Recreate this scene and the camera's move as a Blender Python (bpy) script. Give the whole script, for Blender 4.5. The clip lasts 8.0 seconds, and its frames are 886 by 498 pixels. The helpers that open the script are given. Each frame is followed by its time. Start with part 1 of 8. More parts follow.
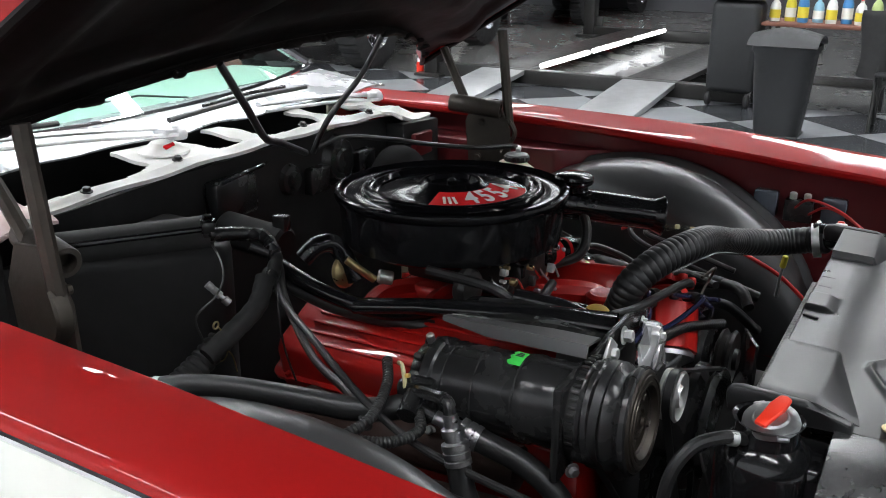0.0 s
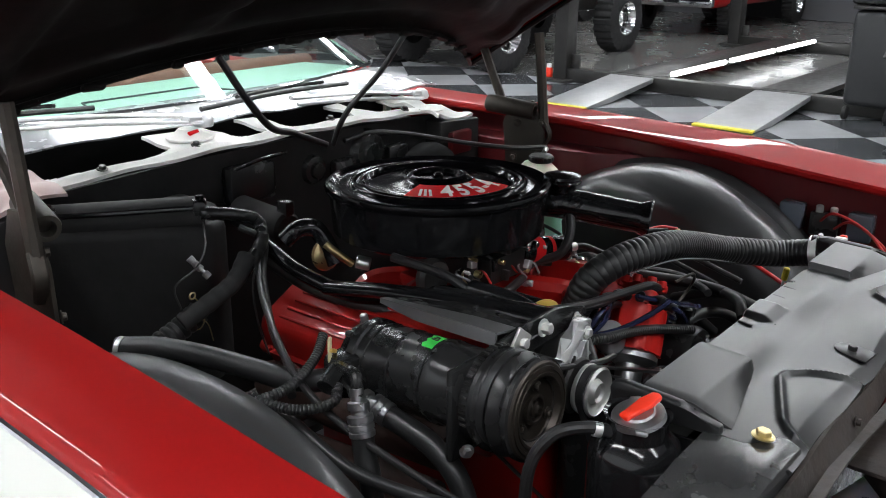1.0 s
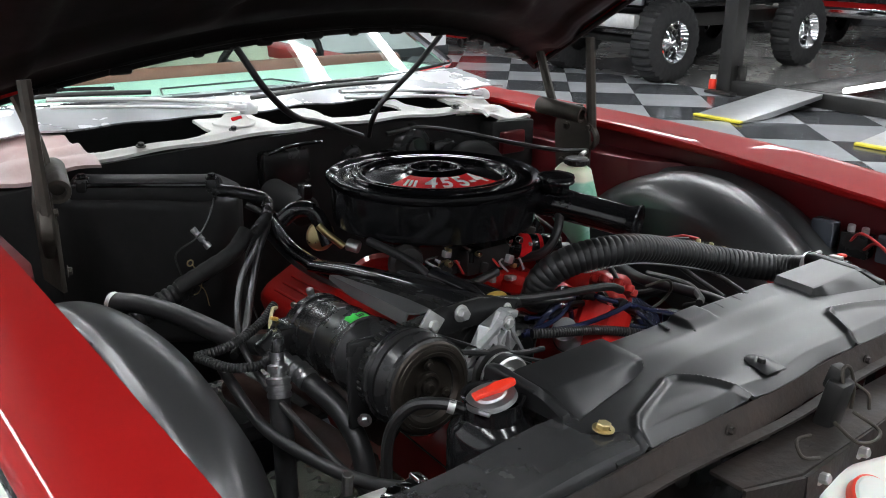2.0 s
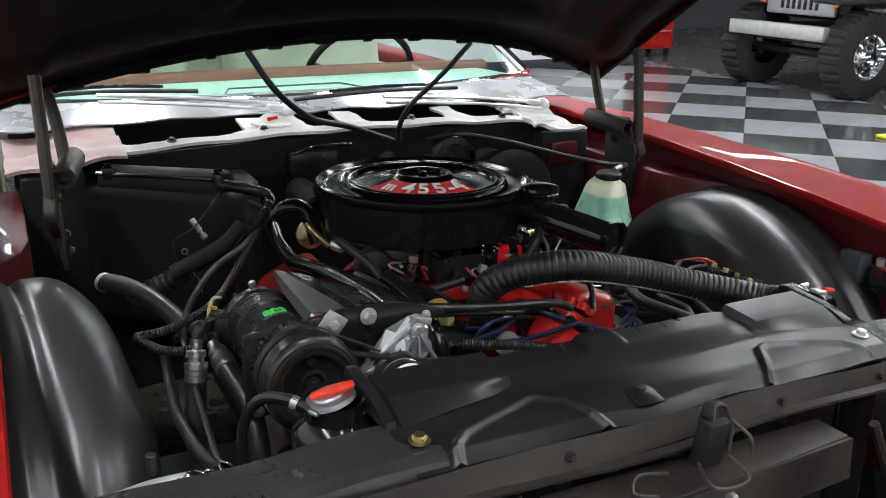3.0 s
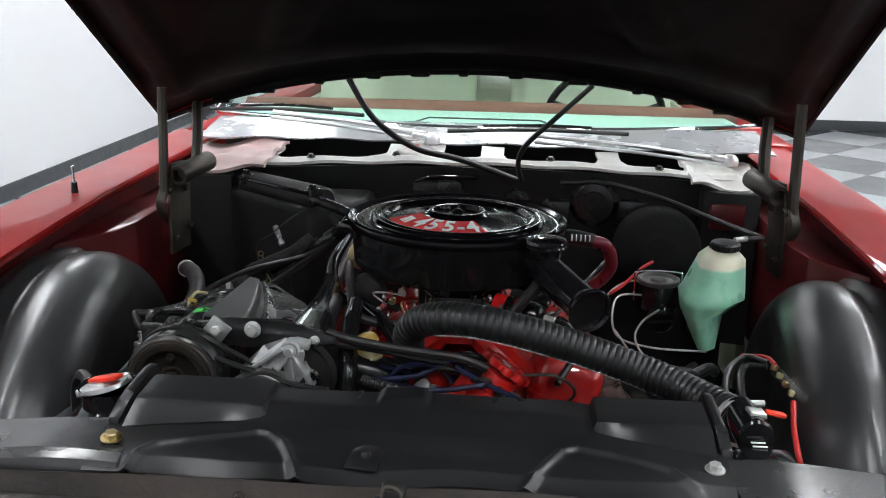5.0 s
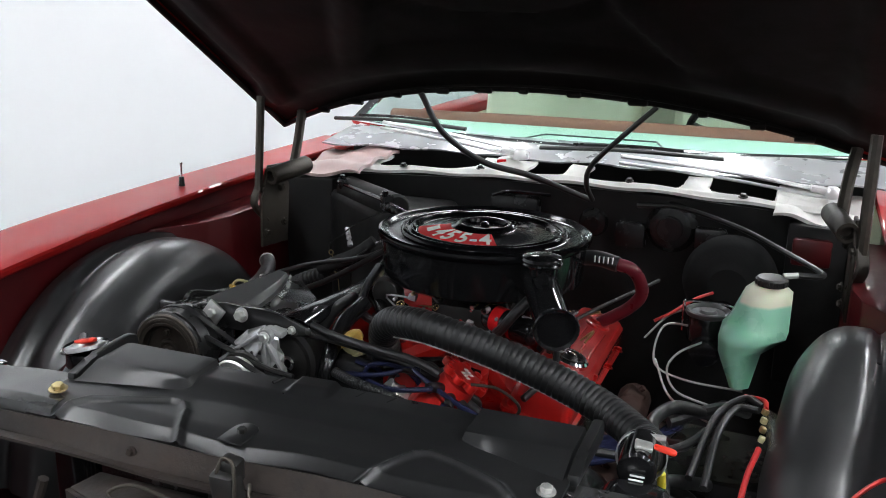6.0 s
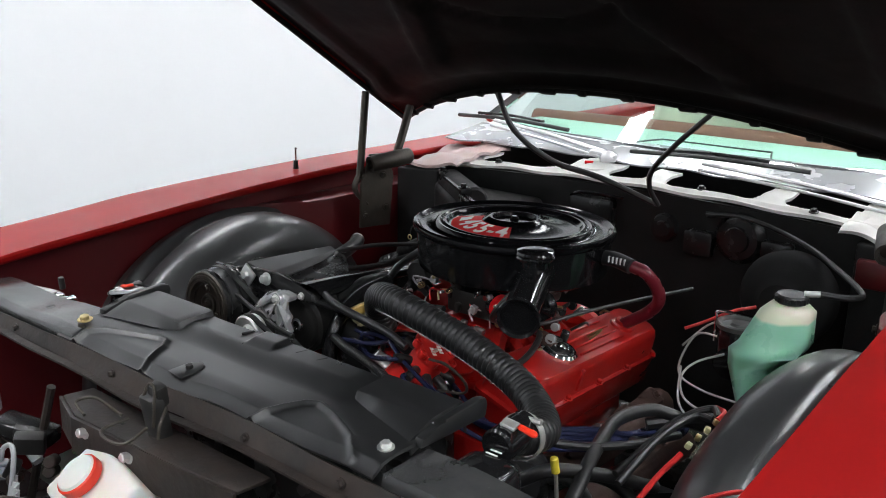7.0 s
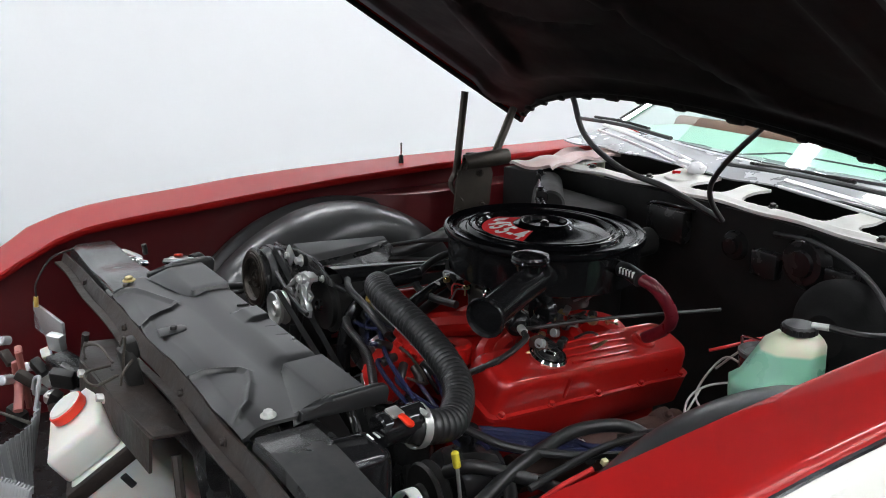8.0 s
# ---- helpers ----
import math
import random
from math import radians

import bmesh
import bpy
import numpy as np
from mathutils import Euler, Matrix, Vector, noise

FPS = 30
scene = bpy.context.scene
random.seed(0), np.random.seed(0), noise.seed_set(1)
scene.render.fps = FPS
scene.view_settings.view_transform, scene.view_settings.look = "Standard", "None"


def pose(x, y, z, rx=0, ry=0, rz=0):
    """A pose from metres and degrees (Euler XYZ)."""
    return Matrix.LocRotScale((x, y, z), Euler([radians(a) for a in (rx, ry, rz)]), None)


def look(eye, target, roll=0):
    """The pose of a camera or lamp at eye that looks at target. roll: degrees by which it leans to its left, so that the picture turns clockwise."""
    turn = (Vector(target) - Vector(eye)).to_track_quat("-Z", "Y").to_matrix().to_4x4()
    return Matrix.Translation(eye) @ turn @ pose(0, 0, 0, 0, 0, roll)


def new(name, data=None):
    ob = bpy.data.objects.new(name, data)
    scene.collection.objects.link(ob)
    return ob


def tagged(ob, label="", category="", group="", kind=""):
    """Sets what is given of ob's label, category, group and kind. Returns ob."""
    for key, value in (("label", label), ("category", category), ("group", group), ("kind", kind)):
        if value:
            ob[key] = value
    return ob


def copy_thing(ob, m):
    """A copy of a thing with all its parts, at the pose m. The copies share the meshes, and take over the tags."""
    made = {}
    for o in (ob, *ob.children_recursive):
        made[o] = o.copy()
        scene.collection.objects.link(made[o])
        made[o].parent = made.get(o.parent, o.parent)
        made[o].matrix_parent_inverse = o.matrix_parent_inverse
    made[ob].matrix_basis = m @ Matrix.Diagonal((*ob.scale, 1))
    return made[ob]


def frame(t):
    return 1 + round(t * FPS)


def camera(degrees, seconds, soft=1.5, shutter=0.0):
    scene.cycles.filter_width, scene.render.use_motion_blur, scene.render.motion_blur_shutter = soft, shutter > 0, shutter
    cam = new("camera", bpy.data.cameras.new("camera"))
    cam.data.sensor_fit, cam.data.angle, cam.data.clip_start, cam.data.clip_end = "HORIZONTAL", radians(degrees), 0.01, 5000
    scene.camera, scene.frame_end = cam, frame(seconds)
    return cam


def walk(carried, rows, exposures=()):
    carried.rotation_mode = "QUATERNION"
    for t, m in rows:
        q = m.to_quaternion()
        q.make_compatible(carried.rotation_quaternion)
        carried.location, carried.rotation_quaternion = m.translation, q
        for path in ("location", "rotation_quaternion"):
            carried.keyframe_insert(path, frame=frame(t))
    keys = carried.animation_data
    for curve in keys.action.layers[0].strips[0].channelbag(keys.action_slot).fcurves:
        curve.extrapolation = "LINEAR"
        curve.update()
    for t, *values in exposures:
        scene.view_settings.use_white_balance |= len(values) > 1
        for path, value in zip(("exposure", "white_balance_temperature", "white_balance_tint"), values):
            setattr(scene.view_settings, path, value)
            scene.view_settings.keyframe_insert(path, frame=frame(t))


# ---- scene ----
cam = camera(51.6, 8.0, soft=1.0)
PATH = [
    (0, (-1.378, 0.004, 1.484), (0.262, 0.940, 0.826), 0.4),
    (0.5, (-1.331, -0.122, 1.484), (0.220, 0.957, 0.827), 0.5),
    (1, (-1.266, -0.274, 1.482), (0.197, 0.925, 0.833), 0.5),
    (1.5, (-1.187, -0.432, 1.480), (0.151, 0.907, 0.837), 0.8),
    (1.7, (-1.146, -0.491, 1.480), (0.129, 0.909, 0.837), 0.8),
    (2.8, (-0.811, -0.760, 1.487), (0.125, 0.890, 0.854), 1.0),
    (3, (-0.735, -0.796, 1.485), (0.101, 0.908, 0.855), 0.7),
    (3.5, (-0.542, -0.862, 1.486), (0.061, 0.943, 0.870), 0.9),
    (4, (-0.344, -0.894, 1.489), (0.024, 0.978, 0.888), 0.6),
    (4.5, (-0.133, -0.906, 1.488), (-0.012, 1.003, 0.903), 0.7),
    (4.7, (-0.045, -0.913, 1.480), (-0.032, 1.004, 0.912), 0.9),
    (5.8, (0.444, -0.889, 1.496), (-0.136, 0.947, 0.956), 0.9),
    (6, (0.543, -0.868, 1.497), (-0.163, 0.924, 0.959), 0.9),
    (6.5, (0.784, -0.816, 1.509), (-0.182, 0.847, 0.960), 1.0),
    (7, (1.018, -0.737, 1.514), (-0.194, 0.757, 0.969), 0.9),
    (7.5, (1.221, -0.597, 1.520), (-0.219, 0.678, 0.971), 1.0),
    (8, (1.396, -0.411, 1.535), (-0.209, 0.644, 0.979), 0.8),
]
walk(cam, [(t, look(eye, target, roll)) for t, eye, target, roll in PATH])

# ---- world, lamps, exposure ----
world = bpy.data.worlds.new("world")
scene.world = world
world.use_nodes = True
world.node_tree.nodes["Background"].inputs[0].default_value = (0.75, 0.82, 0.9, 1)
world.node_tree.nodes["Background"].inputs[1].default_value = 0.15
scene.view_settings.exposure = 0.0

CEILING = 4.2
LAMP_ROWS = [(-2.2, -1.0), (-2.2, 2.2), (-2.2, 6.3), (0.0, -2.8), (0.0, 4.6), (0.0, 7.4), (2.0, -1.4), (2.6, 2.4), (2.6, 5.6),
             (4.6, -2.0), (4.6, 1.4), (4.3, 5.3), (7.0, 0.2), (6.8, 3.2), (6.8, 6.4), (10.4, 2.0), (10.4, 6.0), (13.8, 3.6), (13.8, 7.4)]


# ---- mesh helpers ----
def frame_of(p0, p1):
    """A matrix at p0 whose z axis points to p1."""
    d = Vector(p1) - Vector(p0)
    return Matrix.Translation(p0) @ d.to_track_quat("Z", "Y").to_matrix().to_4x4()


def add_box(bm, c, s, bev=0.003, rot=(0, 0, 0), seg=2):
    m = pose(*c, *rot) @ Matrix.Diagonal((*s, 1))
    vs = bmesh.ops.create_cube(bm, size=1.0, matrix=m)["verts"]
    if bev > 0:
        es = list({e for v in vs for e in v.link_edges})
        bmesh.ops.bevel(bm, geom=es, offset=min(bev, 0.45 * min(s)), segments=seg, profile=0.5, affect="EDGES")


def add_lathe(bm, prof, m=None, seg=32, arc=360.0):
    """Turns a profile of (radius, height) round the z axis of m."""
    m = m or Matrix()
    full = arc >= 359.9
    n = seg if full else seg + 1
    rings = []
    for r, z in prof:
        if r < 1e-6:
            rings.append([bm.verts.new(m @ Vector((0, 0, z)))])
        else:
            rings.append([bm.verts.new(m @ Vector((r * math.cos(radians(arc) * i / seg), r * math.sin(radians(arc) * i / seg), z))) for i in range(n)])
    for a, b in zip(rings, rings[1:]):
        for i in range(seg):
            j = (i + 1) % n
            q = [a[i % len(a)], a[j % len(a)], b[j % len(b)], b[i % len(b)]]
            q = list(dict.fromkeys(q))
            if len(q) > 2:
                try:
                    bm.faces.new(q)
                except ValueError:
                    pass


def add_cyl(bm, p0, p1, r, r1=None, seg=20, bev=0.0):
    h = (Vector(p1) - Vector(p0)).length
    r1 = r if r1 is None else r1
    b = min(bev, 0.4 * h, 0.6 * min(r, r1))
    prof = [(0, 0), (r - b, 0), (r, b), (r1, h - b), (r1 - b, h), (0, h)] if b > 0 else [(0, 0), (r, 0), (r1, h), (0, h)]
    add_lathe(bm, prof, frame_of(p0, p1), seg)


def spline(pts, sub=8):
    """Catmull-Rom through the points."""
    p = [Vector(q) for q in pts]
    p = [2 * p[0] - p[1], *p, 2 * p[-1] - p[-2]]
    out = []
    for i in range(1, len(p) - 2):
        a, b, c, d = p[i - 1:i + 3]
        for k in range(sub):
            t = k / sub
            out.append(0.5 * (2 * b + (c - a) * t + (2 * a - 5 * b + 4 * c - d) * t * t + (3 * b - a - 3 * c + d) * t ** 3))
    out.append(p[-2].copy())
    return out


def add_tube(bm, pts, r, seg=10, sub=8, smooth=True, rib=0.0, pitch=0.01, caps=True, flat=1.0):
    """A pipe along the points; with rib, a corrugated hose of that depth and pitch."""
    path = spline(pts, sub) if smooth else [Vector(q) for q in pts]
    if rib > 0:
        cum = [0.0]
        for a, b in zip(path, path[1:]):
            cum.append(cum[-1] + (b - a).length)
        n = max(4, int(cum[-1] / pitch * 6))
        fine, k = [], 0
        for i in range(n + 1):
            s = cum[-1] * i / n
            while k < len(cum) - 2 and cum[k + 1] < s:
                k += 1
            fine.append(path[k].lerp(path[k + 1], (s - cum[k]) / max(1e-9, cum[k + 1] - cum[k])))
        path = fine
    up = Vector((0, 0, 1))
    rings, dist = [], 0.0
    n0 = None
    for i, p in enumerate(path):
        t = (path[min(i + 1, len(path) - 1)] - path[max(i - 1, 0)]).normalized()
        if n0 is None:
            n0 = t.orthogonal().normalized() if abs(t.dot(up)) > 0.95 else (up - t * up.dot(t)).normalized()
        n0 = (n0 - t * n0.dot(t)).normalized()
        b = t.cross(n0)
        if i:
            dist += (p - path[i - 1]).length
        rr = r if rib <= 0 else r - rib * (0.5 - 0.5 * math.cos(2 * math.pi * dist / pitch)) ** 3
        rings.append([bm.verts.new(p + n0 * (rr * flat * math.cos(2 * math.pi * k / seg)) + b * (rr * math.sin(2 * math.pi * k / seg))) for k in range(seg)])
    for a, b in zip(rings, rings[1:]):
        for k in range(seg):
            bm.faces.new((a[k], a[(k + 1) % seg], b[(k + 1) % seg], b[k]))
    if caps:
        bm.faces.new(rings[0][::-1])
        bm.faces.new(rings[-1])


def add_prism(bm, poly, h, m=None, bev=0.0, seg=2):
    """A flat outline (x, y) raised by h along the z axis of m."""
    m = m or Matrix()
    lo = [bm.verts.new(m @ Vector((x, y, 0))) for x, y in poly]
    hi = [bm.verts.new(m @ Vector((x, y, h))) for x, y in poly]
    n = len(poly)
    fs = [bm.faces.new(lo[::-1]), bm.faces.new(hi)]
    for i in range(n):
        fs.append(bm.faces.new((lo[i], lo[(i + 1) % n], hi[(i + 1) % n], hi[i])))
    if bev > 0:
        es = list({e for f in fs for e in f.edges})
        bmesh.ops.bevel(bm, geom=es, offset=bev, segments=seg, profile=0.5, affect="EDGES")


def add_sheet(bm, f, nu, nv, thick=0.0):
    """A surface f(u, v), u and v from 0 to 1; with thick, a closed plate of that thickness against its normal."""
    g = [[Vector(f(i / nu, j / nv)) for j in range(nv + 1)] for i in range(nu + 1)]
    top = [[bm.verts.new(p) for p in row] for row in g]
    for i in range(nu):
        for j in range(nv):
            bm.faces.new((top[i][j], top[i + 1][j], top[i + 1][j + 1], top[i][j + 1]))
    if thick:
        low = []
        for i in range(nu + 1):
            row = []
            for j in range(nv + 1):
                du = g[min(i + 1, nu)][j] - g[max(i - 1, 0)][j]
                dv = g[i][min(j + 1, nv)] - g[i][max(j - 1, 0)]
                row.append(bm.verts.new(g[i][j] - du.cross(dv).normalized() * thick))
            low.append(row)
        for i in range(nu):
            for j in range(nv):
                bm.faces.new((low[i][j], low[i][j + 1], low[i + 1][j + 1], low[i + 1][j]))
        rim = [(i, 0) for i in range(nu)] + [(nu, j) for j in range(nv)] + [(i, nv) for i in range(nu, 0, -1)] + [(0, j) for j in range(nv, 0, -1)]
        for (a, b), (c, d) in zip(rim, rim[1:] + rim[:1]):
            bm.faces.new((top[c][d], top[a][b], low[a][b], low[c][d]))


def lerp_table(tab, x):
    return float(np.interp(x, [a for a, _ in tab], [b for _, b in tab]))


WORLD = {}


def thing(name, base, label, category, group=""):
    ob = new(name)
    ob.empty_display_size = 0.05
    ob.location = base
    WORLD[ob.name] = Matrix.Translation(base)
    return tagged(ob, label, category, group)


def mesh_of(name, bm, mat, angle=35):
    bmesh.ops.recalc_face_normals(bm, faces=bm.faces)
    me = bpy.data.meshes.new(name)
    bm.to_mesh(me)
    bm.free()
    me.materials.append(mat)
    me.shade_smooth()
    me.set_sharp_from_angle(angle=radians(angle))
    return me


def part(name, bm, mat, parent, label="", angle=35):
    ob = new(name, mesh_of(name, bm, mat, angle))
    ob.parent = parent
    ob.matrix_parent_inverse = WORLD.get(parent.name, Matrix()).inverted()
    return tagged(ob, label)


def solid(name, bm, mat, label, category, kind="", group="", angle=35):
    """A thing or a piece of the setting that is one mesh."""
    return tagged(new(name, mesh_of(name, bm, mat, angle)), label, category, group, kind)


def B():
    return bmesh.new()


def hexbolt(parent, p, d, r, mat, h=0.006, washer=True, name="bolt", label=""):
    """A hexagon bolt head with its washer at p, pointing along d."""
    bm = B()
    m = frame_of(p, Vector(p) + Vector(d))
    if washer:
        add_lathe(bm, [(0, 0), (r * 1.5, 0), (r * 1.5, 0.0015), (r * 1.1, 0.002), (0, 0.002)], m, 20)
    add_lathe(bm, [(0, 0.002), (r, 0.002), (r, h), (r * 0.85, h + 0.0012), (0, h + 0.0012)], m, 6)
    return part(name, bm, mat, parent, label, 25)


# ---- materials ----
def material(name, color, rough=0.5, metal=0.0, coat=0.0, coat_rough=0.03, vary=0.12, scale=18.0, bump=0.0, bump_scale=120.0,
             dust=0.0, dust_color=(0.28, 0.27, 0.25), dust_scale=7.0, rough_vary=0.08, spec=0.5, extra=None):
    """Base colour with two scales of variation, uneven gloss, fine relief, and worn or dusty patches."""
    mat = bpy.data.materials.new(name)
    mat.use_nodes = True
    nt = mat.node_tree
    bs = nt.nodes["Principled BSDF"]
    co = nt.nodes.new("ShaderNodeTexCoord").outputs["Object"]

    def noise_node(sc, detail=4.0, rgh=0.55):
        n = nt.nodes.new("ShaderNodeTexNoise")
        n.inputs["Scale"].default_value, n.inputs["Detail"].default_value, n.inputs["Roughness"].default_value = sc, detail, rgh
        nt.links.new(co, n.inputs["Vector"])
        return n.outputs["Fac"]

    def mix(fac, a, b):
        n = nt.nodes.new("ShaderNodeMix")
        n.data_type = "RGBA"
        for sock, val in ((n.inputs[0], fac), (n.inputs[6], a), (n.inputs[7], b)):
            if isinstance(val, bpy.types.NodeSocket):
                nt.links.new(val, sock)
            else:
                sock.default_value = val if isinstance(val, float) else (*val[:3], 1)
        return n.outputs[2]

    def ramp(src, lo, hi, a=0.0, b=1.0):
        n = nt.nodes.new("ShaderNodeMapRange")
        nt.links.new(src, n.inputs[0])
        for i, v in enumerate((lo, hi, a, b)):
            n.inputs[i + 1].default_value = v
        return n.outputs[0]

    big, small = noise_node(scale * 0.3), noise_node(scale * 4, 6.0)
    dark = tuple(c * (1 - vary) for c in color)
    light = tuple(min(1, c * (1 + vary)) for c in color)
    col = mix(ramp(big, 0.3, 0.7), dark, light)
    col = mix(ramp(small, 0.35, 0.75, 0.0, 0.35), col, tuple(c * (1 - 1.6 * vary) for c in color))
    rgh = ramp(noise_node(scale * 1.3), 0.3, 0.7, max(0.02, rough - rough_vary), min(1, rough + rough_vary))
    if dust > 0:
        d = ramp(noise_node(dust_scale, 8.0, 0.65), 0.42, 0.78, 0.0, dust)
        col = mix(d, col, dust_color)
        add = nt.nodes.new("ShaderNodeMath")
        add.operation, add.use_clamp = "ADD", True
        nt.links.new(rgh, add.inputs[0])
        scaled = ramp(d, 0, 1, 0.0, 0.3)
        nt.links.new(scaled, add.inputs[1])
        rgh = add.outputs[0]
    nt.links.new(col, bs.inputs["Base Color"])
    nt.links.new(rgh, bs.inputs["Roughness"])
    bs.inputs["Metallic"].default_value = metal
    bs.inputs["Specular IOR Level"].default_value = spec
    bs.inputs["Coat Weight"].default_value = coat
    bs.inputs["Coat Roughness"].default_value = coat_rough
    if bump > 0:
        n = nt.nodes.new("ShaderNodeBump")
        n.inputs["Strength"].default_value, n.inputs["Distance"].default_value = bump, 0.002
        nt.links.new(noise_node(bump_scale, 5.0), n.inputs["Height"])
        nt.links.new(n.outputs[0], bs.inputs["Normal"])
    if extra:
        for key, val in extra.items():
            bs.inputs[key].default_value = val
    return mat


def glow(name, color, strength):
    mat = bpy.data.materials.new(name)
    mat.use_nodes = True
    bs = mat.node_tree.nodes["Principled BSDF"]
    bs.inputs["Base Color"].default_value = (0.8, 0.8, 0.8, 1)
    bs.inputs["Emission Color"].default_value = (*color, 1)
    bs.inputs["Emission Strength"].default_value = strength
    return mat


def pane(name, color, rough=0.0, ior=1.45):
    mat = bpy.data.materials.new(name)
    mat.use_nodes = True
    bs = mat.node_tree.nodes["Principled BSDF"]
    bs.inputs["Base Color"].default_value = (*color, 1)
    bs.inputs["Transmission Weight"].default_value = 1.0
    bs.inputs["Roughness"].default_value = rough
    bs.inputs["IOR"].default_value = ior
    return mat


M_RED = material("car_paint_red", (0.36, 0.008, 0.008), 0.55, coat=0.5, coat_rough=0.018, vary=0.05, scale=6, rough_vary=0.04, spec=0.12)
# dull inner red, its value lowered to hold the shade below the fender lip
M_REDIN_SHADED = material("inner_panel_red_shaded", (0.11, 0.006, 0.009), 0.42, coat=0.25, spec=0.3, vary=0.15, scale=9, dust=0.12, dust_color=(0.1, 0.05, 0.04))
M_WHITE = material("car_paint_white", (0.8, 0.8, 0.74), 0.3, coat=1.0, vary=0.02, scale=5, rough_vary=0.03)
M_COWL = material("cowl_paint_white", (0.8, 0.79, 0.76), 0.4, vary=0.08, scale=14, dust=0.3, dust_color=(0.5, 0.46, 0.42), bump=0.15)
M_BLACKGLOSS = material("black_enamel", (0.011, 0.011, 0.012), 0.12, vary=0.2, scale=12, rough_vary=0.04, spec=0.42)
M_CLUTCH = material("worn_brown_steel", (0.055, 0.047, 0.040), 0.36, 0.7, vary=0.35, scale=30, dust=0.4, dust_color=(0.09, 0.07, 0.055), dust_scale=25, rough_vary=0.12)
M_PINK = material("overspray_white", (0.66, 0.52, 0.50), 0.5, vary=0.12, scale=10, dust=0.55, dust_color=(0.5, 0.2, 0.18), dust_scale=9, bump=0.15)
# grey of the pressed lid; on the bracket web it paints a lamp reflection
M_GUSSET = material("grey_steel_and_web_sheen", (0.11, 0.11, 0.112), 0.3, 0.3, vary=0.02, scale=5, rough_vary=0.02)
M_BLACK = material("black_satin_paint", (0.019, 0.019, 0.0195), 0.24, vary=0.25, scale=14, dust=0.15, dust_color=(0.03, 0.03, 0.03), bump=0.06, spec=0.42)
M_LINER = material("black_moulded_liner", (0.032, 0.0325, 0.034), 0.4, coat=0.75, coat_rough=0.24, vary=0.15, scale=7, dust=0.25, dust_color=(0.08, 0.08, 0.08), dust_scale=5, bump=0.06, bump_scale=60)
M_SHROUD = material("grey_black_shroud", (0.014, 0.0142, 0.015), 0.3, vary=0.12, scale=5, dust=0.12, dust_color=(0.05, 0.05, 0.05), dust_scale=9, spec=0.6, rough_vary=0.03)
M_ARM = material("glossy_support_paint", (0.035, 0.035, 0.036), 0.2, vary=0.2, scale=9, dust=0.25, dust_color=(0.12, 0.12, 0.12), dust_scale=14, bump=0.06, bump_scale=40, spec=0.8)
M_RUBBER = material("black_rubber", (0.017, 0.017, 0.0175), 0.36, vary=0.3, scale=25, dust=0.2, dust_color=(0.03, 0.03, 0.03), bump=0.12, bump_scale=200)
M_FIREWALL = material("firewall_black", (0.026, 0.0257, 0.026), 0.5, vary=0.35, scale=8, dust=0.4, dust_color=(0.02, 0.019, 0.018), bump=0.3, bump_scale=50, spec=0.15)
M_MATTE = material("matte_black_paint", (0.024, 0.024, 0.0245), 0.75, vary=0.3, scale=10, bump=0.2, spec=0.06)
M_LID = material("black_lid_enamel", (0.005, 0.005, 0.006), 0.13, vary=0.2, scale=12, rough_vary=0.03, spec=0.14)
# pale speckle that paints a reflection seen on the shroud's end flange
M_SPECKLE_GLINT = material("speckled_glint", (0.16, 0.16, 0.155), 0.5, 0.3, vary=0.5, scale=60, dust=0.9, dust_color=(0.55, 0.55, 0.53), dust_scale=160, bump=1.0, bump_scale=160)
M_ENGINE = material("engine_red_enamel", (0.43, 0.011, 0.009), 0.35, coat=1.0, coat_rough=0.025, spec=0.25, vary=0.12, scale=10, bump=0.12, bump_scale=90, dust=0.15, dust_color=(0.15, 0.02, 0.015))
M_CAPRED = material("red_ignition_plastic", (0.62, 0.018, 0.014), 0.35, vary=0.05, scale=12)
M_CHROME = material("chrome", (0.85, 0.85, 0.86), 0.08, 1.0, vary=0.04, scale=20, rough_vary=0.05)
M_ALU = material("cast_aluminium", (0.55, 0.55, 0.56), 0.34, 1.0, vary=0.2, scale=30, bump=0.3, bump_scale=150, dust=0.3, dust_color=(0.12, 0.12, 0.12))
M_ZINC = material("zinc_plated_steel", (0.72, 0.72, 0.70), 0.4, 0.8, vary=0.12, scale=40, rough_vary=0.12)
M_BRASS = material("yellow_passivated_steel", (0.62, 0.5, 0.26), 0.33, 1.0, vary=0.15, scale=40)
M_RUST = material("brown_steel", (0.026, 0.021, 0.019), 0.5, 0.2, vary=0.45, scale=12, dust=0.7, dust_color=(0.075, 0.05, 0.04), dust_scale=16, bump=0.6, bump_scale=80)
M_HINGE = material("worn_hinge_steel", (0.055, 0.048, 0.040), 0.45, 0.5, vary=0.35, scale=18, dust=0.4, dust_color=(0.12, 0.1, 0.08), bump=0.25)
M_MANIFOLD = material("scaled_iron", (0.06, 0.032, 0.025), 0.7, 0.2, vary=0.4, scale=20, bump=0.5, dust=0.4, dust_color=(0.12, 0.05, 0.04), dust_scale=20)
M_HOODIN = material("hood_underside_black", (0.0085, 0.0075, 0.007), 0.6, vary=0.4, scale=5, dust=0.4, dust_color=(0.020, 0.013, 0.011), dust_scale=5, bump=0.3, bump_scale=30, spec=0.14)
M_WIREBLUE = material("dark_blue_lead", (0.018, 0.022, 0.06), 0.2, vary=0.15, scale=30)
M_WIRERED = material("red_wire", (0.55, 0.02, 0.02), 0.4, vary=0.1, scale=40)
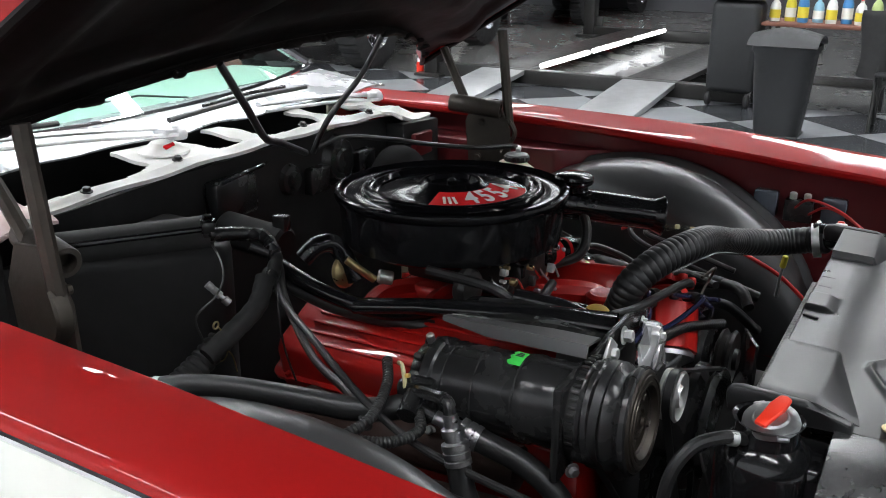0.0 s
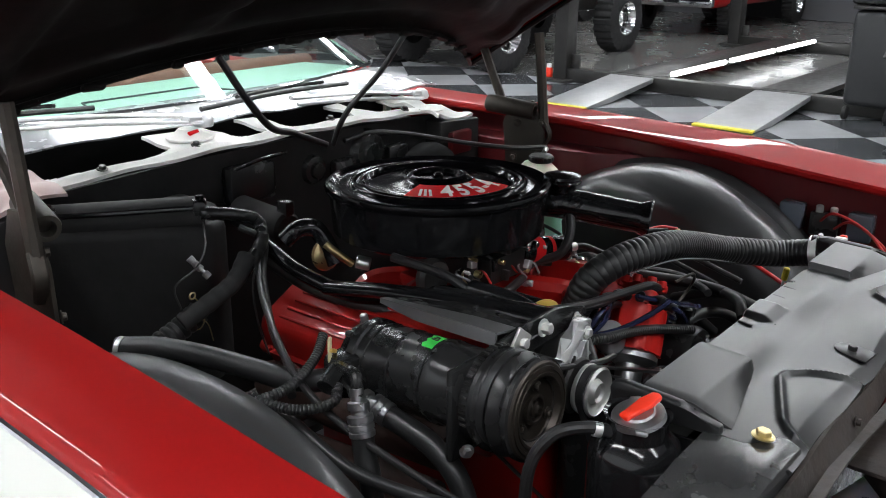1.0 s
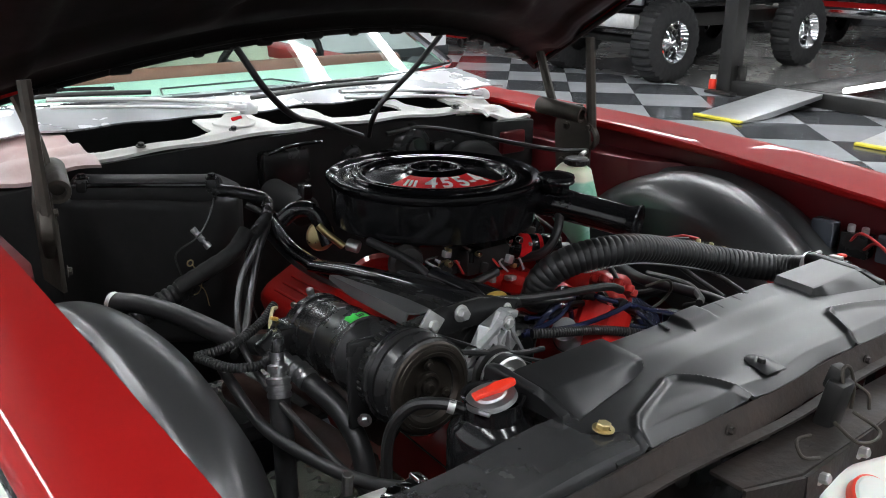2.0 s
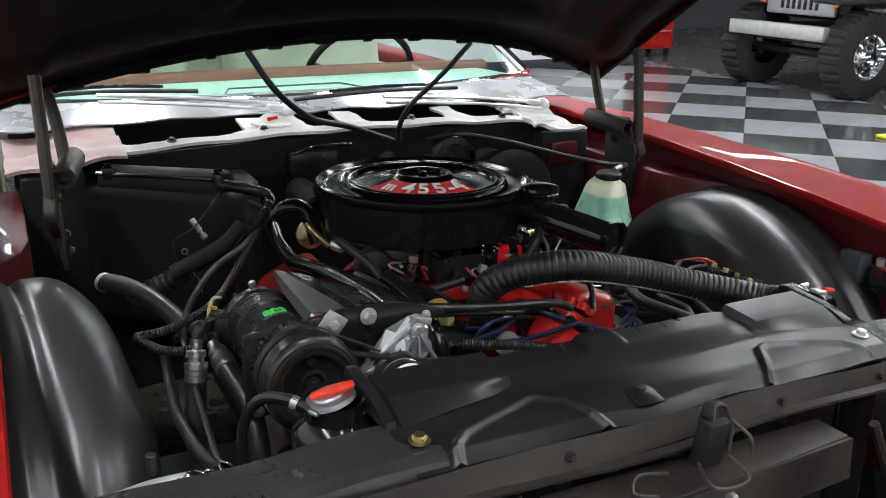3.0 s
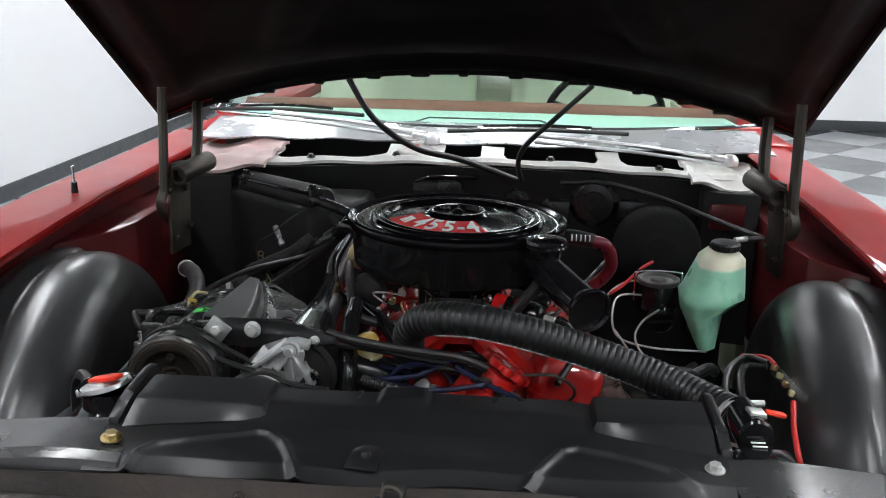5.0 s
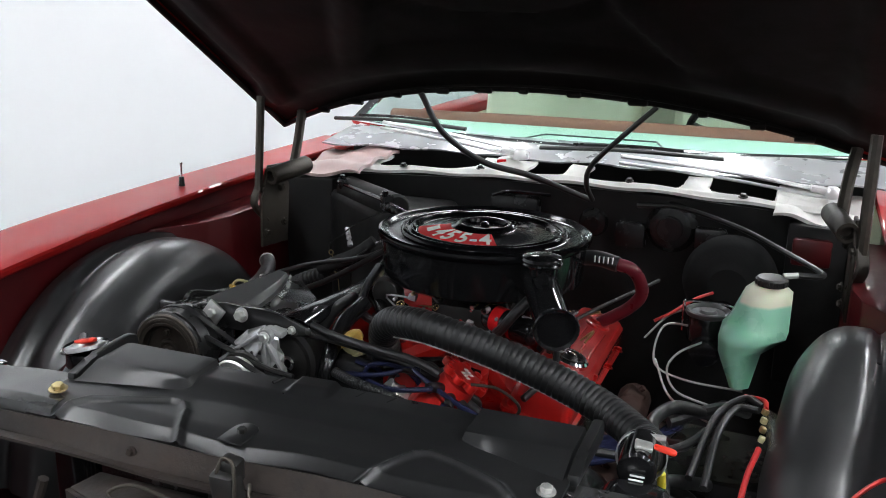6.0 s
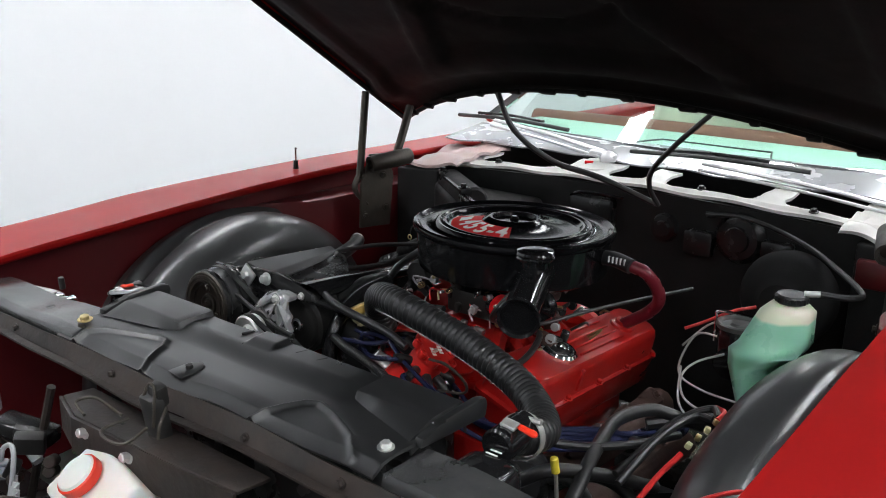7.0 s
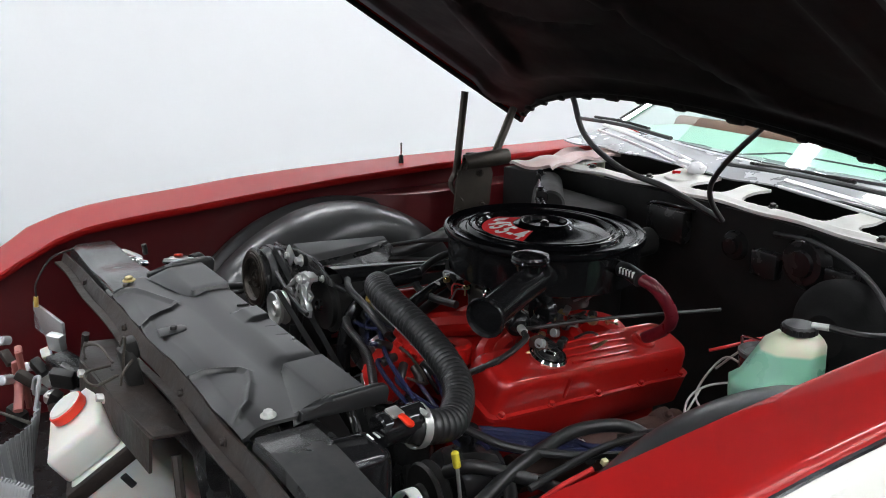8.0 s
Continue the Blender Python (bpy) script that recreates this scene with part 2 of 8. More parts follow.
M_HOSERED = material("dark_red_hose", (0.16, 0.012, 0.022), 0.3, vary=0.15, scale=25)
M_YELLOW = material("amber_plastic", (0.62, 0.4, 0.08), 0.35, vary=0.15, scale=20, dust=0.3, dust_color=(0.5, 0.4, 0.2))
M_CREAM = material("aged_cream_plastic", (0.55, 0.5, 0.28), 0.4, vary=0.12, scale=20)
M_ORANGE = material("orange_red_plastic", (0.8, 0.035, 0.012), 0.4, vary=0.05)
M_TAPE = material("green_sticker", (0.06, 0.75, 0.1), 0.5, vary=0.04)
M_PRINT = material("white_print", (0.9, 0.9, 0.88), 0.6, vary=0.03, spec=0.15)
M_CAST = material("bright_cast_alloy", (0.72, 0.72, 0.73), 0.22, 0.6, vary=0.1, scale=40, bump=0.1, bump_scale=180, rough_vary=0.04)
M_WIPER = material("brushed_bright_steel", (0.78, 0.78, 0.79), 0.38, 0.7, vary=0.02, scale=30, rough_vary=0.02)
M_SALMON = material("faded_red_plastic", (0.42, 0.12, 0.10), 0.5, vary=0.2, scale=20, dust=0.3, dust_color=(0.4, 0.3, 0.28))
M_PRINTBLK = material("black_print", (0.01, 0.01, 0.01), 0.5, vary=0.03)
M_DECAL = material("red_decal", (0.66, 0.012, 0.016), 0.5, vary=0.05, spec=0.08)
M_MINT = material("mint_dash_top", (0.42, 0.62, 0.53), 0.6, vary=0.06, scale=10)
M_BROWN = material("brown_dash_pad", (0.2, 0.075, 0.05), 0.55, vary=0.12, scale=12)
M_SEAT = material("pale_vinyl", (0.62, 0.66, 0.52), 0.45, vary=0.06, scale=9, bump=0.1)
M_GREYPANEL = material("grey_metallic_panel", (0.46, 0.47, 0.49), 0.27, 0.5, vary=0.03, scale=6, rough_vary=0.02)
M_GLASS = pane("tinted_glass", (0.78, 0.93, 0.87))
M_WALL = material("white_wall_paint", (0.82, 0.83, 0.85), 0.5, vary=0.015, scale=2, bump=0.06, bump_scale=40)
M_BASE = material("dark_baseboard", (0.05, 0.055, 0.06), 0.35, vary=0.1)
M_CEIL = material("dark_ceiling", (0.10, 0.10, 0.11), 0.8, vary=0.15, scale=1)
M_CONCRETE = material("polished_concrete", (0.12, 0.12, 0.118), 0.22, vary=0.15, scale=1.5, dust=0.3, dust_color=(0.22, 0.21, 0.2), dust_scale=2, rough_vary=0.08)
M_TILELIGHT = material("light_grey_tile", (0.33, 0.34, 0.36), 0.16, vary=0.08, scale=3, rough_vary=0.05)
M_TILEDARK = material("dark_grey_tile", (0.055, 0.058, 0.064), 0.16, vary=0.1, scale=3, rough_vary=0.05)
M_PLATE = material("chequer_plate", (0.42, 0.43, 0.44), 0.4, 0.6, vary=0.1, scale=8, bump=0.4, bump_scale=60)
M_DARKSTEEL = material("painted_dark_steel", (0.035, 0.034, 0.033), 0.4, 0.4, vary=0.15)
M_SAFETY = material("yellow_safety_paint", (0.75, 0.62, 0.05), 0.5, vary=0.08)
M_TYRE = material("tyre_rubber", (0.016, 0.016, 0.017), 0.75, vary=0.2, bump=0.2)
M_PLASTIC = material("grey_black_plastic", (0.02, 0.021, 0.023), 0.5, vary=0.1, bump=0.05)
M_CABINET = material("red_cabinet_paint", (0.55, 0.012, 0.012), 0.3, coat=0.4, vary=0.04)
M_JUG = material("white_jug_plastic", (0.74, 0.73, 0.68), 0.4, vary=0.06, scale=12, extra={"Subsurface Weight": 0.2})
M_TUBE = glow("lit_tube", (0.95, 0.98, 1.0), 9.0)
M_DIFFUSER = glow("ceiling_diffuser", (0.95, 0.98, 1.0), 33.0)


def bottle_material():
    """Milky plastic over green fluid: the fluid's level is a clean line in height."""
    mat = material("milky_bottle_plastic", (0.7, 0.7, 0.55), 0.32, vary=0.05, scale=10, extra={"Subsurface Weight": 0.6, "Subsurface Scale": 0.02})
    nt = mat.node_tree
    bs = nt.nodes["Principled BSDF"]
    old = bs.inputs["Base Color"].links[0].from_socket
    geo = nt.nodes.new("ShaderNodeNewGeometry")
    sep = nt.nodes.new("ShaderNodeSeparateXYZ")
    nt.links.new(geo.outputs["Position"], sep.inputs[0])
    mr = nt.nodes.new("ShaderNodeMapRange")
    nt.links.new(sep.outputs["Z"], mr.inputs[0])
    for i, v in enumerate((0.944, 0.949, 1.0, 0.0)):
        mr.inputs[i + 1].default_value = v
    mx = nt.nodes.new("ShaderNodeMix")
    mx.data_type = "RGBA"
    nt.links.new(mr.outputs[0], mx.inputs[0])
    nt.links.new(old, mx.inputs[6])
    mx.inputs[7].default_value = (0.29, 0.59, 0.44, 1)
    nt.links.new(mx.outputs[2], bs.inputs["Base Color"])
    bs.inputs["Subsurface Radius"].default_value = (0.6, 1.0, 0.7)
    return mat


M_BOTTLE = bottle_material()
M_CLEAR = material("clear_hazy_plastic", (0.7, 0.7, 0.64), 0.12, vary=0.1, extra={"Transmission Weight": 0.85})
M_CLEARGREY = material("smoky_translucent_plastic", (0.16, 0.18, 0.22), 0.2, vary=0.1, extra={"Transmission Weight": 0.35})
M_MARKER = material("orange_lens", (0.75, 0.2, 0.03), 0.2, vary=0.04)
M_DUCT = material("grey_ribbed_plastic", (0.38, 0.39, 0.40), 0.45, vary=0.12, scale=20, dust=0.3, dust_color=(0.25, 0.24, 0.22))

# ---- the room ----
WEST, NORTH, CORNER, EAST, FAR, SOUTH = -3.33, 9.35, 7.0, 17.0, 13.5, -5.0
# height where the added dark wall band starts, above anything in view
BAND = 3.2


def clip_poly(poly, axis, limit, keep_less):
    out = []
    for (p, q) in zip(poly, poly[1:] + poly[:1]):
        a = (p[axis] <= limit) == keep_less
        b = (q[axis] <= limit) == keep_less
        if a:
            out.append(p)
        if a != b:
            t = (limit - p[axis]) / (q[axis] - p[axis])
            out.append(tuple(p[k] + t * (q[k] - p[k]) for k in (0, 1)))
    return out


def build_room():
    bm = B()
    add_box(bm, ((WEST + EAST) / 2, (SOUTH + FAR) / 2, -0.104), (EAST - WEST + 0.6, FAR - SOUTH + 0.6, 0.2), 0)
    floor = solid("floor", bm, M_CONCRETE, "polished grey concrete floor partly laid with chequered tiles", "floor", "structure")
    for name, c, s in (("wall_west", (WEST - 0.1, (SOUTH + NORTH) / 2, CEILING / 2), (0.2, NORTH - SOUTH + 0.4, CEILING)),
                       ("wall_north", ((WEST + CORNER) / 2 - 0.1, NORTH + 0.1, CEILING / 2), (CORNER - WEST, 0.2, CEILING)),
                       ("wall_return", (CORNER, (NORTH + FAR) / 2 + 0.1, CEILING / 2), (0.2, FAR - NORTH - 0.2, CEILING)),
                       ("wall_far", ((CORNER + EAST) / 2, FAR + 0.1, CEILING / 2), (EAST - CORNER + 0.2, 0.2, CEILING)),
                       ("wall_east", (EAST + 0.1, (SOUTH + FAR) / 2, CEILING / 2), (0.2, FAR - SOUTH, CEILING)),
                       ("wall_south", ((WEST + EAST) / 2, SOUTH - 0.1, CEILING / 2), (EAST - WEST, 0.2, CEILING))):
        bm = B()
        add_box(bm, c, s, 0)
        back = name in ("wall_far", "wall_east")
        wall = solid(name, bm, M_CEIL if back else M_WALL, "dark grey painted back wall of the workshop" if back else "smooth white painted workshop wall with an added dark band on top", "wall", "structure")
        # unseen dark band, added to keep wall reflections and bounce light down
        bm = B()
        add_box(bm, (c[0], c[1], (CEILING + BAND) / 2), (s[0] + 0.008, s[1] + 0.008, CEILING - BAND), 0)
        part("unseen_dark_band", bm, M_CEIL, wall, "added dark band, out of view, that cuts reflections and bounce")
    bm = B()
    add_box(bm, ((WEST + EAST) / 2, (SOUTH + FAR) / 2, CEILING + 0.05), (EAST - WEST + 0.4, FAR - SOUTH + 0.4, 0.1), 0)
    solid("ceiling", bm, M_CEIL, "dark painted workshop ceiling", "ceiling", "structure")
    for c, s in (((WEST + 0.012, (SOUTH + NORTH) / 2, 0.055), (0.02, NORTH - SOUTH - 0.06, 0.11)),
                 (((WEST + CORNER) / 2, NORTH - 0.012, 0.055), (CORNER - WEST - 0.06, 0.02, 0.11))):
        bm = B()
        add_box(bm, c, s, 0.004)
        solid("baseboard", bm, M_BASE, "dark grey rubber baseboard along the white wall", "baseboard", "structure")
    return floor


FLOOR = build_room()


def ceiling_light(x, y):
    ob = thing("ceiling_light", (x, y, CEILING), "long white fluorescent fitting hung under the dark ceiling", "ceiling light", "ceiling lights")
    bm = B()
    add_box(bm, (x, y, CEILING - 0.04), (0.32, 2.5, 0.08), 0.01)
    part("housing", bm, M_WALL, ob)
    bm = B()
    add_box(bm, (x, y, CEILING - 0.095), (0.26, 2.4, 0.03), 0.012)
    part("diffuser", bm, M_DIFFUSER, ob, "lit white diffuser")
    return ob


first_light = ceiling_light(*LAMP_ROWS[0])
for lx, ly in LAMP_ROWS[1:]:
    copy_thing(first_light, Matrix.Translation((lx, ly, CEILING)))

# ---- the car body ----
# heights of the fenders' inner lip and outer crease along the car
Z_IN = [(-0.45, 0.78), (-0.3, 0.845), (-0.17, 0.904), (-0.10, 0.942), (-0.04, 0.970), (0.02, 0.986), (0.07, 0.993), (0.15, 1.000), (0.3, 1.010), (0.4, 1.018), (0.5, 1.025), (0.6, 1.031), (0.7, 1.037), (0.8, 1.041), (0.95, 1.047), (1.3, 1.051), (2.2, 1.051)]
Z_PK = [(-0.45, 0.79), (-0.3, 0.86), (-0.146, 0.927), (-0.08, 0.971), (-0.01, 0.993), (0.05, 1.006), (0.135, 1.015), (0.26, 1.023), (0.35, 1.030), (0.42, 1.036), (0.5, 1.040), (0.6, 1.044), (0.75, 1.047), (0.95, 1.050), (1.5, 1.050), (2.2, 1.05)]
OFFSET = -0.028  # the body's middle lies a little to the passenger's side of the engine's
CAR = thing("car", (0, 1.9, 0), "classic two-tone coupe, red over white, its hood raised over the engine", "car")


def section_sheet(bm, section, y0, y1, ny, thick=0.0, sub=1):
    """Sweeps section(y), a list of (x, z), from y0 to y1."""
    def f(u, v):
        y = y0 + (y1 - y0) * u
        s = section(y)
        k = v * (len(s) - 1)
        i = min(int(k), len(s) - 2)
        a, b = s[i], s[i + 1]
        return (a[0] + (b[0] - a[0]) * (k - i), y, a[1] + (b[1] - a[1]) * (k - i))
    add_sheet(bm, f, ny, (len(section(y0)) - 1) * sub, thick)


LINER_Y = 0.632


def build_fender(s):
    def top(y):
        a, p = lerp_table(Z_IN, y), lerp_table(Z_PK, y)
        return [(s * x, z) for x, z in ((0.800, a - 0.080), (0.795, a - 0.030), (0.770, a - 0.020), (0.748, a - 0.020), (0.742, a - 0.014), (0.741, a - 0.006), (0.744, a - 0.001), (0.750, a), (0.79, a + 0.3 * (p - a)),
                                        (0.83, a + 0.62 * (p - a)), (0.866, a + 0.90 * (p - a)), (0.880, p), (0.888, p - 0.0025), (0.8925, p - 0.006), (0.894, p - 0.010))]

    def side(y):
        p = lerp_table(Z_PK, y)
        return [(s * x, z) for x, z in ((0.893, p - 0.012), (0.899, p - 0.017), (0.918, p - 0.045), (0.95, p - 0.10), (0.98, p - 0.17), (1.0, p - 0.3), (1.005, p - 0.45), (0.985, p - 0.62), (0.94, 0.26))]
    bm = B()
    section_sheet(bm, top, -0.45, 1.75, 60)
    fender = part("fender", bm, M_RED, CAR, "glossy red front fender with a sharp top edge")
    bm = B()
    section_sheet(bm, side, -0.45, 5.0, 80)
    part("side_panel", bm, M_WHITE, CAR, "white lower body side")
    bm = B()
    ys = [-0.44 + 2.18 * i / 40 for i in range(41)]
    add_tube(bm, [(s * 0.8965, y, lerp_table(Z_PK, y) - 0.0135) for y in ys], 0.0048, 8, smooth=False)
    part("chrome_trim", bm, M_CHROME, fender, "thin chrome trim between red and white")
    # apron, hinge pocket and ledge; their red holds the shade under the fender lip
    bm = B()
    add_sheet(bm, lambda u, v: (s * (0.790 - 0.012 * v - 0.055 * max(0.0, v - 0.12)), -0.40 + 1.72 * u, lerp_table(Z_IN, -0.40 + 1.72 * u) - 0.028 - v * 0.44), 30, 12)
    part("inner_apron", bm, M_REDIN_SHADED, CAR, "dull red inner fender panel, darkened for shade under the lip")
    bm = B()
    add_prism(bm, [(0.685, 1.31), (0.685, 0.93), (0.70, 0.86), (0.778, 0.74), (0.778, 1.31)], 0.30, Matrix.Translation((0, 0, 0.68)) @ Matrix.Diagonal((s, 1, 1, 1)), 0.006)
    part("hinge_ledge", bm, M_REDIN_SHADED, CAR, "red boxed ledge below the hood hinge")
    bm = B()
    add_prism(bm, [(0.56, 1.31), (0.56, 1.21), (0.684, 1.18), (0.684, 1.31)], 0.37, Matrix.Translation((0, 0, 0.66)) @ Matrix.Diagonal((s, 1, 1, 1)), 0.006)
    part("cowl_side", bm, M_FIREWALL, CAR, "black cowl side panel")
    if s > 0:
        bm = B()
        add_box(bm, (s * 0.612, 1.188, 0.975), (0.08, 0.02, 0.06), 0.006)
        part("cowl_bracket", bm, M_REDIN_SHADED, CAR, "dull red bracket at the cowl side")
    # moulded wheel liner

    def liner(u, v):
        th = math.pi * (0.02 + 0.96 * u)
        y = LINER_Y + 0.42 * math.cos(th)
        x_in = 0.565 + 0.055 * max(0, min(1, (y - 0.35) / 0.5))
        wave = 0.006 * math.sin(9 * u + 2.5 * v) + 0.004 * math.sin(23 * u - 7 * v)
        if v < 0.5:
            a = v / 0.5 * math.pi / 2
            x = x_in + 0.085 * (1 - math.cos(a)) + 0.4 * wave
            r = 0.305 + 0.082 * math.sin(a) ** 1.2 + 0.5 * wave * math.sin(a)
            if v < 0.01:
                r = 0.10
        else:
            w = (v - 0.5) / 0.5
            x = x_in + 0.085 + (0.775 - x_in - 0.085) * w
            r = 0.387 + 0.5 * wave * (1 - w) - 0.011 * math.exp(-((w - 0.40) / 0.13) ** 2) + 0.004 * math.exp(-((w - 0.66) / 0.10) ** 2) - 0.03 * max(0.0, w - 0.75)
        return (s * x, LINER_Y + 1.10 * r * math.cos(th), 0.60 + r * math.sin(th))
    bm = B()
    add_sheet(bm, liner, 72, 44)
    shell = part("wheel_liner", bm, M_LINER, CAR, "black moulded wheel arch liner")
    for u, v in ((0.30, 0.62), (0.24, 0.70), (0.20, 0.55), (0.55, 0.70)):
        p = Vector(liner(u, v))
        d = (p - Vector((p.x * 0.9, LINER_Y, 0.60))).normalized()
        bm = B()
        add_lathe(bm, [(0.0, 0.0008), (0.0042, 0.0010), (0.0052, 0.0004), (0.006, -0.001)], frame_of(p, p + d), 12)
        part("clip", bm, M_PRINTBLK, shell, "dark empty clip hole")


before = set(CAR.children)
build_fender(-1)
build_fender(1)
for ob in set(CAR.children) - before:
    ob.location += Vector((OFFSET, 0, -0.004))


def hood_rear(x):
    return 1.027 + 0.452 * x * x


def hood_point(u, v, off=0.0):
    """u across, v from the rear edge to the nose; off: above the underside."""
    w = 0.765 - 0.03 * min(1, v * 3)
    x = (2 * u - 1) * w
    y = hood_rear(x) + v * (-0.55 - hood_rear(x))
    return Vector((x - 0.010, y, 1.145 + 0.593 * (1.29 - y))) + off * Vector((0, 0.51, 0.86))


def build_hood():
    def bump(x, lo, hi, soft=0.02):
        return max(0.0, min(1.0, (x - lo) / soft)) * max(0.0, min(1.0, (hi - x) / soft))

    def under(u, v):
        d = 0.0
        x = (2 * u - 1) * 0.74
        d += 0.013 * bump(v, 0.035, 0.10, 0.02)
        d += 0.016 * bump(abs(x), 0.60, 0.70, 0.02) * min(1, max(0, (v - 0.02) * 30))
        d += 0.020 * bump(abs(x - 0.9 * (v - 0.5)), -0.06, 0.06, 0.025) * bump(v, 0.06, 0.95, 0.05)
        d += 0.020 * bump(abs(x + 0.9 * (v - 0.5)), -0.06, 0.06, 0.025) * bump(v, 0.06, 0.95, 0.05)
        q = math.hypot(x / 0.30, (v - 0.30) / 0.16)
        d -= 0.010 * bump(q, 0.86, 1.0, 0.05)
        return hood_point(u, v, -d + 0.012)
    bm = B()
    add_sheet(bm, under, 90, 90)
    hood = part("hood", bm, M_HOODIN, CAR, "raised hood, black ribbed inner panel")
    bm = B()
    add_sheet(bm, lambda u, v: hood_point(u, v, 0.034 + 0.02 * (1 - (2 * u - 1) ** 2)), 40, 30)
    rim = [hood_point(k / 40, 0) for k in range(41)] + [hood_point(1, k / 30) for k in range(1, 31)] + [hood_point(1 - k / 40, 1) for k in range(1, 41)] + [hood_point(0, 1 - k / 30) for k in range(1, 30)]
    lo = [bm.verts.new(p + Vector((0, 0.51, 0.86)) * 0.003) for p in rim]
    hi = [bm.verts.new(p + Vector((0, 0.51, 0.86)) * 0.034) for p in rim]
    for i in list(range(0, 4)) + list(range(37, len(rim))):
        j = (i + 1) % len(rim)
        bm.faces.new((lo[i], lo[j], hi[j], hi[i]))
    part("hood_skin", bm, M_RED, hood, "glossy red outer hood skin")
    bm = B()
    add_sheet(bm, lambda u, v: hood_point(0.1 + 0.825 * u, 0, 0.003 + 0.031 * v), 34, 1)
    for i in range(40):
        for p, q in ((hood_point(i / 40, 0.0), hood_point((i + 1) / 40, 0.0)),):
            add_cyl(bm, p, q, 0.006, seg=6)
    for e in (0, 1):
        for i in range(30):
            add_cyl(bm, hood_point(e, i / 30), hood_point(e, (i + 1) / 30), 0.007, seg=6)
    part("folded_edge", bm, M_HOODIN, hood)
    for k in range(13):
        u = 0.06 + 0.88 * k / 12 + 0.012 * math.sin(k * 5.1)
        p = hood_point(u, 0.004)
        bm = B()
        add_box(bm, p + Vector((0, 0.0, -0.006)), (0.022 + 0.01 * (k % 3), 0.016, 0.012), 0.005, (-30, 0, 0))
        part("seal_clip", bm, M_HOODIN, hood)


build_hood()


def build_hinge(s):
    base = (s * 0.635, 1.04, 0.97)
    bm = B()
    add_prism(bm, [(-0.06, -0.09), (0.055, -0.10), (0.07, 0.04), (0.045, 0.10), (-0.02, 0.105), (-0.055, 0.03)], 0.008,
              Matrix.Translation((s * 0.655 - 0.004, 1.03, 0.985)) @ Matrix(((0, 0, 1, 0), (1, 0, 0, 0), (0, 1, 0, 0), (0, 0, 0, 1))), 0.002)
    hinge = part("hood_hinge", bm, M_HINGE, CAR, "worn dark steel hood hinge")
    bm = B()
    add_lathe(bm, [(0.0, 0.02), (0.013, 0.02), (0.014, 0.0), (0.021, 0.0), (0.022, 0.003), (0.022, 0.125), (0.019, 0.13), (0, 0.13)],
              frame_of((s * 0.640, 0.995, 1.066), (s * 0.612, 1.115, 1.078)), 20)
    part("spring_housing", bm, M_HINGE, hinge)
    for pts, w in (([(s * 0.668, 0.985, 1.03), (s * 0.668, 0.995, 1.12), (s * 0.668, 1.01, 1.255)], 0.0125),
                   ([(s * 0.628, 1.075, 1.06), (s * 0.634, 1.12, 1.14), (s * 0.645, 1.16, 1.205)], 0.0125)):
        bm = B()
        add_tube(bm, pts, w, 8, flat=0.8)
        part("arm", bm, M_HINGE, hinge)
    bm = B()
    add_tube(bm, [(s * 0.668, 0.985, 1.04), (s * 0.672, 0.97, 1.0), (s * 0.66, 1.0, 0.955)], 0.013, 8, flat=0.45)
    part("link", bm, M_HINGE, hinge)
    for p in ((s * 0.645, 0.98, 0.93), (s * 0.645, 1.06, 0.94), (s * 0.645, 1.05, 1.03), (s * 0.655, 0.985, 1.035)):
        hexbolt(hinge, p, (-s, -0.3, 0), 0.007, M_HINGE, 0.007)


build_hinge(-1)
build_hinge(1)


def cowl_z(x):
    return 1.072 - 0.085 * x * x


